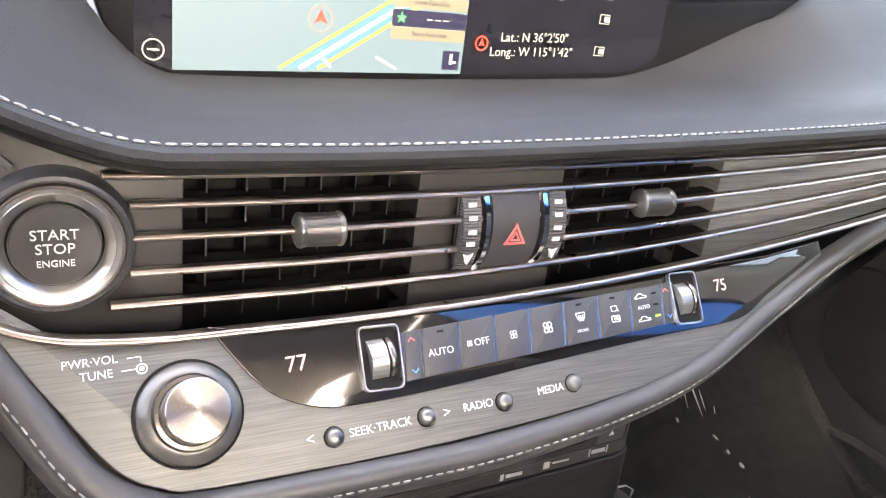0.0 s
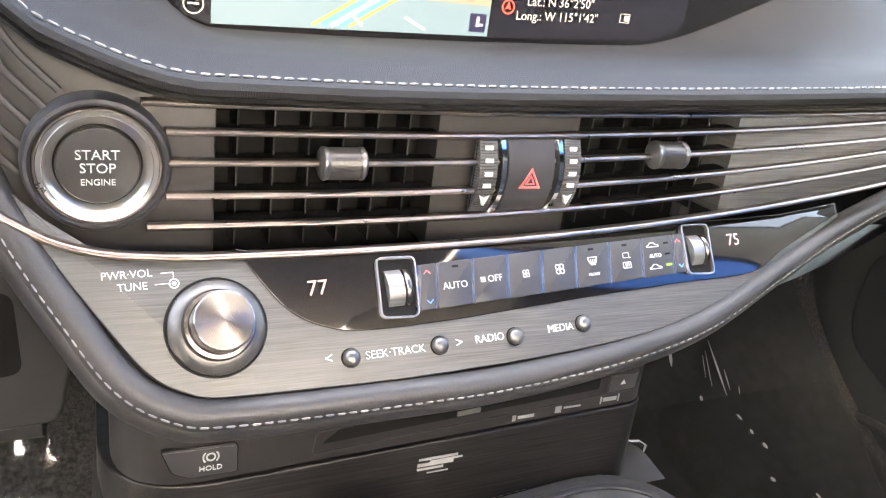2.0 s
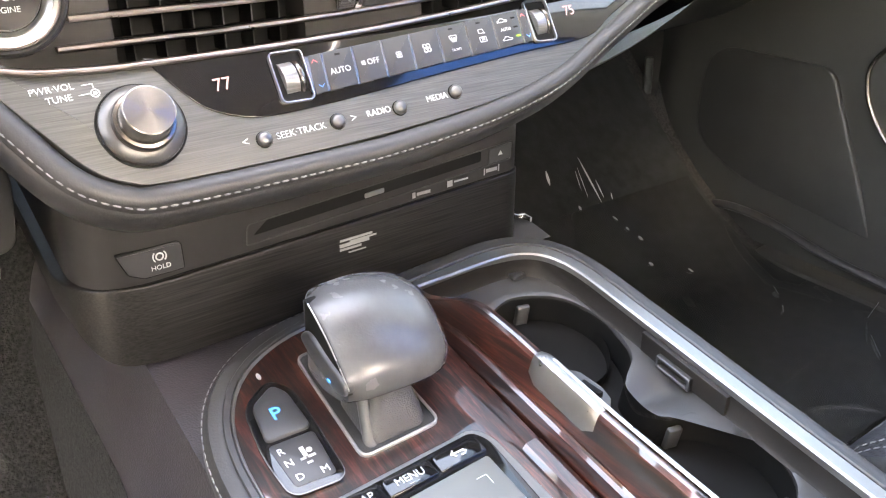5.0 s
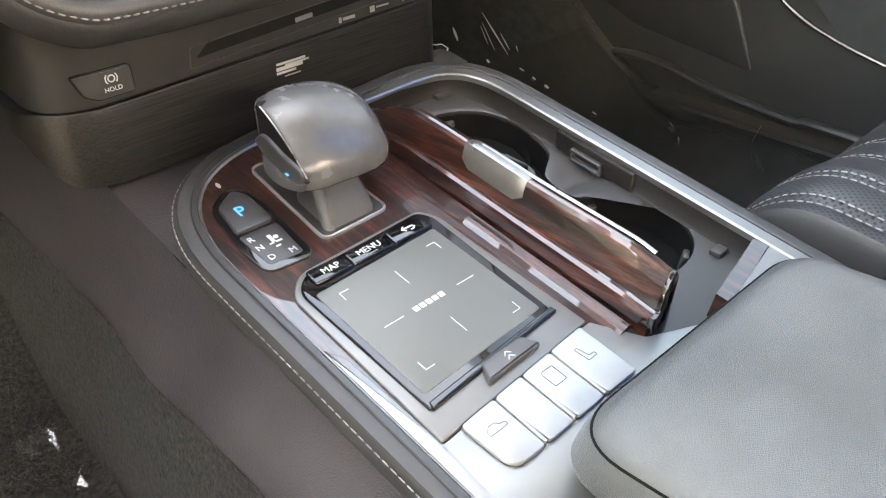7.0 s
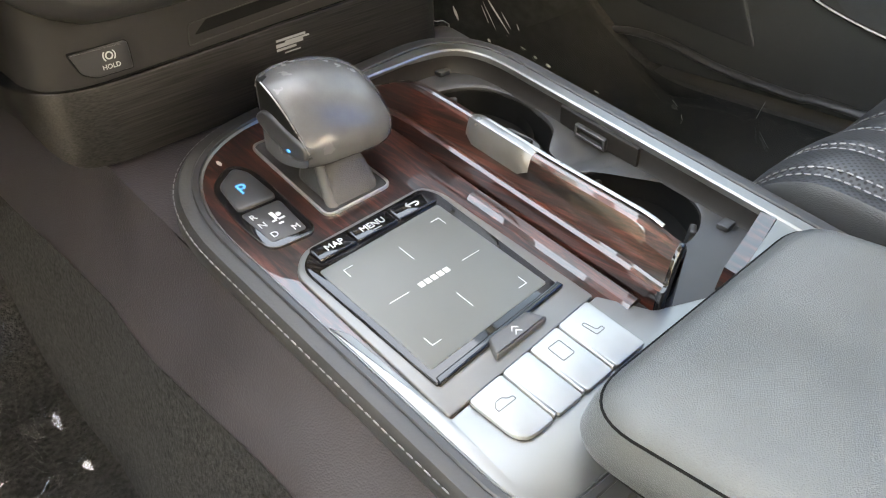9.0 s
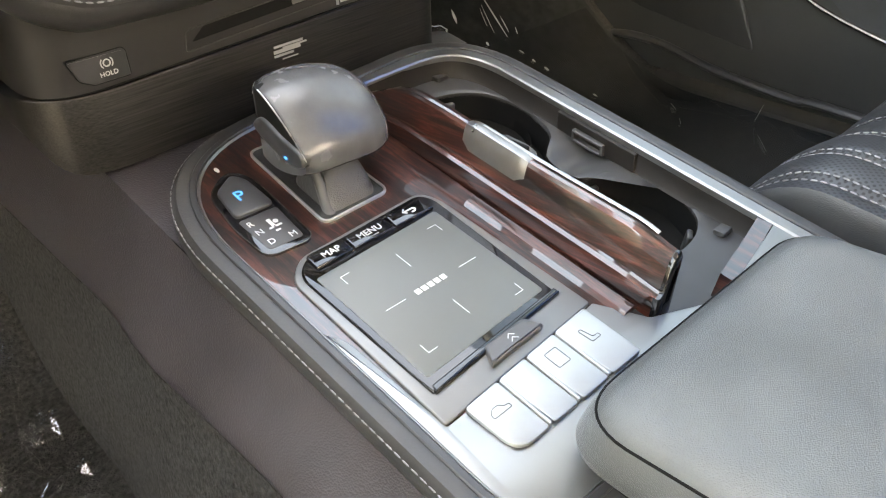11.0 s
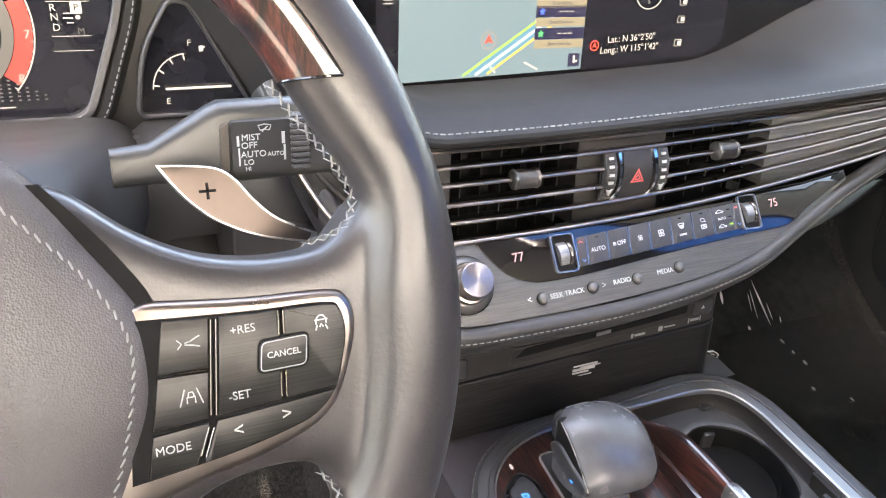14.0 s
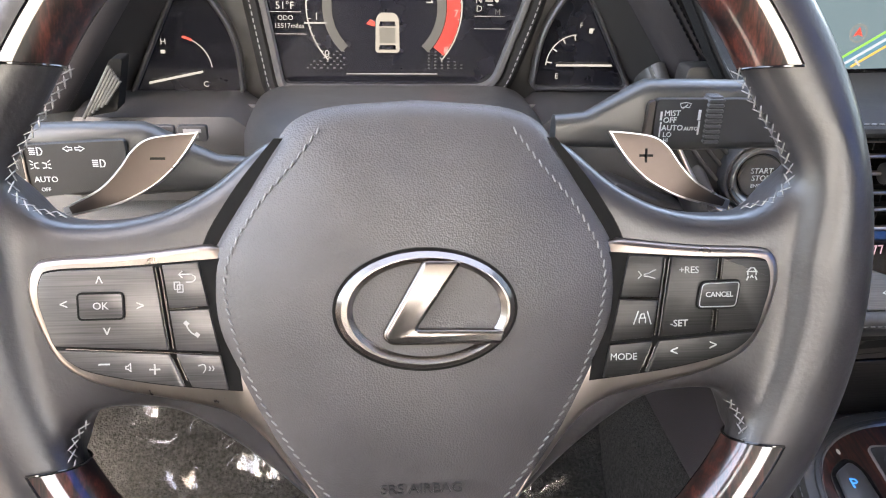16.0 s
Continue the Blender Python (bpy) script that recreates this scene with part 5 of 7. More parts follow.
for cx, cy, r in CUPS:
    cup = thing("cup_holder", "deep black cup holder with grey rubber tabs", "cup holder", group="cup holders")
    # well walls blacker than the base, the depth's shade being in the colour
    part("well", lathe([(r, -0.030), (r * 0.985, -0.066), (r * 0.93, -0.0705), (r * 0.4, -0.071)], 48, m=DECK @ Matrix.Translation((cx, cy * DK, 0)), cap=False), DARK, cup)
    part("base", lathe([(r * 0.9, -0.0712), (r * 0.9, -0.0702), (r * 0.3, -0.0700), (0.001, -0.0700)], 40, m=DECK @ Matrix.Translation((cx, cy * DK, 0))), PLASTIC, cup)
    for a in (78, 205) if cy > 0.1 else (78, -58, 205):
        c, q = math.cos(radians(a)), math.sin(radians(a))
        mm = DECK @ Matrix.Translation((cx + (r - 0.0035) * c, (cy + (r - 0.0035) * q) * DK, -0.030)) @ Matrix.Rotation(radians(a), 4, "Z")
        part("rubber_tab", box(-0.0015, 0.003, -0.005, 0.005, -0.014, 0.0055, 0.0014, 3, m=mm), TRAYGREY, cup, "grey rubber tab")
for x, y in ((0.3030, 0.2680), (0.3190, 0.0260)):
    part("stop", box(x - 0.0055, x + 0.0055, y - 0.004, y + 0.004, deck_z(y) - 0.0168, deck_z(y) - 0.0130, 0.001), TRAYGREY, tray)
part("rear_corner", plate([Vector((p[0], p[1] * DK)) for p in ((0.262, -0.330), (0.3305, -0.330), (0.3305, -0.0005), (0.300, -0.0060), (0.262, -0.0125))], -0.004, 0.0008, m=DECK), SILVER, console, "satin silver corner behind the cups")
part("wood_end", loft([[DECK @ Vector((x, y * DK, h)) for x, y in ((0.262, -0.0125), (0.300, -0.0060), (0.3290, 0.0000), (0.3270, 0.0095), (0.300, 0.0040), (0.262, -0.003))] for h in (-0.018, 0.0014)]), WOOD, console)

# armrest
arm = thing("armrest", "black leather armrest lid with stitched edge", "armrest")


def arm_ring(d, z):
    """The lid's outline, drawn in by d, at a height that climbs slowly to the rear."""
    out = []
    for p in rounded([(0.0865, -0.45), (0.2840, -0.45), (0.2830, -0.0215), (0.0880, -0.0190)], [0.01, 0.01, 0.026, 0.030], 9):
        p = Vector((0.1855 + (p.x - 0.1855) * (1 - d / 0.099), -0.235 + (p.y + 0.235) * (1 - d / 0.215)))
        back = smooth(-0.02, -0.45, p.y)
        out.append(Vector((p.x, p.y - 0.010 * max(0.0, (z - 0.352) / 0.034) * smooth(-0.10, -0.02, p.y), z + (0.022 * back if z > 0.36 else 0.0))))
    return out


ARM_RINGS = [(0.006, 0.3520), (0.0015, 0.3540), (0.0, 0.3590), (0.0003, 0.3680), (0.0012, 0.3740), (0.0030, 0.3790), (0.0055, 0.3825), (0.0095, 0.3852), (0.015, 0.3868), (0.024, 0.3878), (0.040, 0.3886), (0.060, 0.3892), (0.080, 0.3895), (0.094, 0.3896)]
part("lid", loft([arm_ring(d, z) for d, z in ARM_RINGS]), LEATHER_ARM, arm)
part("lid_seam", sweep(arm_ring(0.0022, 0.3775), oval(0.0007, 0.0007, 6), closed=True), DARK, arm, "dark seam round the lid")
part("lid_joint", loft([arm_ring(0.008, z) for z in (0.344, 0.353)]), DARK, arm, "dark joint under the lid")
part("lid_shell", loft([arm_ring(d, z) for d, z in ((0.016, 0.330), (0.014, 0.3445))]), PLASTIC, arm)

# ---- navigation screen ----
SCR = axes((0, 0.482, 0), (1, 0, 0), (0, 0, 1))
nav = thing("navigation_screen", "wide dark navigation screen showing a pale map", "screen")
house = cr([(0.02, 0.80), (0.040, 0.70), (0.055, 0.648), (0.078, 0.630), (0.115, 0.6235), (0.21, 0.6245), (0.34, 0.630), (0.43, 0.640), (0.50, 0.662), (0.58, 0.70), (0.66, 0.76), (0.68, 0.80)], 6)
part("housing", plate(house, -0.03, 0, 0.001, m=SCR), GLOSS, nav, "glossy black screen housing")
part("display", plate(rounded([(0.068, 0.634), (0.088, 0.6285), (0.278, 0.6335), (0.425, 0.6420), (0.450, 0.655), (0.450, 0.775), (0.068, 0.775)], 0.004, 4), 0, 0.0010, m=SCR), SCREENDARK, nav)
part("map", plate([Vector(p) for p in ((0.0885, 0.6290), (0.2780, 0.6345), (0.2780, 0.772), (0.0885, 0.772))], 0.001, 0.0014, m=SCR), MAPBLUE, nav, "pale blue-grey map")


def road(off, w, mt):
    """One line of the map's diagonal road."""
    a, b = Vector((0.148 + off, 0.6308)), Vector((0.262 + off, 0.7040))
    d = (b - a).normalized()
    nn = Vector((-d.y, d.x)) * w
    a2 = a + d * max(0.0, (0.6312 + 0.03 * (a.x - 0.0885) - a.y) / d.y)
    return part("map_road", plate([a2 + nn, a2 - nn, b - nn, b + nn], 0.0014, 0.0017, m=SCR), mt, nav)


road(0.000, 0.0010, glowing("map green", (0.25, 0.75, 0.12), 0.8))
road(0.0065, 0.0018, glowing("map blue", (0.10, 0.28, 0.42), 0.7))
road(0.0120, 0.0014, glowing("map pale road", (0.55, 0.66, 0.85), 0.7))
road(0.0180, 0.0018, glowing("map blue road", (0.10, 0.28, 0.42), 0.7))
road(0.0235, 0.0010, glowing("map orange", (0.85, 0.52, 0.12), 0.8))
SCR2 = SCR @ Matrix.Translation((0, 0, 0.0018))
LIT = glowing("white lit print", (0.85, 0.87, 0.9), 0.46)
part("map_road", plate([Vector(p) for p in ((0.214, 0.642), (0.2155, 0.6435), (0.230, 0.6365), (0.229, 0.635))], 0, 0.0002, m=SCR2), LIT, nav)
part("map_bar", plate([Vector(p) for p in ((0.178, 0.6395), (0.1795, 0.6408), (0.1850, 0.6352), (0.1838, 0.6342))], 0, 0.0004, m=SCR2), LIT, nav)
part("car_marker", ring_plate(circle(0.0085, 28, 0.176, 0.664), circle(0.0068, 28, 0.176, 0.664), 0, 0.0002, m=SCR2), glowing("marker ring", (0.35, 0.38, 0.4), 0.5), nav)
REDL = glowing("red lit mark", (0.9, 0.08, 0.06), 0.8)
part("car_marker", plate([Vector((0.1715, 0.6610)), Vector((0.1760, 0.6628)), Vector((0.1805, 0.6610)), Vector((0.1760, 0.6695))], 0, 0.0003, m=SCR2), REDL, nav)
KHAKI, NAVY = glowing("khaki screen key", (0.50, 0.47, 0.36), 0.4), glowing("navy screen key", (0.02, 0.02, 0.07), 0.6)
for z, star, mt in ((0.7060, 0, None), (0.6890, 1, glowing("blue star", (0.05, 0.15, 0.9), 0.8)), (0.6690, 1, glowing("green star", (0.05, 0.6, 0.2), 0.8))):
    part("screen_key", plate(rrect(0.054, 0.0105, 0.001, 0.2505, z - 0.0005), 0, 0.0002, m=SCR2), NAVY, nav)
    part("screen_key", plate(rrect(0.054, 0.0080, 0.001, 0.2505, z - 0.0100), 0, 0.0002, m=SCR2), KHAKI, nav)
    lettering("Save Favorite" if star else "Save Home", 0.0048, SCR2 @ pose(0.2510, z - 0.0100, 0.0003), NAVY, nav, depth=0.00005)
    if star:
        pts = [Vector((0.2300 + (0.004 if k % 2 == 0 else 0.0017) * math.sin(math.pi * k / 5), z - 0.0005 + (0.004 if k % 2 == 0 else 0.0017) * math.cos(math.pi * k / 5))) for k in range(10)]
        part("star", plate(pts, 0.0002, 0.0004, m=SCR2), mt, nav)
        bars([(0.2500, z - 0.0005, 0.004, 0.0008), (0.2560, z - 0.0005, 0.004, 0.0008), (0.2620, z - 0.0005, 0.004, 0.0008)], SCR2 @ Matrix.Translation((0, 0, 0.0002)), LIT, nav)
part("screen_key", plate(rrect(0.0125, 0.0125, 0.0008, 0.2690, 0.6432), 0, 0.0002, m=SCR2), NAVY, nav)
bars([(0.2690, 0.6440, 0.0022, 0.0070), (0.2705, 0.6420, 0.0050, 0.0016)], SCR2 @ Matrix.Translation((0, 0, 0.0002)), LIT, nav)
lettering("Lat.: N 36\u00b02'50\"", 0.0088, SCR2 @ pose(0.3345, 0.6620, 0, 0, 0, 2.5), LIT, nav, depth=0.00005)
lettering("Long.: W 115\u00b01'42\"", 0.0088, SCR2 @ pose(0.3335, 0.6520, 0, 0, 0, 2.5), LIT, nav, depth=0.00005)
part("compass_ring", ring_plate(circle(0.0170, 36, 0.3500, 0.7060), circle(0.0160, 36, 0.3500, 0.7060), 0, 0.0002, m=SCR2), LIT, nav)
lettering("S", 0.0060, SCR2 @ pose(0.3500, 0.6965, 0), LIT, nav, depth=0.00005)
part("car_marker", ring_plate(circle(0.0052, 24, 0.2915, 0.6560), circle(0.0040, 24, 0.2915, 0.6560), 0, 0.0002, m=SCR2), REDL, nav)
part("car_marker", plate([Vector((0.2890, 0.6540)), Vector((0.2915, 0.6550)), Vector((0.2940, 0.6540)), Vector((0.2915, 0.6595))], 0, 0.0003, m=SCR2), REDL, nav)
for x, z in ((0.3925, 0.6560), (0.3925, 0.6790), (0.3925, 0.6960)):
    part("screen_mark", ring_plate(rrect(0.0090, 0.0068, 0.0006, x, z), rrect(0.0080, 0.0058, 0.0004, x, z), 0, 0.0002, m=SCR2), LIT, nav)
    bars([(x + 0.0015, z, 0.0040, 0.0040)], SCR2, LIT, nav)
part("zoom_mark", ring_plate(circle(0.0062, 28, 0.0780, 0.6400), circle(0.0054, 28, 0.0780, 0.6400), 0, 0.0002, m=SCR2), LIT, nav)
bars([(0.0780, 0.6400, 0.0066, 0.0011), (0.0780, 0.7000, 0.0090, 0.0009), (0.0780, 0.7030, 0.0090, 0.0009), (0.0780, 0.6970, 0.0090, 0.0009)], SCR2, LIT, nav)

# ---- steering wheel ----
LEANBACK = radians(18)
WHEEL = axes((-0.2464, 0.0993, 0.627), (1, 0, 0), (0, math.sin(LEANBACK), math.cos(LEANBACK))) @ Matrix.Scale(1.033, 4)
wheel = thing("steering_wheel", "black leather and wood steering wheel with silver emblem", "steering wheel", WHEEL)


def rim_section(a, grow=0.0):
    """The rim's section at an angle: thicker at the grips."""
    d = abs((math.degrees(a) + 180) % 360 - 180)
    e = min(d, 180 - d)
    dent = math.exp(-((e - 13) / 8) ** 2) if math.sin(a) > 0 else 0.0
    half = 0.0185 + 0.0040 * math.exp(-(e / 40) ** 2) - 0.0042 * dent + grow
    return 0.2066 + grow - half, half, 0.0165 + 0.002 * math.exp(-(e / 26) ** 2) + grow


def rim_rings(a0, a1, n, f0=0, f1=360, m=20, grow=0.0, full=True):
    rings = []
    for i in range(n + 1):
        a = radians(a0 + (a1 - a0) * i / n)
        rc, hr, hw = rim_section(a, grow)
        ring = []
        k = m if full else m + 1
        for j in range(k):
            f = radians(f0 + (f1 - f0) * j / m)
            r = rc + hr * math.cos(f)
            ring.append((r * math.cos(a), r * math.sin(a), hw * math.sin(f)))
        rings.append(ring)
    return rings


def inlay_point(side, t, f, grow):
    """A place on the wooden inlay, whose ends are cut level; side 1 above, -1 below."""
    end = radians(29)
    for _ in range(3):
        rc, hr, hw = rim_section(end, grow)
        end = math.asin((0.0825 if side > 0 else 0.0830) / (rc + hr * math.cos(radians(f))))
    a = side * (end + (math.pi - 2 * end) * t)
    rc, hr, hw = rim_section(a, grow)
    r = rc + hr * math.cos(radians(f))
    return Vector((r * math.cos(a), r * math.sin(a), hw * math.sin(radians(f))))


FAN = [101 + 149 * j / 18 for j in range(19)]
for side in (1, -1):
    part("wood_inlay", loft([[inlay_point(side, i / 60, f, 0.0008) for f in FAN] for i in range(61)], closed=False), WOOD, wheel, "lacquered wood inlay")
    for f in (101, 250):
        part("inlay_edge", sweep([inlay_point(side, i / 60, f, 0.0006) for i in range(61)], oval(0.0006, 0.0006, 6)), GLOSS, wheel)
    for t in (0, 1):
        path = [inlay_point(side, t, f, 0.0009) for f in FAN]
        part("inlay_edge", sweep(path, oval(0.0006, 0.0006, 6), up=(path[9].x, path[9].y, 0.01)), GLOSS, wheel)

HUB = [(0, 0.0690), (0.0340, 0.0665), (0.0500, 0.0610), (0.0585, 0.0510), (0.0690, 0.0350), (0.0842, 0.0108), (0.0880, -0.0030), (0.0870, -0.0239), (0.0779, -0.0463), (0.0631, -0.0766), (0.0482, -0.0994), (0.0300, -0.1220), (0, -0.1320)]
hub_right = cr(HUB, 5)
hub = [Vector(p) for p in hub_right] + [Vector((-p[0], p[1])) for p in hub_right[-2:0:-1]]
HC = Vector((0, -0.025))


def dome(s):
    return 0.0105 + 0.0160 * (1 - s ** 2.3) - 0.0030 * smooth(0.95, 1.0, s)


def hub_w(u, v):
    """Height of the airbag cover over the wheel's plane."""
    d = Vector((u, v)) - HC
    ang = math.atan2(d.y, d.x)
    best = min(hub, key=lambda p: abs((math.atan2((p - HC).y, (p - HC).x) - ang + math.pi) % (2 * math.pi) - math.pi))
    return dome(min(1, d.length / (best - HC).length))


rings = [[(p.x * 0.985, p.y * 0.985, -0.016) for p in hub], [(p.x, p.y, -0.004) for p in hub]]
for s in (1, 0.993, 0.98, 0.96, 0.92, 0.86, 0.78, 0.68, 0.55, 0.4, 0.25, 0.1, 0.01):
    rings.append([((p - HC) * s + HC).to_3d() + Vector((0, 0, dome(s))) for p in hub])
part("airbag_cover", loft(rings), LEATHER_HUB, wheel, "grained dark grey airbag cover")
seam = cr([(0.0394, 0.0576), (0.0501, 0.0438), (0.0646, 0.0273), (0.0757, 0.0094), (0.0796, -0.0050), (0.0775, -0.0220), (0.0706, -0.0464), (0.0610, -0.0660), (0.0489, -0.0857), (0.0379, -0.1005), (0.030, -0.110)], 5)
for s in (1, -1):
    p3 = [Vector((s * p[0], p[1], hub_w(p[0], p[1]) + 0.0002)) for p in seam]
    part("cover_stitching", stitches(p3, (0, 0, 1), 0.0034, 0.0009, 0.00042, 0.0002, skew=0.3 * s), THREAD, wheel, "pale stitched line")["kind"] = "stuff"
EM = Matrix.Translation((0.0020, -0.0157, dome(0) - 0.0004))
el = lambda a, b, dx=0.0, dy=0.0: circle(a, 56, dx, dy, ry=b)  # noqa: E731
part("emblem_groove", plate(el(0.0376, 0.0254), -0.006, 0.0002, m=EM), DARK, wheel, "dark groove round the oval")
part("emblem_bed", plate(el(0.0312, 0.0204), -0.006, 0.0006, m=EM), LEATHER_HUB, wheel, "grey field inside the oval")
part("emblem_ring", ring_plate(el(0.0363, 0.0241), el(0.0300, 0.0193, 0.0006, 0.0002), -0.004, 0.0036, m=EM, edge=0.0023), STEEL, wheel, "satin nickel oval ring")
LMARK = rounded([(-0.0010, 0.0206), (0.0150, 0.0203), (-0.0040, -0.0073), (0.0322, -0.0082), (0.0312, -0.0142), (-0.0146, -0.0138), (-0.0182, -0.0098)], [0.0018, 0.0018, 0.0016, 0.0016, 0.0018, 0.0036, 0.0036], 4)
part("emblem_bar", plate(LMARK, 0, 0.0042, 0.0016, m=EM), STEEL, wheel, "satin nickel angled bar")
lettering("SRS AIRBAG", 0.0066, Matrix.Translation((0.0, -0.0935, hub_w(0, -0.0935) + 0.0007)) @ pose(0, 0, 0, 12, 0, 0), BUTTON, wheel, depth=0.0003)
bars([(0.0, -0.1030, 0.010, 0.0016)], Matrix.Translation((0, 0, hub_w(0, -0.1030))), BUTTON, wheel)



def mirrored(pts, s):
    return [Vector((s * p[0], p[1])) for p in pts]


SPOKE = cr([(0.040, 0.056), (0.0604, 0.0529), (0.0703, 0.0468), (0.0853, 0.0344), (0.1031, 0.0248), (0.1211, 0.0200), (0.1391, 0.0190), (0.1530, 0.0215), (0.1630, 0.0320)], 4) + [Vector((0.178, 0.045)), Vector((0.178, -0.075)), Vector((0.160, -0.088))] + cr([(0.1480, -0.0845), (0.1455, -0.0735), (0.138, -0.0618), (0.120, -0.0600), (0.102, -0.0630), (0.0843, -0.0738), (0.0674, -0.0874), (0.052, -0.1020), (0.035, -0.118)], 4) + [Vector((0.0, -0.118)), Vector((0.0, 0.056))]
wheel_bm = loft(rim_rings(0, 360, 120), cap=False)
for s in (1, -1):
    plate([(s * p.x, p.y) for p in SPOKE][::s], -0.024, 0.0085, 0.0080, bm=wheel_bm)
leather = part("rim", wheel_bm, LEATHER_GRIP, wheel, "worn black leather rim and spokes", sharp=180)
blend = leather.modifiers.new("one skin", "REMESH")
blend.mode, blend.voxel_size, blend.use_smooth_shade = "VOXEL", 0.0022, True
soften = leather.modifiers.new("soft joints", "SMOOTH")
soften.iterations, soften.factor = 26, 0.5
FRAME = cr([(0.086, 0.0106), (0.1190, 0.0070), (0.1480, 0.0056), (0.1560, 0.0026), (0.1588, -0.0060), (0.1570, -0.0170), (0.1510, -0.0325), (0.1450, -0.0404), (0.1360, -0.0460), (0.1205, -0.0510), (0.1000, -0.0556), (0.0800, -0.0612), (0.0660, -0.0735), (0.052, -0.0930)], 5) + [Vector((0.040, -0.102)), Vector((0.070, -0.045)), Vector((0.080, 0.009))]
BED = cr([(0.080, 0.0050), (0.1190, 0.0024), (0.1470, 0.0014), (0.1528, -0.0020), (0.1540, -0.0110), (0.1520, -0.0200), (0.1483, -0.0310), (0.1407, -0.0389), (0.1300, -0.0430), (0.1098, -0.0472), (0.0900, -0.0498), (0.0740, -0.0515)], 5)
for s in (1, -1):
    gap = [p for p in hub_right if -0.05 < p[1] < 0.055]
    part("spoke_gap", plate(mirrored([Vector((p[0] + 0.0016 + 0.0035 * smooth(-0.01, 0.02, p[1]) * smooth(0.058, 0.03, p[1]), p[1])) for p in gap] + [Vector((p[0] - 0.003, p[1])) for p in gap[::-1]], s), -0.01, 0.0090), DARK, wheel)
    part("switch_frame", plate(mirrored(FRAME, s), 0.002, 0.0118, 0.0030), CHROME, wheel, "satin nickel switch surround")
    part("switch_bed", plate(mirrored(BED, s), 0.008, 0.0122), DARK, wheel)


KEYBED = inset(BED, 0.0008)


def cut(pts, a, b, gap):
    """The part of a polygon left of the line from a to b, less a gap."""
    a, b = Vector(a), Vector(b)
    n = Vector((a.y - b.y, b.x - a.x)).normalized()
    side = lambda p: (Vector(p) - a).dot(n) - gap  # noqa: E731
    out = []
    for i in range(len(pts)):
        p, q = Vector(pts[i - 1]), Vector(pts[i])
        dp, dq = side(p), side(q)
        if (dp > 0) != (dq > 0):
            out.append(p.lerp(q, dp / (dp - dq)))
        if dq > 0:
            out.append(q)
    return out


def wkey(lines, s=1, mt=None, top=0.0138):
    """A switch key: the bed's outline cut along the lines (from, to, gap)."""
    pts = KEYBED
    for a, b, gap in lines:
        pts = cut(pts, a, b, gap)
    return part("switch_key", plate([Vector((s * p.x, p.y)) for p in pts], 0.011, top, 0.0003), mt or BRUSHED_KEY, wheel)


def twin_line(a, b, s, apart=0.0009, r=0.00042):
    """Two thin bright lines in a gap between keys."""
    d = (Vector(b) - Vector(a)).normalized()
    n = Vector((-d.y, d.x))
    for k in (-1, 1):
        path = [(s * (Vector(p) + n * k * apart).x, (Vector(p) + n * k * apart).y, 0.0131) for p in (a, Vector(a).lerp(Vector(b), 0.5), b)]
        part("bright_line", sweep(path, oval(r, 0.0006, 8)), STEEL, wheel, "thin bright line between the keys")


HUBCUT = ((0.0905, 0.0060), (0.0795, -0.0520), 0.0)
# the left keys take the paler copy, with the sheen in its colour
for s, mt, dx in ((1, None, 0.0), (-1, BRUSHED_KEY_SHEEN, -0.0012)):
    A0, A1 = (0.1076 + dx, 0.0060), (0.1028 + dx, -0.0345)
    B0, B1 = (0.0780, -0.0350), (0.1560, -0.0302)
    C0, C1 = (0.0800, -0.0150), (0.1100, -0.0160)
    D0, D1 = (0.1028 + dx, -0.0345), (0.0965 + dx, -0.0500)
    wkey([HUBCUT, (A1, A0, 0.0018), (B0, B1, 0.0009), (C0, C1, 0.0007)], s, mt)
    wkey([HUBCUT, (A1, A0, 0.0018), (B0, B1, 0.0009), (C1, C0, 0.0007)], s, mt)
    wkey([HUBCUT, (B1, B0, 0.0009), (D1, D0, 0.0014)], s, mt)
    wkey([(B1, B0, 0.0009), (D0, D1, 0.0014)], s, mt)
    if s > 0:
        E0, E1 = (0.1308, 0.0060), (0.1283, -0.0345)
        wkey([(A0, A1, 0.0018), (B0, B1, 0.0009), (E1, E0, 0.0013)], s, mt)
        wkey([(E0, E1, 0.0013), (B0, B1, 0.0009)], s, mt)
        twin_line((0.1306, 0.0012), (0.1301, -0.0075), s)
        twin_line((0.1292, -0.0215), (0.1286, -0.0302), s)
    else:
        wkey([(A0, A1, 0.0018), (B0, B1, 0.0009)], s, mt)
        twin_line((0.0900, -0.0347), (0.1440, -0.0313), s, 0.0, 0.0005)
    twin_line((0.1071 + dx, 0.0016), (0.1033 + dx, -0.0320), s)
    twin_line((0.1020 + dx, -0.0362), (0.0982 + dx, -0.0460), s)
    twin_line((0.0905, -0.0153), (0.1035 + dx, -0.0158), s, 0.0, 0.0005)
ck = rounded([(0.1203, -0.0200), (0.1377, -0.0199), (0.1393, -0.0084), (0.1219, -0.0089)], 0.0024, 4)
part("key_groove", plate(inset(ck, -0.0008), 0.012, 0.0141), DARK, wheel)
part("cancel_key", plate(ck, 0.012, 0.0152, 0.0006), BRUSHED_KEY, wheel)
part("key_ring", ring_plate(inset(ck, 0.0003), inset(ck, 0.0007), 0.012, 0.0153), GREY_PRINT, wheel)
WT = Matrix.Translation((0, 0, 0.0139))
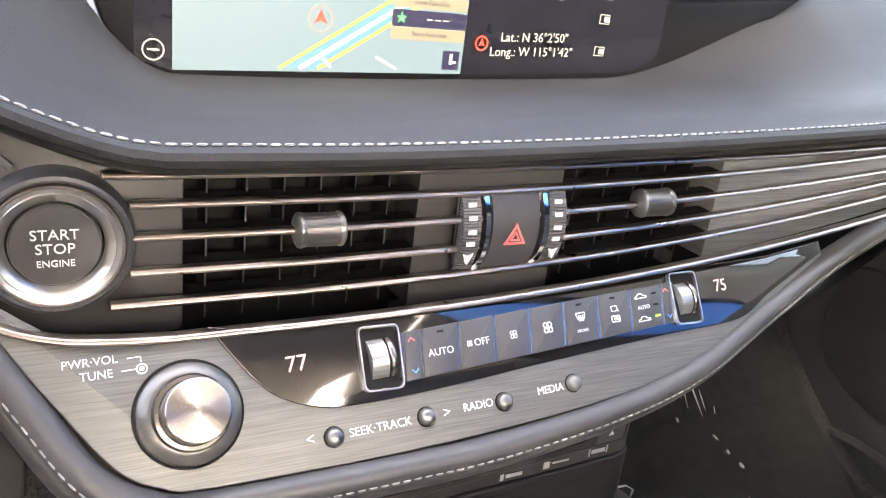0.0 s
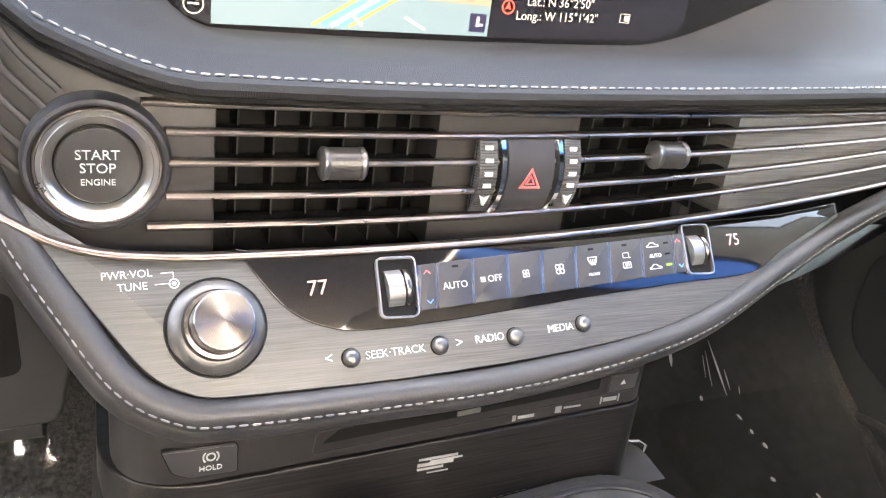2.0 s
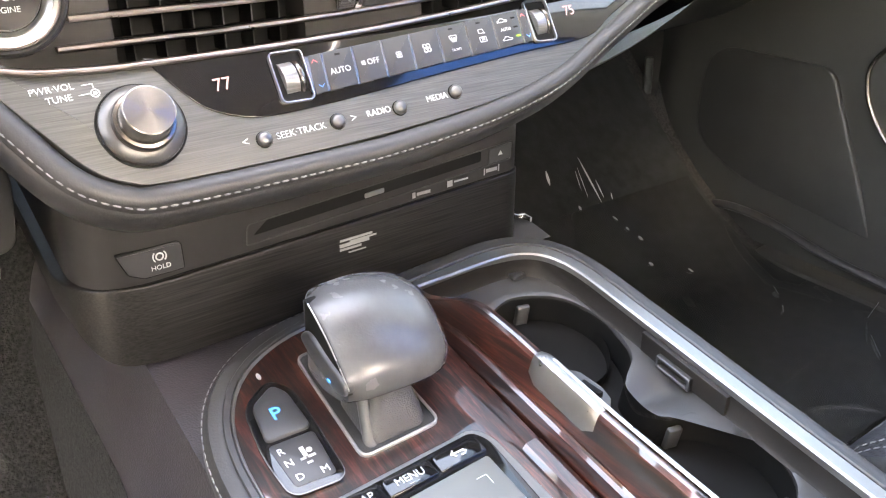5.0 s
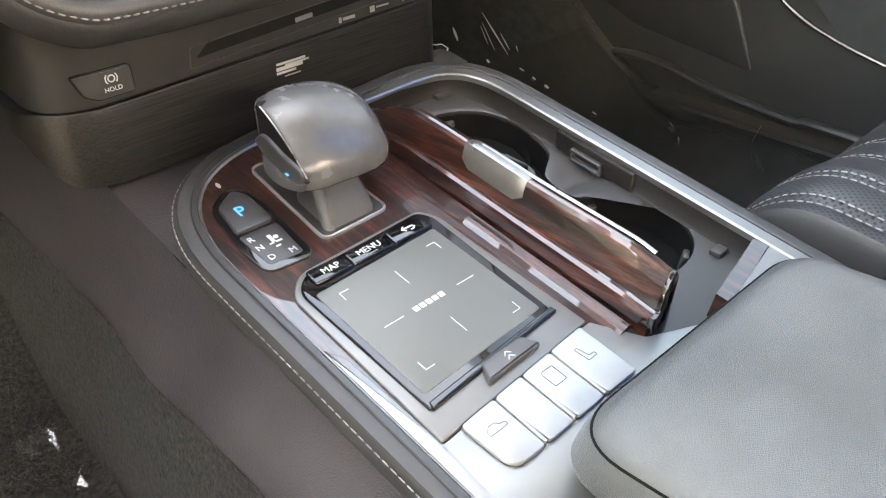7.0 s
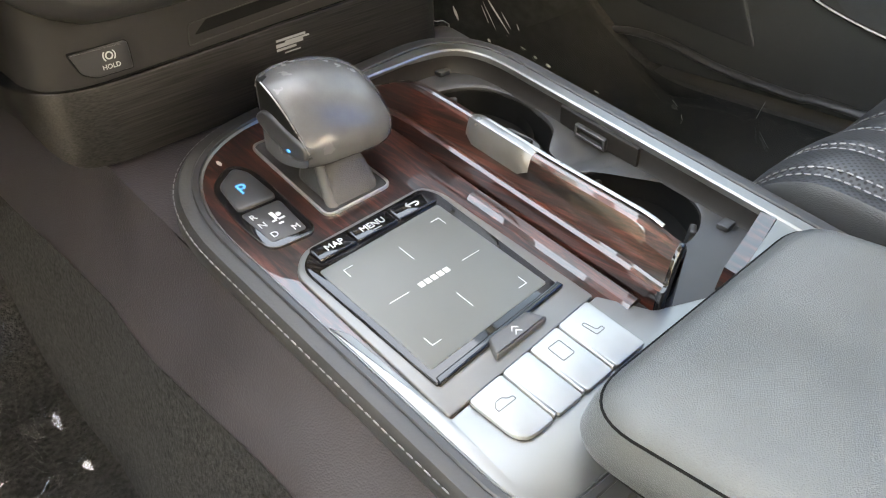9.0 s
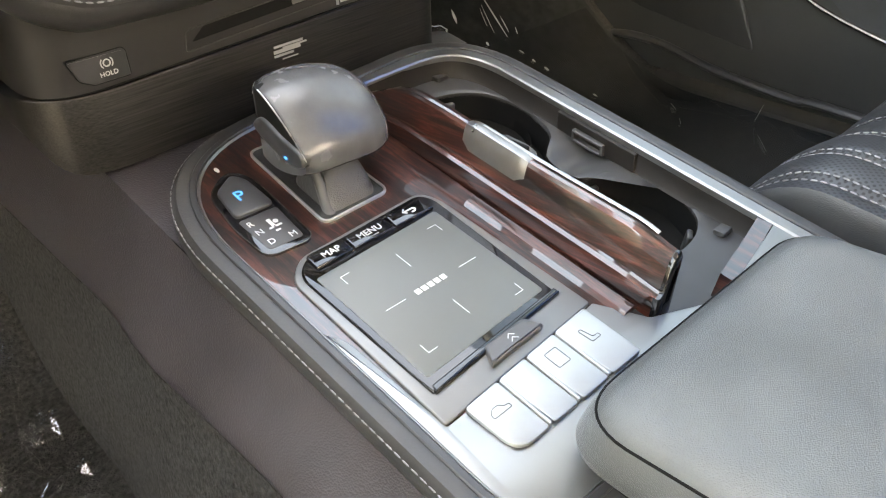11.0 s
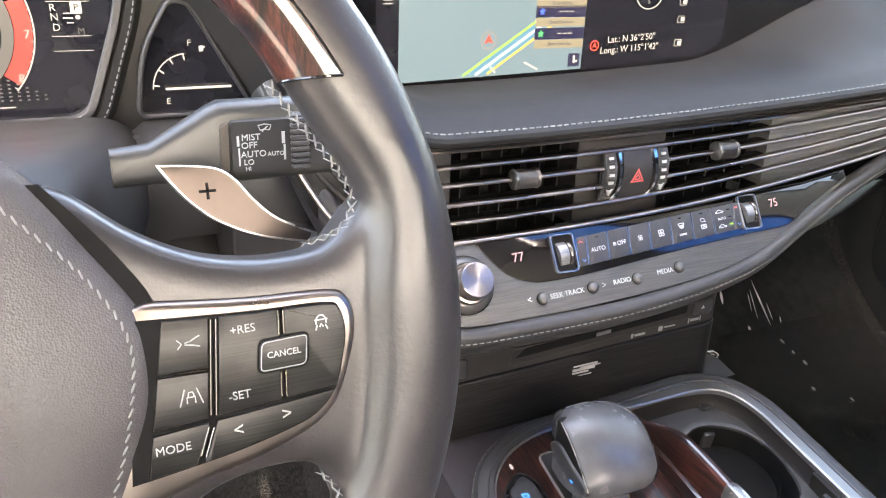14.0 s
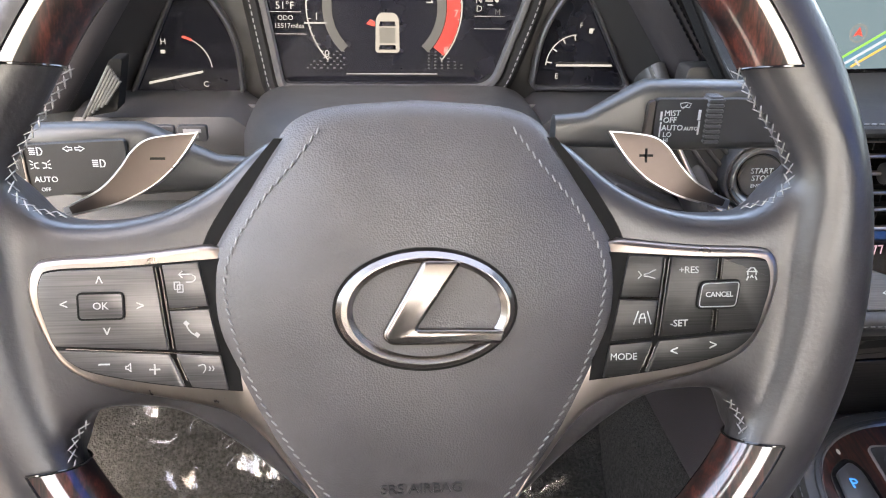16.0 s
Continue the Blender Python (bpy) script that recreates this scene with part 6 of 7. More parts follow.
for txt, x, y, sz in (("+RES", 0.1165, -0.0035, 0.0042), ("-SET", 0.1128, -0.0268, 0.0042), ("MODE", 0.0885, -0.0410, 0.0042), ("<", 0.1110, -0.0392, 0.0066), (">", 0.1285, -0.0370, 0.0066)):
    lettering(txt, sz, WT @ pose(x, y, 0), WHEEL_PRINT, wheel)
lettering("CANCEL", 0.0032, pose(0.1298, -0.0142, 0.0153), WHEEL_PRINT, wheel)
for pts in ([(0.0940, -0.0035), (0.0955, -0.0052), (0.0940, -0.0068)], [(0.0965, -0.0050), (0.0985, -0.0045), (0.1005, -0.0035), (0.1018, -0.0030)], [(0.0965, -0.0056), (0.0990, -0.0060), (0.1015, -0.0068)]):
    stroke(pts, 0.00045, WT, WHEEL_PRINT, wheel, "radar_mark")
for pts in ([(0.0925, -0.0268), (0.0945, -0.0210)], [(0.1003, -0.0268), (0.0985, -0.0210)], [(0.0950, -0.0262), (0.0950, -0.0240), (0.0978, -0.0240), (0.0978, -0.0262)], [(0.0954, -0.0238), (0.0958, -0.0222), (0.0971, -0.0222), (0.0975, -0.0238)]):
    stroke(pts, 0.00045, WT, WHEEL_PRINT, wheel, "lane_mark")
for pts in ([(0.1428, -0.0062), (0.1428, -0.0044), (0.1440, -0.0030), (0.1455, -0.0030), (0.1466, -0.0044), (0.1466, -0.0062)], [(0.1422, -0.0046), (0.1472, -0.0046)], [(0.1432, -0.0066), (0.1424, -0.0084)], [(0.1462, -0.0066), (0.1470, -0.0084)], [(0.1440, -0.0074), (0.1447, -0.0062), (0.1454, -0.0074)]):
    stroke(pts, 0.0005, WT, WHEEL_PRINT, wheel, "cruise_mark")
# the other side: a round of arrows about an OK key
LM = BRUSHED_KEY_SHEEN
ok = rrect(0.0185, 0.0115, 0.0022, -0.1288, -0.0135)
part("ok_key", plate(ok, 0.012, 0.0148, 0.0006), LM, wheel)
part("key_ring", ring_plate(ok, inset(ok, 0.0008), 0.012, 0.0150), DARK, wheel)
lettering("OK", 0.0042, pose(-0.1288, -0.0135, 0.0149), WHEEL_PRINT, wheel)
for x, y, r in ((-0.1288, -0.0028, 90), (-0.1275, -0.0240, 270), (-0.1435, -0.0122, 180), (-0.1135, -0.0140, 0)):
    lettering(">", 0.0060, WT @ pose(x, y, 0, 0, 0, r), WHEEL_PRINT, wheel)
bars([(-0.1290, -0.0378, 0.0044, 0.0006), (-0.1090, -0.0405, 0.0044, 0.0006), (-0.1090, -0.0405, 0.0006, 0.0044)], WT, WHEEL_PRINT, wheel, "volume_sign")
stroke([(-0.1205, -0.0400), (-0.1196, -0.0400), (-0.1186, -0.0412), (-0.1186, -0.0376), (-0.1196, -0.0388), (-0.1205, -0.0388)], 0.0004, WT, WHEEL_PRINT, wheel, "speaker_mark", closed=True)
stroke([(-0.0975, -0.0012), (-0.0925, -0.0012), (-0.0912, -0.0022), (-0.0912, -0.0034), (-0.0925, -0.0044), (-0.0950, -0.0044)], 0.0005, WT, WHEEL_PRINT, wheel, "back_mark")
stroke([(-0.0962, 0.0002), (-0.0977, -0.0012), (-0.0962, -0.0026)], 0.0005, WT, WHEEL_PRINT, wheel, "back_mark")
for d in (0, 0.0012):
    o = rrect(0.0026, 0.0034, 0.0004, -0.0985 + d, -0.0058 - d)
    part("page_mark", ring_plate(o, inset(o, 0.0004), 0, 0.0003, m=WT), WHEEL_PRINT, wheel)
stroke(cr([(-0.0958, -0.0210), (-0.0950, -0.0236), (-0.0932, -0.0258), (-0.0908, -0.0268)], 4), 0.0005, WT, WHEEL_PRINT, wheel, "phone_mark")
stroke([(-0.0962, -0.0208), (-0.0948, -0.0222)], 0.0016, WT, WHEEL_PRINT, wheel, "phone_mark")
stroke([(-0.0922, -0.0258), (-0.0906, -0.0270)], 0.0016, WT, WHEEL_PRINT, wheel, "phone_mark")
stroke(cr([(-0.0915, -0.0395), (-0.0892, -0.0390), (-0.0886, -0.0408), (-0.0896, -0.0426)], 4), 0.00045, WT, WHEEL_PRINT, wheel, "voice_mark")
for d in (0, 0.0014):
    stroke([(-0.0872 + d, -0.0398), (-0.0866 + d, -0.0408), (-0.0872 + d, -0.0418)], 0.0005, WT, WHEEL_PRINT, wheel, "voice_mark")

# cross stitching inside the grips
for s in (1, -1):
    cs = cr([(0.1374, 0.0822), (0.1456, 0.0689), (0.1570, 0.0530), (0.1632, 0.0405), (0.1628, 0.0320), (0.1554, 0.0255), (0.1400, 0.0225)], 5)
    cl = cr([(0.1395, -0.0640), (0.1455, -0.0720), (0.1470, -0.0800), (0.1445, -0.0880)], 5)
    for path in (cs, cl):
        p3 = [Vector((s * p[0], p[1], 0.0065)) for p in path]
        for k in (1, -1):
            part("cross_stitching", stitches([p + Vector((0, 0, 0.001 * k)) for p in p3], (-s, 0.1, 0.6), 0.0046, 0.0002, 0.00046, 0.0005, skew=0.9 * k), THREAD, wheel, "pale cross stitching")["kind"] = "stuff"

# shift paddles
PAD_UP = cr([(0.0995, 0.0575), (0.1110, 0.0566), (0.1235, 0.0545), (0.1310, 0.0490), (0.1376, 0.0401), (0.1470, 0.0308), (0.1635, 0.0222)], 5)
PAD_LOW = cr([(0.0997, 0.0568), (0.1030, 0.0510), (0.1080, 0.0440), (0.1140, 0.0375), (0.1220, 0.0312), (0.1380, 0.0235), (0.1620, 0.0175)], 5)
for s in (1, -1):
    mm = Matrix.Translation((0.0015 * (s < 0) * -1, 0, -0.050))
    rings, face_u, face_l = [], [], []
    for p, q in zip(PAD_UP, PAD_LOW):
        rings.append([mm @ Vector((s * x, y, z)) for x, y, z in ((p.x, p.y, -0.003), (p.x, p.y, -0.0008), (p.x + (q.x - p.x) * 0.03, p.y + (q.y - p.y) * 0.03, 0), (q.x + (p.x - q.x) * 0.03, q.y + (p.y - q.y) * 0.03, 0), (q.x, q.y, -0.0008), (q.x, q.y, -0.003))])
    pd = part("shift_paddle", loft(rings), SILVER_DIM, wheel, "satin metal shift paddle")
    k = len(PAD_UP) - 1
    rows = []
    for p, q in list(zip(PAD_UP, PAD_LOW))[1:-1]:
        d = (q - p)
        w = 0.0011 / max(0.0025, d.length)
        a, b = p + d * w, q - d * w
        rows.append([mm @ Vector((s * a.x, a.y, 0.0003)), mm @ Vector((s * (a.x + b.x) / 2, (a.y + b.y) / 2, 0.0005)), mm @ Vector((s * b.x, b.y, 0.0003))])
    part("paddle_face", loft(rows, closed=False), TAN, pd, "brown-tinted brushed face")
    part("engraved_sign", box(s * 0.1185 - 0.0035, s * 0.1185 + 0.0035, 0.0445, 0.0457, 0.0004, 0.0007, m=mm), DARK, pd)
    if s > 0:
        part("engraved_sign", box(0.1179, 0.1191, 0.0416, 0.0486, 0.0004, 0.0007, m=mm), DARK, pd)

# ---- stalks and steering column ----
def stalk(s, x_root, x_body, x_end, zc, name, label):
    st = thing(name, label, "control stalk")
    rows = []
    for x, h, d, dz in ((x_root, 0.009, 0.009, -0.010), (x_root + s * 0.018, 0.0095, 0.010, -0.009), (x_body - s * 0.006, 0.0180, 0.013, -0.001), (x_body, 0.0195, 0.0135, 0), (x_body + s * 0.03, 0.0195, 0.0135, 0), (x_end - s * 0.004, 0.0185, 0.013, 0), (x_end, 0.015, 0.010, 0)):
        rows.append([Vector((x, 0.222 + p.x, zc + dz + p.y)) for p in rounded([(-d, -h), (d, -h), (d * 0.6, h), (-d * 0.6, h)], 0.006, 4)])
    part("body", loft(rows), STALK, st)
    return st


wiper = stalk(1, -0.160, -0.108, -0.012, 0.6615, "wiper_stalk", "dark wiper stalk with white markings")
part("face", plate(rounded([(-0.1050, 0.6485), (-0.0240, 0.6485), (-0.0240, 0.6735), (-0.1050, 0.6735)], 0.002, 3), -0.004, 0.0004, m=axes((0, 0.2075, 0.0), (1, 0, 0), (0, 0.0, 1))), BUTTON, wiper, "flat dark marked face")
W3 = axes((0, 0.2070, 0), (1, 0, 0), (0, 0, 1))
for txt, x, z, sz in (("MIST", -0.0955, 0.6655, 0.0045), ("OFF", -0.0965, 0.6615, 0.0045), ("AUTO", -0.0945, 0.6570, 0.0045), ("LO", -0.0970, 0.6530, 0.0040), ("HI", -0.0975, 0.6497, 0.0030), ("AUTO", -0.0835, 0.6565, 0.0030)):
    lettering(txt, sz, W3 @ pose(x, z, 0.0003), WHITE, wiper)
bars([(-0.1018, 0.6640, 0.0012, 0.0050), (-0.1015, 0.6560, 0.0008, 0.0090), (-0.0795, 0.6645, 0.0016, 0.0060), (-0.0790, 0.6570, 0.0010, 0.0080)], W3, WHITE, wiper)
stroke([(-0.0917, 0.6712), (-0.0885, 0.6718), (-0.0853, 0.6712), (-0.0862, 0.6688), (-0.0885, 0.6692), (-0.0908, 0.6688)], 0.0005, W3, WHITE, wiper, "wiper_mark", closed=True)
stroke([(-0.0900, 0.6682), (-0.0872, 0.6706)], 0.0006, W3, WHITE, wiper, "wiper_mark")
ring_sw = part("ring_switch", box(-0.0756, -0.0672, 0.2052, 0.2300, 0.6480, 0.6755, 0.001), PLASTIC, wiper, "ribbed rotary ring")
for k in range(9):
    z = 0.6485 + 0.0030 * k
    part("rib", box(-0.0760, -0.0668, 0.2040, 0.2290, z, z + 0.0018, 0.0004, 1), PLASTIC_GREY, ring_sw)
part("end_cap", plate(rounded([(-0.1105, 0.6500), (-0.1065, 0.6490), (-0.1060, 0.6730), (-0.1095, 0.6715)], 0.001, 3), -0.003, 0.0003, m=W3), CHROME, wiper, "bright end of the marked face")
light = stalk(-1, -0.335, -0.392, -0.480, 0.637, "light_stalk", "dark light stalk with white markings")
part("face", plate(rounded([(-0.4580, 0.6170), (-0.3990, 0.6250), (-0.3990, 0.6510), (-0.4580, 0.6480)], 0.002, 3), -0.004, 0.0004, m=axes((0, 0.2075, 0.0), (1, 0, 0), (0, 0.0, 1))), PLASTIC, light, "flat dark marked face")
lettering("AUTO", 0.0045, W3 @ pose(-0.4430, 0.6290, 0.0003), WHITE, light)
lettering("OFF", 0.0030, W3 @ pose(-0.4440, 0.6232, 0.0003), WHITE, light)
W4 = W3 @ Matrix.Translation((0, 0, 0.0003))
for dx, dz in ((-0.4450, 0.6452), (-0.4130, 0.6382)):
    stroke([(dx, dz + 0.0022), (dx + 0.0018, dz + 0.0018), (dx + 0.0026, dz), (dx + 0.0018, dz - 0.0018), (dx, dz - 0.0022)], 0.0006, W4, WHITE, light, "lamp_mark", closed=True)
    for k in (-0.0016, -0.0005, 0.0006, 0.0017):
        stroke([(dx - 0.0042, dz + k), (dx - 0.0012, dz + k)], 0.0006, W4, WHITE, light, "lamp_mark")
for q in (1, -1):
    x = -0.4258 + 0.0008 * q
    stroke([(x, 0.6473), (x + 0.0022 * q, 0.6473), (x + 0.0022 * q, 0.6482), (x + 0.0048 * q, 0.6466), (x + 0.0022 * q, 0.6450), (x + 0.0022 * q, 0.6459), (x, 0.6459)], 0.0005, W4, WHITE, light, "turn_mark", closed=True)
    x = -0.4445 + 0.0010 * q
    stroke([(x, 0.6388), (x + 0.0020 * q, 0.6384), (x + 0.0020 * q, 0.6360), (x, 0.6356)], 0.0006, W4, WHITE, light, "side_lamp_mark")
    for k in (-0.0010, 0.0006, 0.0020):
        stroke([(x + 0.0028 * q, 0.6370 + k), (x + 0.0044 * q, 0.6370 + 1.6 * k)], 0.0005, W4, WHITE, light, "side_lamp_mark")
bars([(-0.4540, 0.6290, 0.0040, 0.0006)], W4, WHITE, light)
part("band", box(-0.4535, -0.4520, 0.206, 0.232, 0.618, 0.6495, 0.0003), CHROME, light)
column = thing("column_shroud", "smooth black steering column shroud", "column cover")
rows = []
for y, w, h, zc in ((0.12, 0.045, 0.045, 0.615), (0.20, 0.075, 0.050, 0.612), (0.27, 0.095, 0.045, 0.605), (0.34, 0.110, 0.040, 0.598), (0.42, 0.115, 0.04, 0.59)):
    rows.append([Vector((-0.247 + p.x, y, zc + p.y)) for p in rrect(2 * w, 2 * h, 0.035, n=6)])
part("upper_shroud", loft(rows), SATIN, column)
part("lower_shroud", loft([[Vector((-0.247 + p.x * 0.97, r[0].y + 0.002, r[0].z - 0.004 + p.y)) for p in rrect(0.10 + 0.03 * k, 0.045, 0.015, n=5)] for k, r in enumerate(rows)]), PLASTIC, column, "lower half of the shroud")

# ---- instrument cluster ----
CLUSTER_POSE = Matrix.Translation((0.01035, 0.0087, -0.0306)) @ Matrix.Scale(1.039, 4)
cluster = thing("instrument_cluster", "digital instrument cluster with two side gauges", "instrument cluster", CLUSTER_POSE)
CL = axes((0, 0.412, 0), (1, 0, 0), (0, 0, 1))
face = rounded([(-0.50, 0.575), (-0.035, 0.575), (-0.035, 0.66), (-0.085, 0.80), (-0.41, 0.80), (-0.47, 0.66)], 0.01, 4)
part("binnacle", plate(face, -0.03, -0.004, 0.002, m=CL), SATIN, cluster, "dark grey binnacle face")
main = rounded([(-0.3335, 0.632), (-0.1690, 0.632), (-0.1430, 0.705), (-0.130, 0.80), (-0.358, 0.80), (-0.3450, 0.705)], [0.006, 0.014, 0.02, 0.002, 0.002, 0.02], 8)
part("padded_surround", ring_plate(inset(main, -0.016), inset(main, -0.002), -0.004, 0.008, m=CL, edge=0.004), VINYL, cluster, "soft stitched surround")
part("bezel", ring_plate(inset(main, -0.0035), inset(main, 0.0015), -0.002, 0.010, m=CL, edge=0.0008), PLASTIC_GREY, cluster, "thin dark grey bezel")
part("display", plate(main, -0.004, 0.0004, m=CL), SCREENDARK, cluster, "dark digital display")
st = [CL @ Vector((p.x, p.y, 0.0085)) for p in inset(main, -0.0105)]
part("surround_stitching", stitches(st + st[:1], (0, -1, 0), 0.0036, 0.0014, 0.0005, 0.0), THREAD, cluster, "pale stitched line")["kind"] = "stuff"
C2 = CL @ Matrix.Translation((0, 0, 0.0006))


def arc_plate(cx, cz, r0, r1, a0, a1, n=24):
    o = [Vector((cx + r1 * math.cos(radians(a0 + (a1 - a0) * i / n)), cz + r1 * math.sin(radians(a0 + (a1 - a0) * i / n)))) for i in range(n + 1)]
    i2 = [Vector((cx + r0 * math.cos(radians(a0 + (a1 - a0) * i / n)), cz + r0 * math.sin(radians(a0 + (a1 - a0) * i / n)))) for i in range(n, -1, -1)]
    return o + i2


DIM = glowing("dim grey lit ring", (0.34, 0.35, 0.36), 0.28)
ox, oz = -0.2535, 0.692
part("dial_ring", plate(arc_plate(ox, oz, 0.0405, 0.0475, -45, 225, 60), 0, 0.0002, m=C2), DIM, cluster, "grey dial ring")
part("dial_scale", plate(arc_plate(ox, oz, 0.0590, 0.0600, 120, 222, 40), 0, 0.0002, m=C2), LIT, cluster)
part("dial_scale", plate(arc_plate(ox, oz, 0.0590, 0.0600, -42, 60, 40), 0, 0.0002, m=C2), LIT, cluster)
part("red_band", plate(arc_plate(ox, oz, 0.0480, 0.0585, -38, 20, 30), 0, 0.0002, m=C2), glowing("red dial band", (0.75, 0.06, 0.05), 0.7), cluster, "red rev band")
bm = bmesh.new()
for k in range(41):
    a = 221 - 6.55 * k
    if 62 < a < 118:
        continue
    mm = C2 @ Matrix.Translation((ox, oz, 0.0002)) @ Matrix.Rotation(radians(a), 4, "Z")
    box(0.0570 if k % 5 == 0 else 0.0580, 0.0590, -0.0003, 0.0003, 0, 0.0002, bm=bm, m=mm)
part("dial_ticks", bm, LIT, cluster)["kind"] = "stuff"
for txt, x, z in (("0", -0.2985, 0.6570), ("1", -0.3055, 0.6850), ("2", -0.2990, 0.7115), ("6", -0.2065, 0.7145), ("7", -0.1985, 0.6880), ("8", -0.2055, 0.6600)):
    lettering(txt, 0.0080, C2 @ pose(x, z, 0.0003), LIT, cluster, depth=0.00005)
part("rev_needle", box(-0.3150, -0.2975, -0.0006, 0.0006, 0, 0.0004, m=C2 @ Matrix.Translation((0, 0.6805, 0.0004)) @ pose(0, 0, 0, 0, 0, 0)), LIT, cluster)
lettering("0", 0.0200, C2 @ pose(-0.2530, 0.7150, 0.0002), LIT, cluster, depth=0.00005)
lettering("MPH", 0.0070, C2 @ pose(-0.2310, 0.7100, 0.0002), LIT, cluster, depth=0.00005)
bars([(-0.2520, 0.7030, 0.0720, 0.0006), (-0.2480, 0.6415, 0.0720, 0.0008), (-0.1720, 0.7085, 0.0260, 0.0004), (-0.1720, 0.6865, 0.0240, 0.0004), (-0.1720, 0.6770, 0.0240, 0.0004), (-0.3320, 0.7035, 0.0240, 0.0004), (-0.3290, 0.6885, 0.0240, 0.0004), (-0.3270, 0.6720, 0.0260, 0.0004)], C2, LIT, cluster)
for txt, x, z, sz in (("Outside", -0.3310, 0.6985, 0.0050), ("51\u00b0F", -0.3290, 0.6930, 0.0076), ("ODO", -0.3290, 0.6840, 0.0050), ("15517miles", -0.3265, 0.6780, 0.0050), ("R", -0.1815, 0.7045, 0.0066), ("N", -0.1810, 0.6985, 0.0066), ("D", -0.1805, 0.6920, 0.0066), ("M", -0.1660, 0.6895, 0.0060)):
    lettering(txt, sz, C2 @ pose(x, z, 0.0002), LIT if txt != "M" else DIM, cluster, depth=0.00005)
part("park_box", plate(rrect(0.0070, 0.0078, 0.0008, -0.1675, 0.7046), 0, 0.0002, m=C2), LIT, cluster)
lettering("P", 0.0060, C2 @ pose(-0.1675, 0.7046, 0.0003), SCREENDARK, cluster, depth=0.00005)
part("shift_dot", plate(circle(0.0015, 14, -0.1670, 0.6985), 0, 0.0002, m=C2), LIT, cluster)
bars([(-0.1730, 0.7010, 0.0050, 0.0008), (-0.1730, 0.6980, 0.0060, 0.0008), (-0.1720, 0.6950, 0.0040, 0.0008), (-0.2205, 0.6995, 0.0060, 0.0010), (-0.2190, 0.6965, 0.0050, 0.0010), (-0.2175, 0.6980, 0.0010, 0.0030)], C2, LIT, cluster)
carx = -0.2515
part("car_picture", plate(rounded([(carx - 0.0095, 0.6580), (carx + 0.0095, 0.6580), (carx + 0.0090, 0.6840), (carx + 0.0060, 0.6885), (carx - 0.0060, 0.6885), (carx - 0.0090, 0.6840)], 0.003, 4), 0, 0.0002, m=C2), glowing("silver car picture", (0.50, 0.49, 0.47), 0.7), cluster, "silver car seen from above")
for pts in ([(-0.0065, 0.6785), (0.0065, 0.6785), (0.0055, 0.6820), (-0.0055, 0.6820)], [(-0.0060, 0.6640), (0.0060, 0.6640), (0.0070, 0.6605), (-0.0070, 0.6605)]):
    part("car_window", plate([Vector((carx + p[0], p[1])) for p in pts], 0.0002, 0.0004, m=C2), SCREENDARK, cluster)
part("car_roof", plate(rounded([(carx - 0.0062, 0.6655), (carx + 0.0062, 0.6655), (carx + 0.0062, 0.6775), (carx - 0.0062, 0.6775)], 0.001, 3), 0.0002, 0.0004, m=C2), glowing("grey car roof", (0.28, 0.28, 0.27), 0.6), cluster)
part("door_warning", plate([Vector((carx - 0.0165, 0.6800)), Vector((carx - 0.0100, 0.6780)), Vector((carx - 0.0095, 0.6815)), Vector((carx - 0.0130, 0.6835))], 0, 0.0003, m=C2), REDL, cluster, "red open-door mark")
for s in (-1, 1):
    bm = bmesh.new()
    for i in range(6):
        for j in range(7 - i):
            x, z = (-0.2880 - 0.0052 * i + 0.0026 * (j % 2) if s < 0 else -0.2190 + 0.0052 * i), 0.6460 + 0.0026 * j
            box(x - 0.0008, x + 0.0008, z - 0.0004, z + 0.0004, 0, 0.0002, bm=bm, m=C2)
    part("dot_pattern", bm, DIM, cluster)["kind"] = "stuff"
# side gauges
for s, cx in ((-1, -0.4060), (1, -0.0920)):
    if s < 0:
        o = rounded([(-0.4480, 0.6240), (-0.3660, 0.6270), (-0.3680, 0.6700), (-0.3900, 0.7050), (-0.4065, 0.7050)], [0.006, 0.004, 0.03, 0.02, 0.01], 8)
    else:
        o = rounded([(-0.1340, 0.6330), (-0.0580, 0.6320), (-0.0985, 0.7060), (-0.1090, 0.7080), (-0.1290, 0.6750)], [0.004, 0.006, 0.01, 0.02, 0.03], 8)
    part("gauge_hood", ring_plate(inset(o, -0.0035), o, -0.004, 0.008, m=CL, edge=0.0012), BUTTON, cluster)
    part("gauge_face", plate(o, -0.004, 0.0002, m=CL), SCREENDARK, cluster, "dark gauge face")
G = C2
part("gauge_scale", plate(arc_plate(-0.1000, 0.6480, 0.0245, 0.0253, 95, 178, 20), 0, 0.0002, m=G), LIT, cluster)
part("gauge_scale", plate(arc_plate(-0.4130, 0.6440, 0.0255, 0.0263, 5, 75, 20), 0, 0.0002, m=G), LIT, cluster)
bm = bmesh.new()
for a in (97, 120, 145, 172):
    mm = G @ Matrix.Translation((-0.1000, 0.6480, 0.0002)) @ Matrix.Rotation(radians(a), 4, "Z")
    box(0.0205, 0.0250, -0.0005, 0.0005, 0, 0.0002, bm=bm, m=mm)
part("gauge_ticks", bm, LIT, cluster)["kind"] = "stuff"
part("fuel_needle", box(-0.1170, -0.0720, -0.0007, 0.0007, 0.003, 0.0045, m=G @ Matrix.Translation((0, 0.6495, 0))), LIT, cluster, "white needle")
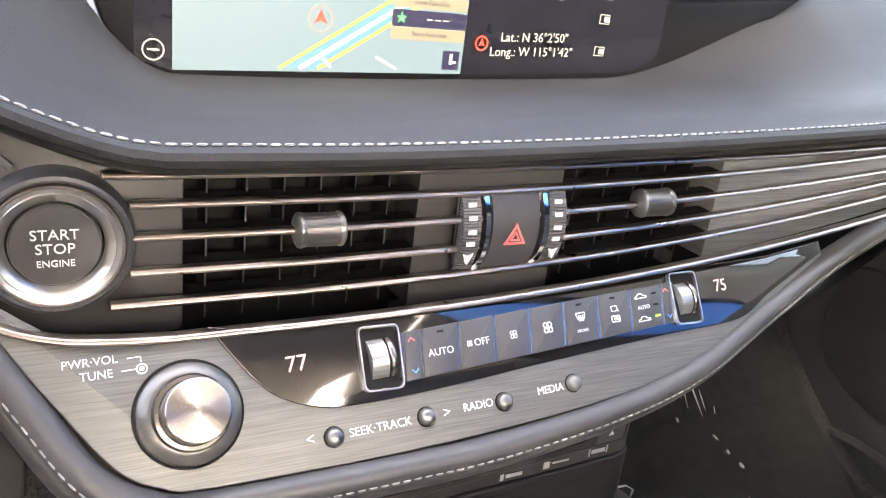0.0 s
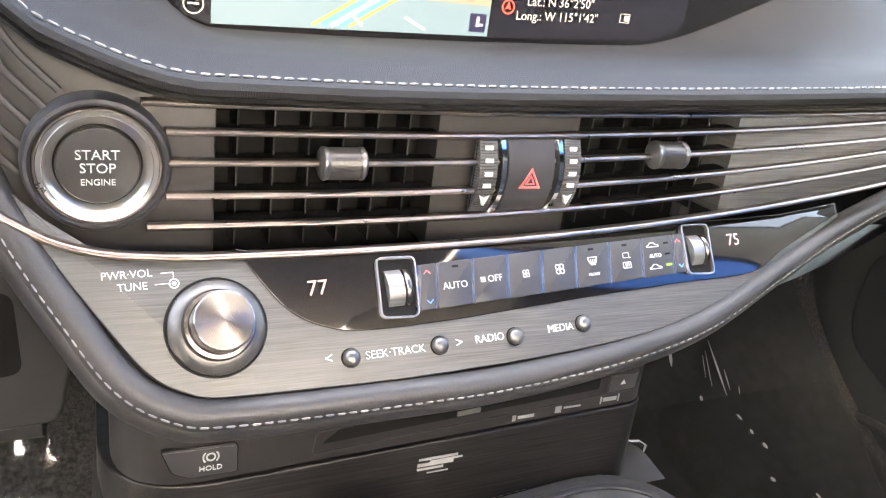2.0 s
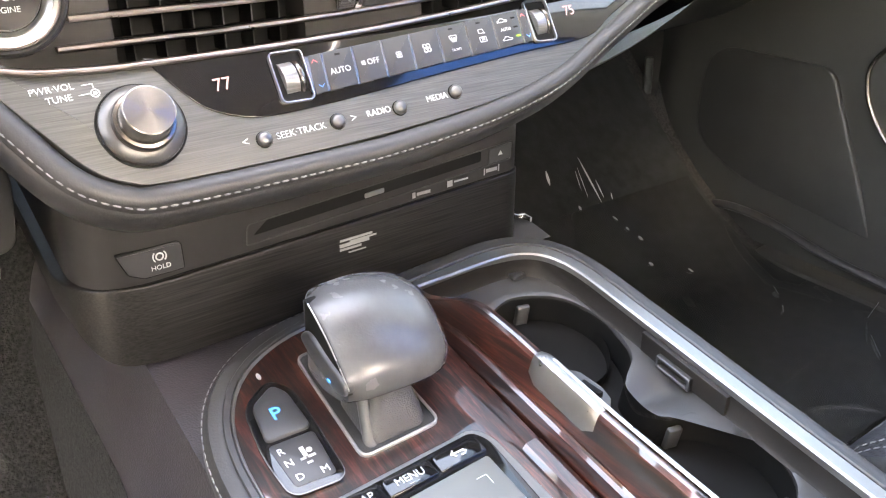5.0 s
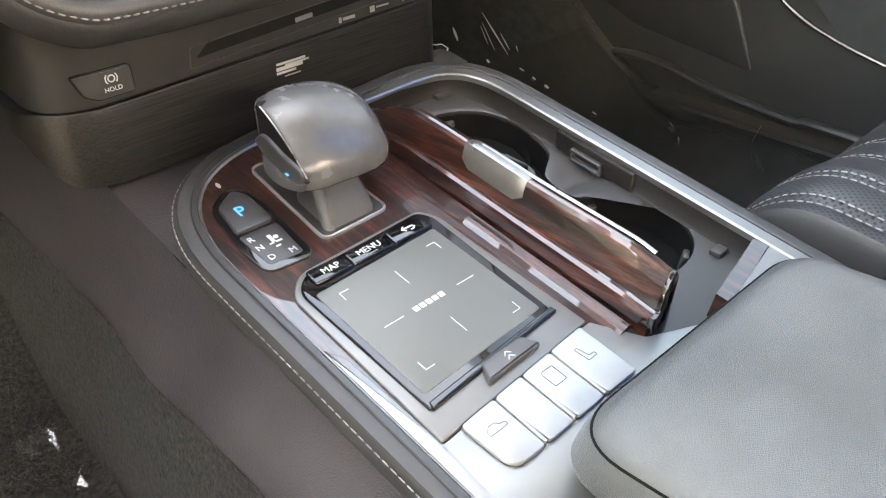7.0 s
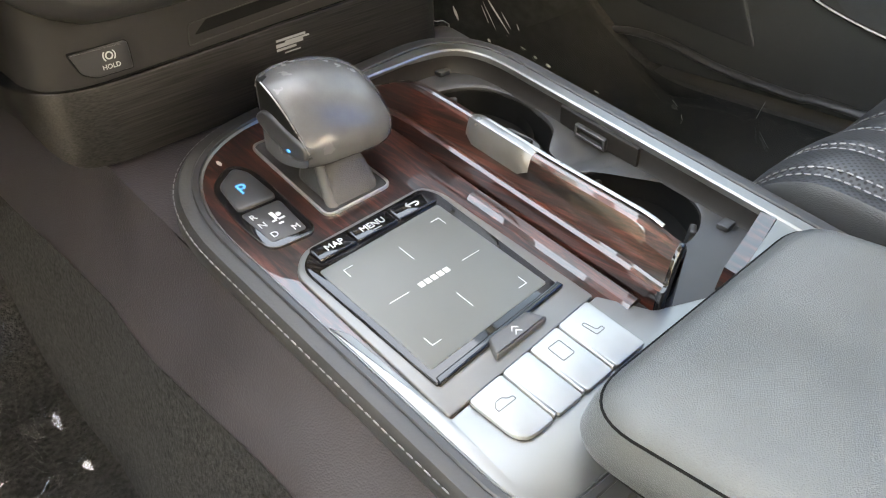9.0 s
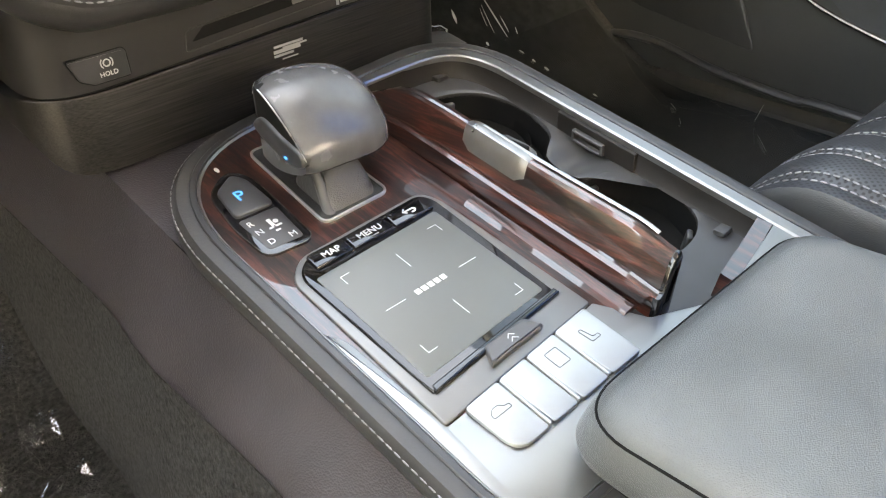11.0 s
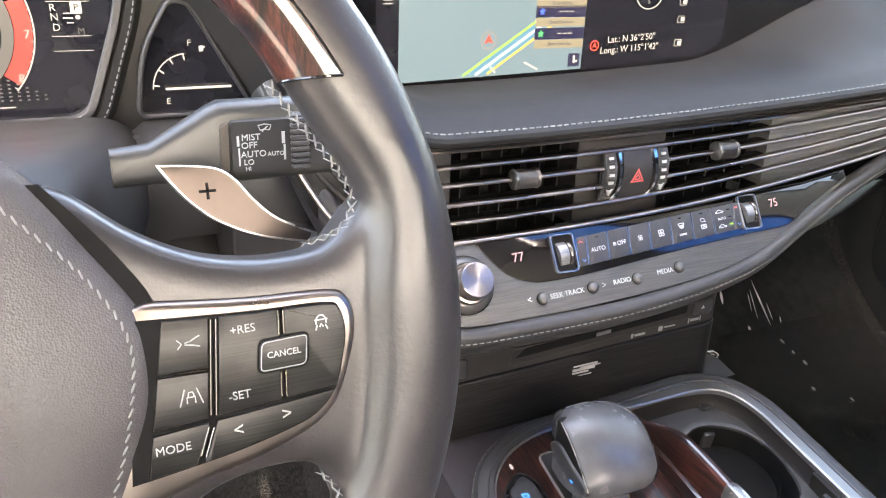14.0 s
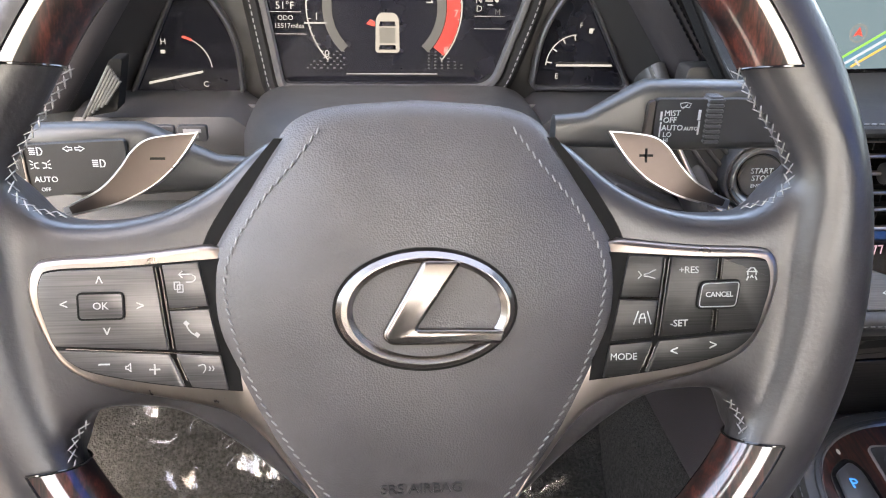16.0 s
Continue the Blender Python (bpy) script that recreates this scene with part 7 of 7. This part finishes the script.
part("heat_needle", box(-0.021, 0.021, -0.0008, 0.0008, 0.003, 0.0045, m=G @ Matrix.Translation((-0.4145, 0.6392, 0)) @ pose(0, 0, 0, 0, 0, 12)), LIT, cluster, "white needle")
for txt, x, z in (("F", -0.0985, 0.6800), ("E", -0.1155, 0.6400), ("H", -0.4220, 0.6655), ("C", -0.3930, 0.6330)):
    lettering(txt, 0.0062, G @ pose(x, z, 0.0002), LIT, cluster, depth=0.00005)
bars([(-0.0905, 0.6760, 0.0030, 0.0040), (-0.0885, 0.6770, 0.0016, 0.0010), (-0.4230, 0.6580, 0.0034, 0.0026)], G, LIT, cluster)
part("red_tick", plate(arc_plate(-0.4130, 0.6440, 0.0250, 0.0268, 62, 78, 5), 0, 0.0003, m=G), REDL, cluster)
# ledges below the gauges
for s in (-1, 1):
    x0, x1 = (-0.47, -0.345) if s < 0 else (-0.150, -0.035)
    rows = []
    for y, z in ((0.412, 0.628), (0.36, 0.632), (0.335, 0.628), (0.325, 0.612), (0.325, 0.570)):
        rows.append([Vector((x, y, z - 0.012 * smooth(0.02, 0, abs(x - (x1 if s < 0 else x0))))) for x in [x0 + (x1 - x0) * i / 14 for i in range(15)]])
    part("ledge", loft(rows, closed=False), SATIN, cluster)
trip = thing("trip_keys", "small dark trip keys below the gauge", "key")
T = axes((0, 0.324, 0), (1, 0, 0), (0, 0, 1))
for x, w in ((-0.4250, 0.0160), (-0.4080, 0.0160), (-0.3880, 0.0200)):
    part("trip_key", plate(rrect(w, 0.0110, 0.0025, x, 0.6200), -0.002, 0.0022, 0.0008, m=T), BUTTON, trip)
bars([(-0.4080, 0.6205, 0.0040, 0.0040), (-0.3880, 0.6220, 0.0120, 0.0026), (-0.3880, 0.6180, 0.0080, 0.0022)], T @ Matrix.Translation((0, 0, 0.0022)), GREY_PRINT, trip)
# slanting cowls and stitched shoulders either side of the binnacle
for s in (1, -1):
    at = lambda x, y, z: Vector((-0.2525 + s * (x + 0.2525), y, z))  # noqa: E731
    cowl, rows = [], []
    for i in range(21):
        t = -0.7 + 2.1 * i / 20
        bx, bz = -0.103 + 0.060 * t, 0.742 - 0.085 * t
        cowl.append([at(-0.118 + 0.062 * t, 0.416, 0.735 - 0.105 * t), at(bx - 0.008, 0.385, bz - 0.004), at(bx - 0.001, 0.367, bz), at(bx + 0.001, 0.366, bz + 0.0005)])
        rows.append([at(bx + 0.0005, 0.372, bz), at(bx + 0.003, 0.364, bz), at(bx + 0.012, 0.357, bz + 0.001), at(bx + 0.025, 0.354, bz + 0.002), at(bx + 0.0275, 0.3555, bz + 0.002), at(bx + 0.030, 0.354, bz + 0.003), at(bx + 0.044, 0.362, bz + 0.004), at(bx + 0.060, 0.385, bz + 0.005), at(bx + 0.075, 0.46, bz + 0.005)])
    part("gauge_cowl", loft(cowl, closed=False), SATIN, cluster, "smooth slanting cowl beside the gauge")
    part("shoulder_pad", loft(rows, closed=False), PLUM, dash, "soft plum-black shoulder pad beside the gauges")
    for k in (3, 5):
        part("shoulder_stitching", stitches([r[k] + Vector((0, -0.0006, 0)) for r in rows], (0, -1, 0), 0.0036, 0.0018, 0.0007, 0.0002), DARK, dash, "dark stitched seam")["kind"] = "stuff"
side_vent = thing("side_vent", "small ribbed silver side vent beside the gauges", "air vent")
part("housing", plate(rounded([(-0.462, 0.628), (-0.440, 0.632), (-0.432, 0.668), (-0.440, 0.668)], 0.002, 3), -0.02, -0.001, m=axes((0, 0.335, 0), (1, 0, 0), (0, 0, 1))), DARK, side_vent)
for k in range(6):
    part("rib", sweep([(-0.462 + 0.0032 * k, 0.332, 0.628 + 0.002 * k), (-0.440 + 0.0012 * k, 0.332, 0.664 - 0.002 * k)], oval(0.0012, 0.0012, 6), up=(0, -1, 0)), BRUSHED, side_vent)
# lower dash behind the wheel
knee = thing("knee_panel", "dark lower dash panel above the pedals", "panel")
part("panel", sheet(lambda u, v: Vector((-0.70 + 0.69 * u, 0.40 - 0.07 * math.sin(v * 2.2) + 0.12 * smooth(0.7, 1, v), 0.62 - 0.24 * v)), 20, 14), PLASTIC, knee)
part("closing_panel", box(-0.70, -0.02, 0.48, 0.52, 0.40, 0.80), DARK, knee)
dtop = thing("driver_dash_top", "dark covered dash top before the driver", "dashboard top")
part("top", sheet(lambda u, v: Vector((-0.74 + 0.80 * u, 0.43 + 0.60 * v, 0.79 - 0.06 * v - 0.02 * (2 * u - 1) ** 2)), 16, 10), VINYL, dtop)

# ---- passenger side ----
door = thing("passenger_door", "dark passenger door with stitched armrest and pocket", "door")


def door_sheet(u, v):
    y, z = -0.9 + 1.68 * u, 0.13 + 0.62 * v
    x = 0.972 - 0.006 * smooth(0.30, 0.20, z) - 0.02 * smooth(0.52, 0.62, z) + 0.05 * smooth(0.66, 0.78, y)
    return Vector((x, y, z))


bm = sheet(door_sheet, 70, 40)
ret = bmesh.ops.extrude_face_region(bm, geom=bm.faces[:])
bmesh.ops.translate(bm, verts=[g for g in ret["geom"] if isinstance(g, bmesh.types.BMVert)], vec=(0.06, 0, 0))
part("panel", bm, DOORGREY, door, "dark moulded door panel")
path = cr([(0.964, 0.10, 0.462), (0.964, 0.256, 0.462), (0.964, 0.335, 0.452), (0.964, 0.370, 0.420), (0.964, 0.370, 0.385), (0.964, 0.352, 0.350), (0.963, 0.322, 0.319), (0.963, 0.279, 0.289), (0.963, 0.226, 0.267), (0.962, 0.141, 0.246), (0.962, 0.0, 0.222), (0.962, -0.2, 0.21)], 6)
part("bright_edge", sweep(path, oval(0.003, 0.003, 8), up=(1, 0, 0)), STEEL, door, "thin metal edge of the door insert")
part("insert", sheet(lambda u, v: Vector((0.969 - 0.004 * math.sin(math.pi * v), -0.7 + 1.06 * u - 0.16 * (1 - v) ** 1.5 * u, 0.255 + 0.205 * v)), 30, 14), LEATHER, door, "leather-covered insert")
rows = []
for i in range(13):
    t = i / 12
    y = 0.245 - 0.75 * t
    r = 0.4 + 0.6 * smooth(0, 0.12, t)
    rows.append([Vector((0.950 + p.x * r, y, 0.405 + p.y * r)) for p in rrect(0.075, 0.058, 0.022, n=4)])
part("armrest", loft(rows), LEATHER, door, "padded leather armrest")
for z in (0.455, 0.442):
    part("stitching", stitches([Vector((0.9150, 0.20 - 0.03 * k, z - 0.030)) for k in range(22)], (-1, 0, 0.3), 0.005, 0.002, 0.0008, 0.0003), THREAD, door)["kind"] = "stuff"
for z in (0.492, 0.500):
    part("stitching", stitches([Vector((0.9585, 0.30 - 0.03 * k, z - 0.055)) for k in range(22)], (-1, 0, 0.3), 0.005, 0.002, 0.0008, 0.0003), THREAD, door)["kind"] = "stuff"
grille = rounded([(0.318, 0.190), (0.540, 0.218), (0.618, 0.262), (0.612, 0.40), (0.420, 0.40)], [0.016, 0.05, 0.04, 0.05, 0.02], 8)
part("speaker_grille", plate([Vector((-p.x, p.y)) for p in grille], 0, 0.007, 0.004, m=axes((0.972, 0, 0), (0, -1, 0), (0, 0, 1))), PLASTIC, door, "dark speaker grille")
edge = cr([(0.960, 0.715, 0.36), (0.960, 0.709, 0.265), (0.960, 0.697, 0.205), (0.960, 0.665, 0.172), (0.960, 0.594, 0.162), (0.960, 0.525, 0.172), (0.960, 0.459, 0.170), (0.960, 0.383, 0.155), (0.960, 0.334, 0.149), (0.960, 0.243, 0.143), (0.960, 0.199, 0.146), (0.960, -0.10, 0.135)], 5)
part("lower_edge", sweep(edge, oval(0.008, 0.006, 10)), BUTTON, door, "rounded lower edge of the door panel")
bm = box(0.94, 1.08, -0.60, 0.90, 0.08, 0.125, 0.01, 2)
tagged(part("sill", bm, SATIN), "dark scuff plate of the passenger door", "sill", kind="structure")
part("sill_strip", sweep([(0.975, 0.50, 0.166), (0.985, 0.35, 0.154), (0.985, 0.20, 0.146), (0.985, 0.10, 0.142)], oval(0.002, 0.002, 8)), STEEL, bpy.data.objects["passenger_door"])
kick = thing("kick_panel", "dark curved side panel of the footwell", "panel")
part("panel", sheet(lambda u, v: Vector((0.97 - 0.10 * smooth(0.5, 1, u) ** 2, 0.70 + 0.32 * u, 0.16 + 0.48 * v)), 12, 8), SATIN, kick)
glove = thing("glove_box", "dark glove box and underside of the dash", "glove box")
part("face", sheet(lambda u, v: Vector((0.33 + 0.72 * u, 0.305 + 0.05 * u + 0.10 * v + 0.16 * v * v, (0.50 + 0.155 * smooth(0.05, 0.75, u)) * (1 - v) + (0.42 + 0.02 * u) * v)), 24, 12), DOORGREY, glove)
part("underside", sheet(lambda u, v: Vector((0.33 + 0.72 * u, 0.565 + 0.05 * u + 0.45 * v, 0.42 + 0.02 * u + 0.03 * v)), 6, 6), DARK, glove)

seat = thing("passenger_seat", "black perforated leather passenger seat with pale stitching", "seat")


def seat_z(x, y):
    cx = (x - 0.665) / 0.29
    groove = sum(0.006 * math.exp(-((x - g) / 0.007) ** 2) for g in SEAMS)
    front = 0.055 + 0.012 * (1 - cx * cx)
    drop = 0.14 * (1 - math.sqrt(max(0.0, 1 - min(1, max(0, (y + 0.070 - front) / 0.095)) ** 2)))
    return 0.322 + 0.030 * smooth(0.10, 0.5, abs(cx) * 0.6) - groove - drop - 0.05 * smooth(0.06, -0.4, y)


SEAMS = (0.402, 0.452, 0.525, 0.600, 0.675, 0.750, 0.825, 0.900)
def bolster_at(u, v):
    """The cushion's flank, wrapping down beside the console."""
    y = 0.0880 - 0.60 * v * v - 0.001
    return Vector((0.369 + 0.010 * u * u, y - 0.03 * (1 - u) * smooth(0.3, 0.0, v), 0.20 + (seat_z(0.379, y) - 0.20) * smooth(0, 1, u) ** 0.8))


def cushion_at(u, v):
    x, y = 0.379 + 0.577 * u, 0.0880 - 0.60 * v * v - 0.001
    return Vector((x, y, seat_z(x, y)))


part("cushion", sheet(cushion_at, 110, 60), PERF, seat, "perforated leather cushion")
part("bolster", sheet(bolster_at, 12, 50), LEATHER, seat, "plain leather flank of the cushion")
part("cushion_base", box(0.385, 0.95, -0.52, 0.03, 0.13, 0.245, 0.03, 4), LEATHER, seat)
for g in SEAMS:
    for d in (-0.0065, 0.0065):
        part("seat_stitching", stitches([Vector((g + d, y, seat_z(g + d, y) + 0.0008)) for y in [0.075 - 0.012 * k for k in range(42)]], (0, 0.1, 1), 0.0048, 0.0018, 0.0007, 0.0003), THREAD, seat, "pale double stitching")["kind"] = "stuff"
back = sweep([(0.70, -0.50, 0.28), (0.70, -0.56, 0.5), (0.70, -0.64, 0.75), (0.70, -0.68, 0.9)], [(p.x, p.y) for p in rrect(0.50, 0.10, 0.04)], up=(0, 1, 0.2))
part("backrest", back, LEATHER, seat)


# clear protective sheets on the floor
def crumple(cx, cy, w, d, z0, seed, amp, crease, bare):
    """A loosely lying sheet: slow waves, with sharp creases only here and there."""
    def f(u, v):
        x, y = cx + w * (u - 0.5), cy + d * (v - 0.5)
        base = FLOOR_Z + 0.42 * smooth(0.40, 1.05, y) + 0.006
        slow = 0.5 + 0.5 * noise.noise((x * 7 + seed, y * 7, seed))
        where = smooth(bare, bare + 0.35, noise.noise((x * 6, y * 6 + 3 * seed, seed + 5)))
        sharp = 1 - abs(noise.noise((x * 17 + seed, y * 17, seed))) * 2
        fine = abs(noise.noise((x * 40, y * 40 + seed, seed)))
        return Vector((x, y, base + z0 + amp * slow + crease * where * (max(0, sharp) ** 2 + 0.25 * fine)))
    return sheet(f, 90, 90)


mat_p = thing("floor_mat", "ribbed black passenger floor mat", "mat")
mat_bm = sheet(lambda u, v: Vector((0.50 + 0.44 * u, 0.16 + 0.62 * v, FLOOR_Z + 0.42 * smooth(0.40, 1.05, 0.16 + 0.62 * v) + 0.008)), 20, 30)
part("mat", mat_bm, MATGREY, mat_p)
film = thing("plastic_sheet", "crumpled clear plastic sheet over the passenger floor", "plastic sheet")
part("sheet", crumple(0.73, 0.37, 0.40, 0.44, 0.004, 3.1, 0.003, 0.005, 0.18), CLEAR, film, flip=False).visible_shadow = False
film2 = thing("plastic_sheet", "crumpled clear plastic sheet over the driver's floor", "plastic sheet")
part("sheet", crumple(-0.28, 0.40, 0.54, 0.60, 0.004, 7.7, 0.012, 0.022, -0.5), CLEAR, film2, flip=False).visible_shadow = False

# raised folds of the passenger's sheet, and small white strips painted in as its glints
FOLD_GLINTS = (((0.679, 0.638, 0.256), (0.675, 0.624, 0.240), 0.0038), ((0.741, 0.640, 0.262), (0.742, 0.588, 0.211), 0.0024), ((0.735, 0.634, 0.250), (0.724, 0.598, 0.220), 0.0013), ((0.730, 0.632, 0.246), (0.720, 0.608, 0.228), 0.0012),
         ((0.749, 0.610, 0.236), (0.752, 0.594, 0.214), 0.0016), ((0.701, 0.592, 0.214), (0.703, 0.588, 0.209), 0.0028), ((0.769, 0.597, 0.216), (0.766, 0.590, 0.209), 0.0016), ((0.747, 0.570, 0.195), (0.751, 0.563, 0.190), 0.0016),
         ((0.756, 0.552, 0.183), (0.758, 0.547, 0.179), 0.0024), ((0.766, 0.537, 0.172), (0.770, 0.531, 0.167), 0.0026), ((0.749, 0.500, 0.151), (0.755, 0.496, 0.147), 0.0022), ((0.799, 0.472, 0.139), (0.803, 0.466, 0.135), 0.0018), ((0.873, 0.387, 0.126), (0.862, 0.371, 0.124), 0.0030), ((0.838, 0.350, 0.126), (0.828, 0.342, 0.123), 0.0024), ((0.893, 0.268, 0.128), (0.897, 0.262, 0.152), 0.0036), ((0.866, 0.248, 0.124), (0.830, 0.217, 0.124), 0.0020))
for a, b, w in FOLD_GLINTS:
    p, q = Vector(a), Vector(b)
    side = (q - p).cross(Vector((0.3, -1, 0.4))).normalized()
    part("fold_glint", loft([[p.lerp(q, t) + side * k * w * math.sin(math.pi * (0.06 + 0.88 * t)) + Vector((0, -0.0006 * (1 - abs(k)), 0)) for k in (-1, 0, 1)] for t in (0, 0.2, 0.4, 0.6, 0.8, 1.0)], closed=False), MILKY_GLINT, film, "milky strip painted as a crease or glint of the plastic")
scrap = thing("plastic_scrap", "small crumpled clear plastic scrap beside the centre stack", "plastic scrap")
part("scrap", sheet(lambda u, v: Vector((0.338 + 0.030 * u + 0.002 * noise.noise((u * 4, v * 4, 2)), 0.331 + 0.007 * noise.noise((u * 5, v * 5, 9)), 0.362 + 0.026 * v * (1 - 0.25 * u) + 0.003 * noise.noise((u * 3, v * 6, 5)))), 14, 14), CLEAR, scrap, flip=False)
part("edge", sweep([(0.345, 0.3265, 0.3915), (0.352, 0.325, 0.3885), (0.360, 0.326, 0.3870), (0.368, 0.3265, 0.3815), (0.3675, 0.327, 0.3720), (0.3665, 0.328, 0.3640)], oval(0.0011, 0.0005, 6)), MILKY_GLINT, scrap, "milky folded edge")
part("edge", sweep([(0.349, 0.325, 0.3790), (0.354, 0.324, 0.3815), (0.360, 0.325, 0.3800)], oval(0.0022, 0.0006, 6)), MILKY_GLINT, scrap, "milky folded edge")

# tinted passenger window
TINT = bpy.data.materials.new("grey tinted window glass")
TINT.use_nodes = True
tt = TINT.node_tree
tt.nodes.remove(tt.nodes["Principled BSDF"])
t_gloss, t_clear, t_mix, t_fres = (tt.nodes.new(n) for n in ("ShaderNodeBsdfGlossy", "ShaderNodeBsdfTransparent", "ShaderNodeMixShader", "ShaderNodeFresnel"))
t_gloss.inputs["Roughness"].default_value = 0.01
t_clear.inputs["Color"].default_value = (0.55, 0.59, 0.61, 1)
t_fres.inputs["IOR"].default_value = 1.45
tt.links.new(t_fres.outputs[0], t_mix.inputs[0])
tt.links.new(t_clear.outputs[0], t_mix.inputs[1])
tt.links.new(t_gloss.outputs[0], t_mix.inputs[2])
tt.links.new(t_mix.outputs[0], tt.nodes["Material Output"].inputs[0])
window = tagged(new("window_1"), "tinted glass of the passenger door", "window", kind="structure")
part("pane", loft([[Vector((1.05 + d, y, 0.745)), Vector((0.570, y, 1.315)), Vector((0.574, y, 1.315)), Vector((1.054 + d, y, 0.745))] for y, d in ((-0.05, 0), (0.20, 0), (0.60, 0.03))]), TINT, window)
# unseen pane, its deep blue chosen for the reflection in the climate panel
TINT_REAR = TINT.copy()
TINT_REAR.name = "dark blue privacy glass"
for node in TINT_REAR.node_tree.nodes:
    if node.type == "BSDF_TRANSPARENT":
        node.inputs["Color"].default_value = (0.12, 0.25, 0.44, 1)
window = tagged(new("window_2"), "dark privacy glass of the rear door", "window", kind="structure")
part("pane", loft([[Vector((1.05, y, 0.60)), Vector((0.570, y, 1.315)), Vector((0.574, y, 1.315)), Vector((1.054, y, 0.60))] for y in (-0.60, -0.36, -0.12)]), TINT_REAR, window)
# unseen wall added behind the pane to cut off the reflected sky
bm = loft([[Vector((1.00, y, 0.05)), Vector((1.00, y, 0.60)), Vector((0.56, y, 1.31)), Vector((0.62, y, 1.33)), Vector((1.08, y, 0.60)), Vector((1.08, y, 0.05))] for y in (-1.30, -0.95, -0.60)])
tagged(part("wall_reflection_block", bm, LEATHER), "unseen dark rear wall added to shape the reflections", "wall", kind="structure")
bm = box(1.00, 1.08, -0.60, -0.36, 0.05, 0.60, 0.02)
tagged(part("wall_right", bm, LEATHER), "dark rear door panel", "wall", kind="structure")
TINT_CLEAR = TINT.copy()
TINT_CLEAR.name = "clear side glass"
for node in TINT_CLEAR.node_tree.nodes:
    if node.type == "BSDF_TRANSPARENT":
        node.inputs["Color"].default_value = (0.90, 0.90, 0.87, 1)
window = tagged(new("window_3"), "clear glass of the rear door", "window", kind="structure")
part("pane", loft([[Vector((-0.81, y, 0.60)), Vector((-0.615, y, 1.315)), Vector((-0.619, y, 1.315)), Vector((-0.814, y, 0.60))] for y in (-1.30, -0.80, -0.40)]), TINT_CLEAR, window)
bm = box(-0.84, -0.78, -1.30, -0.50, 0.05, 0.60, 0.02)
tagged(part("wall_left", bm, LEATHER), "dark rear door panel", "wall", kind="structure")
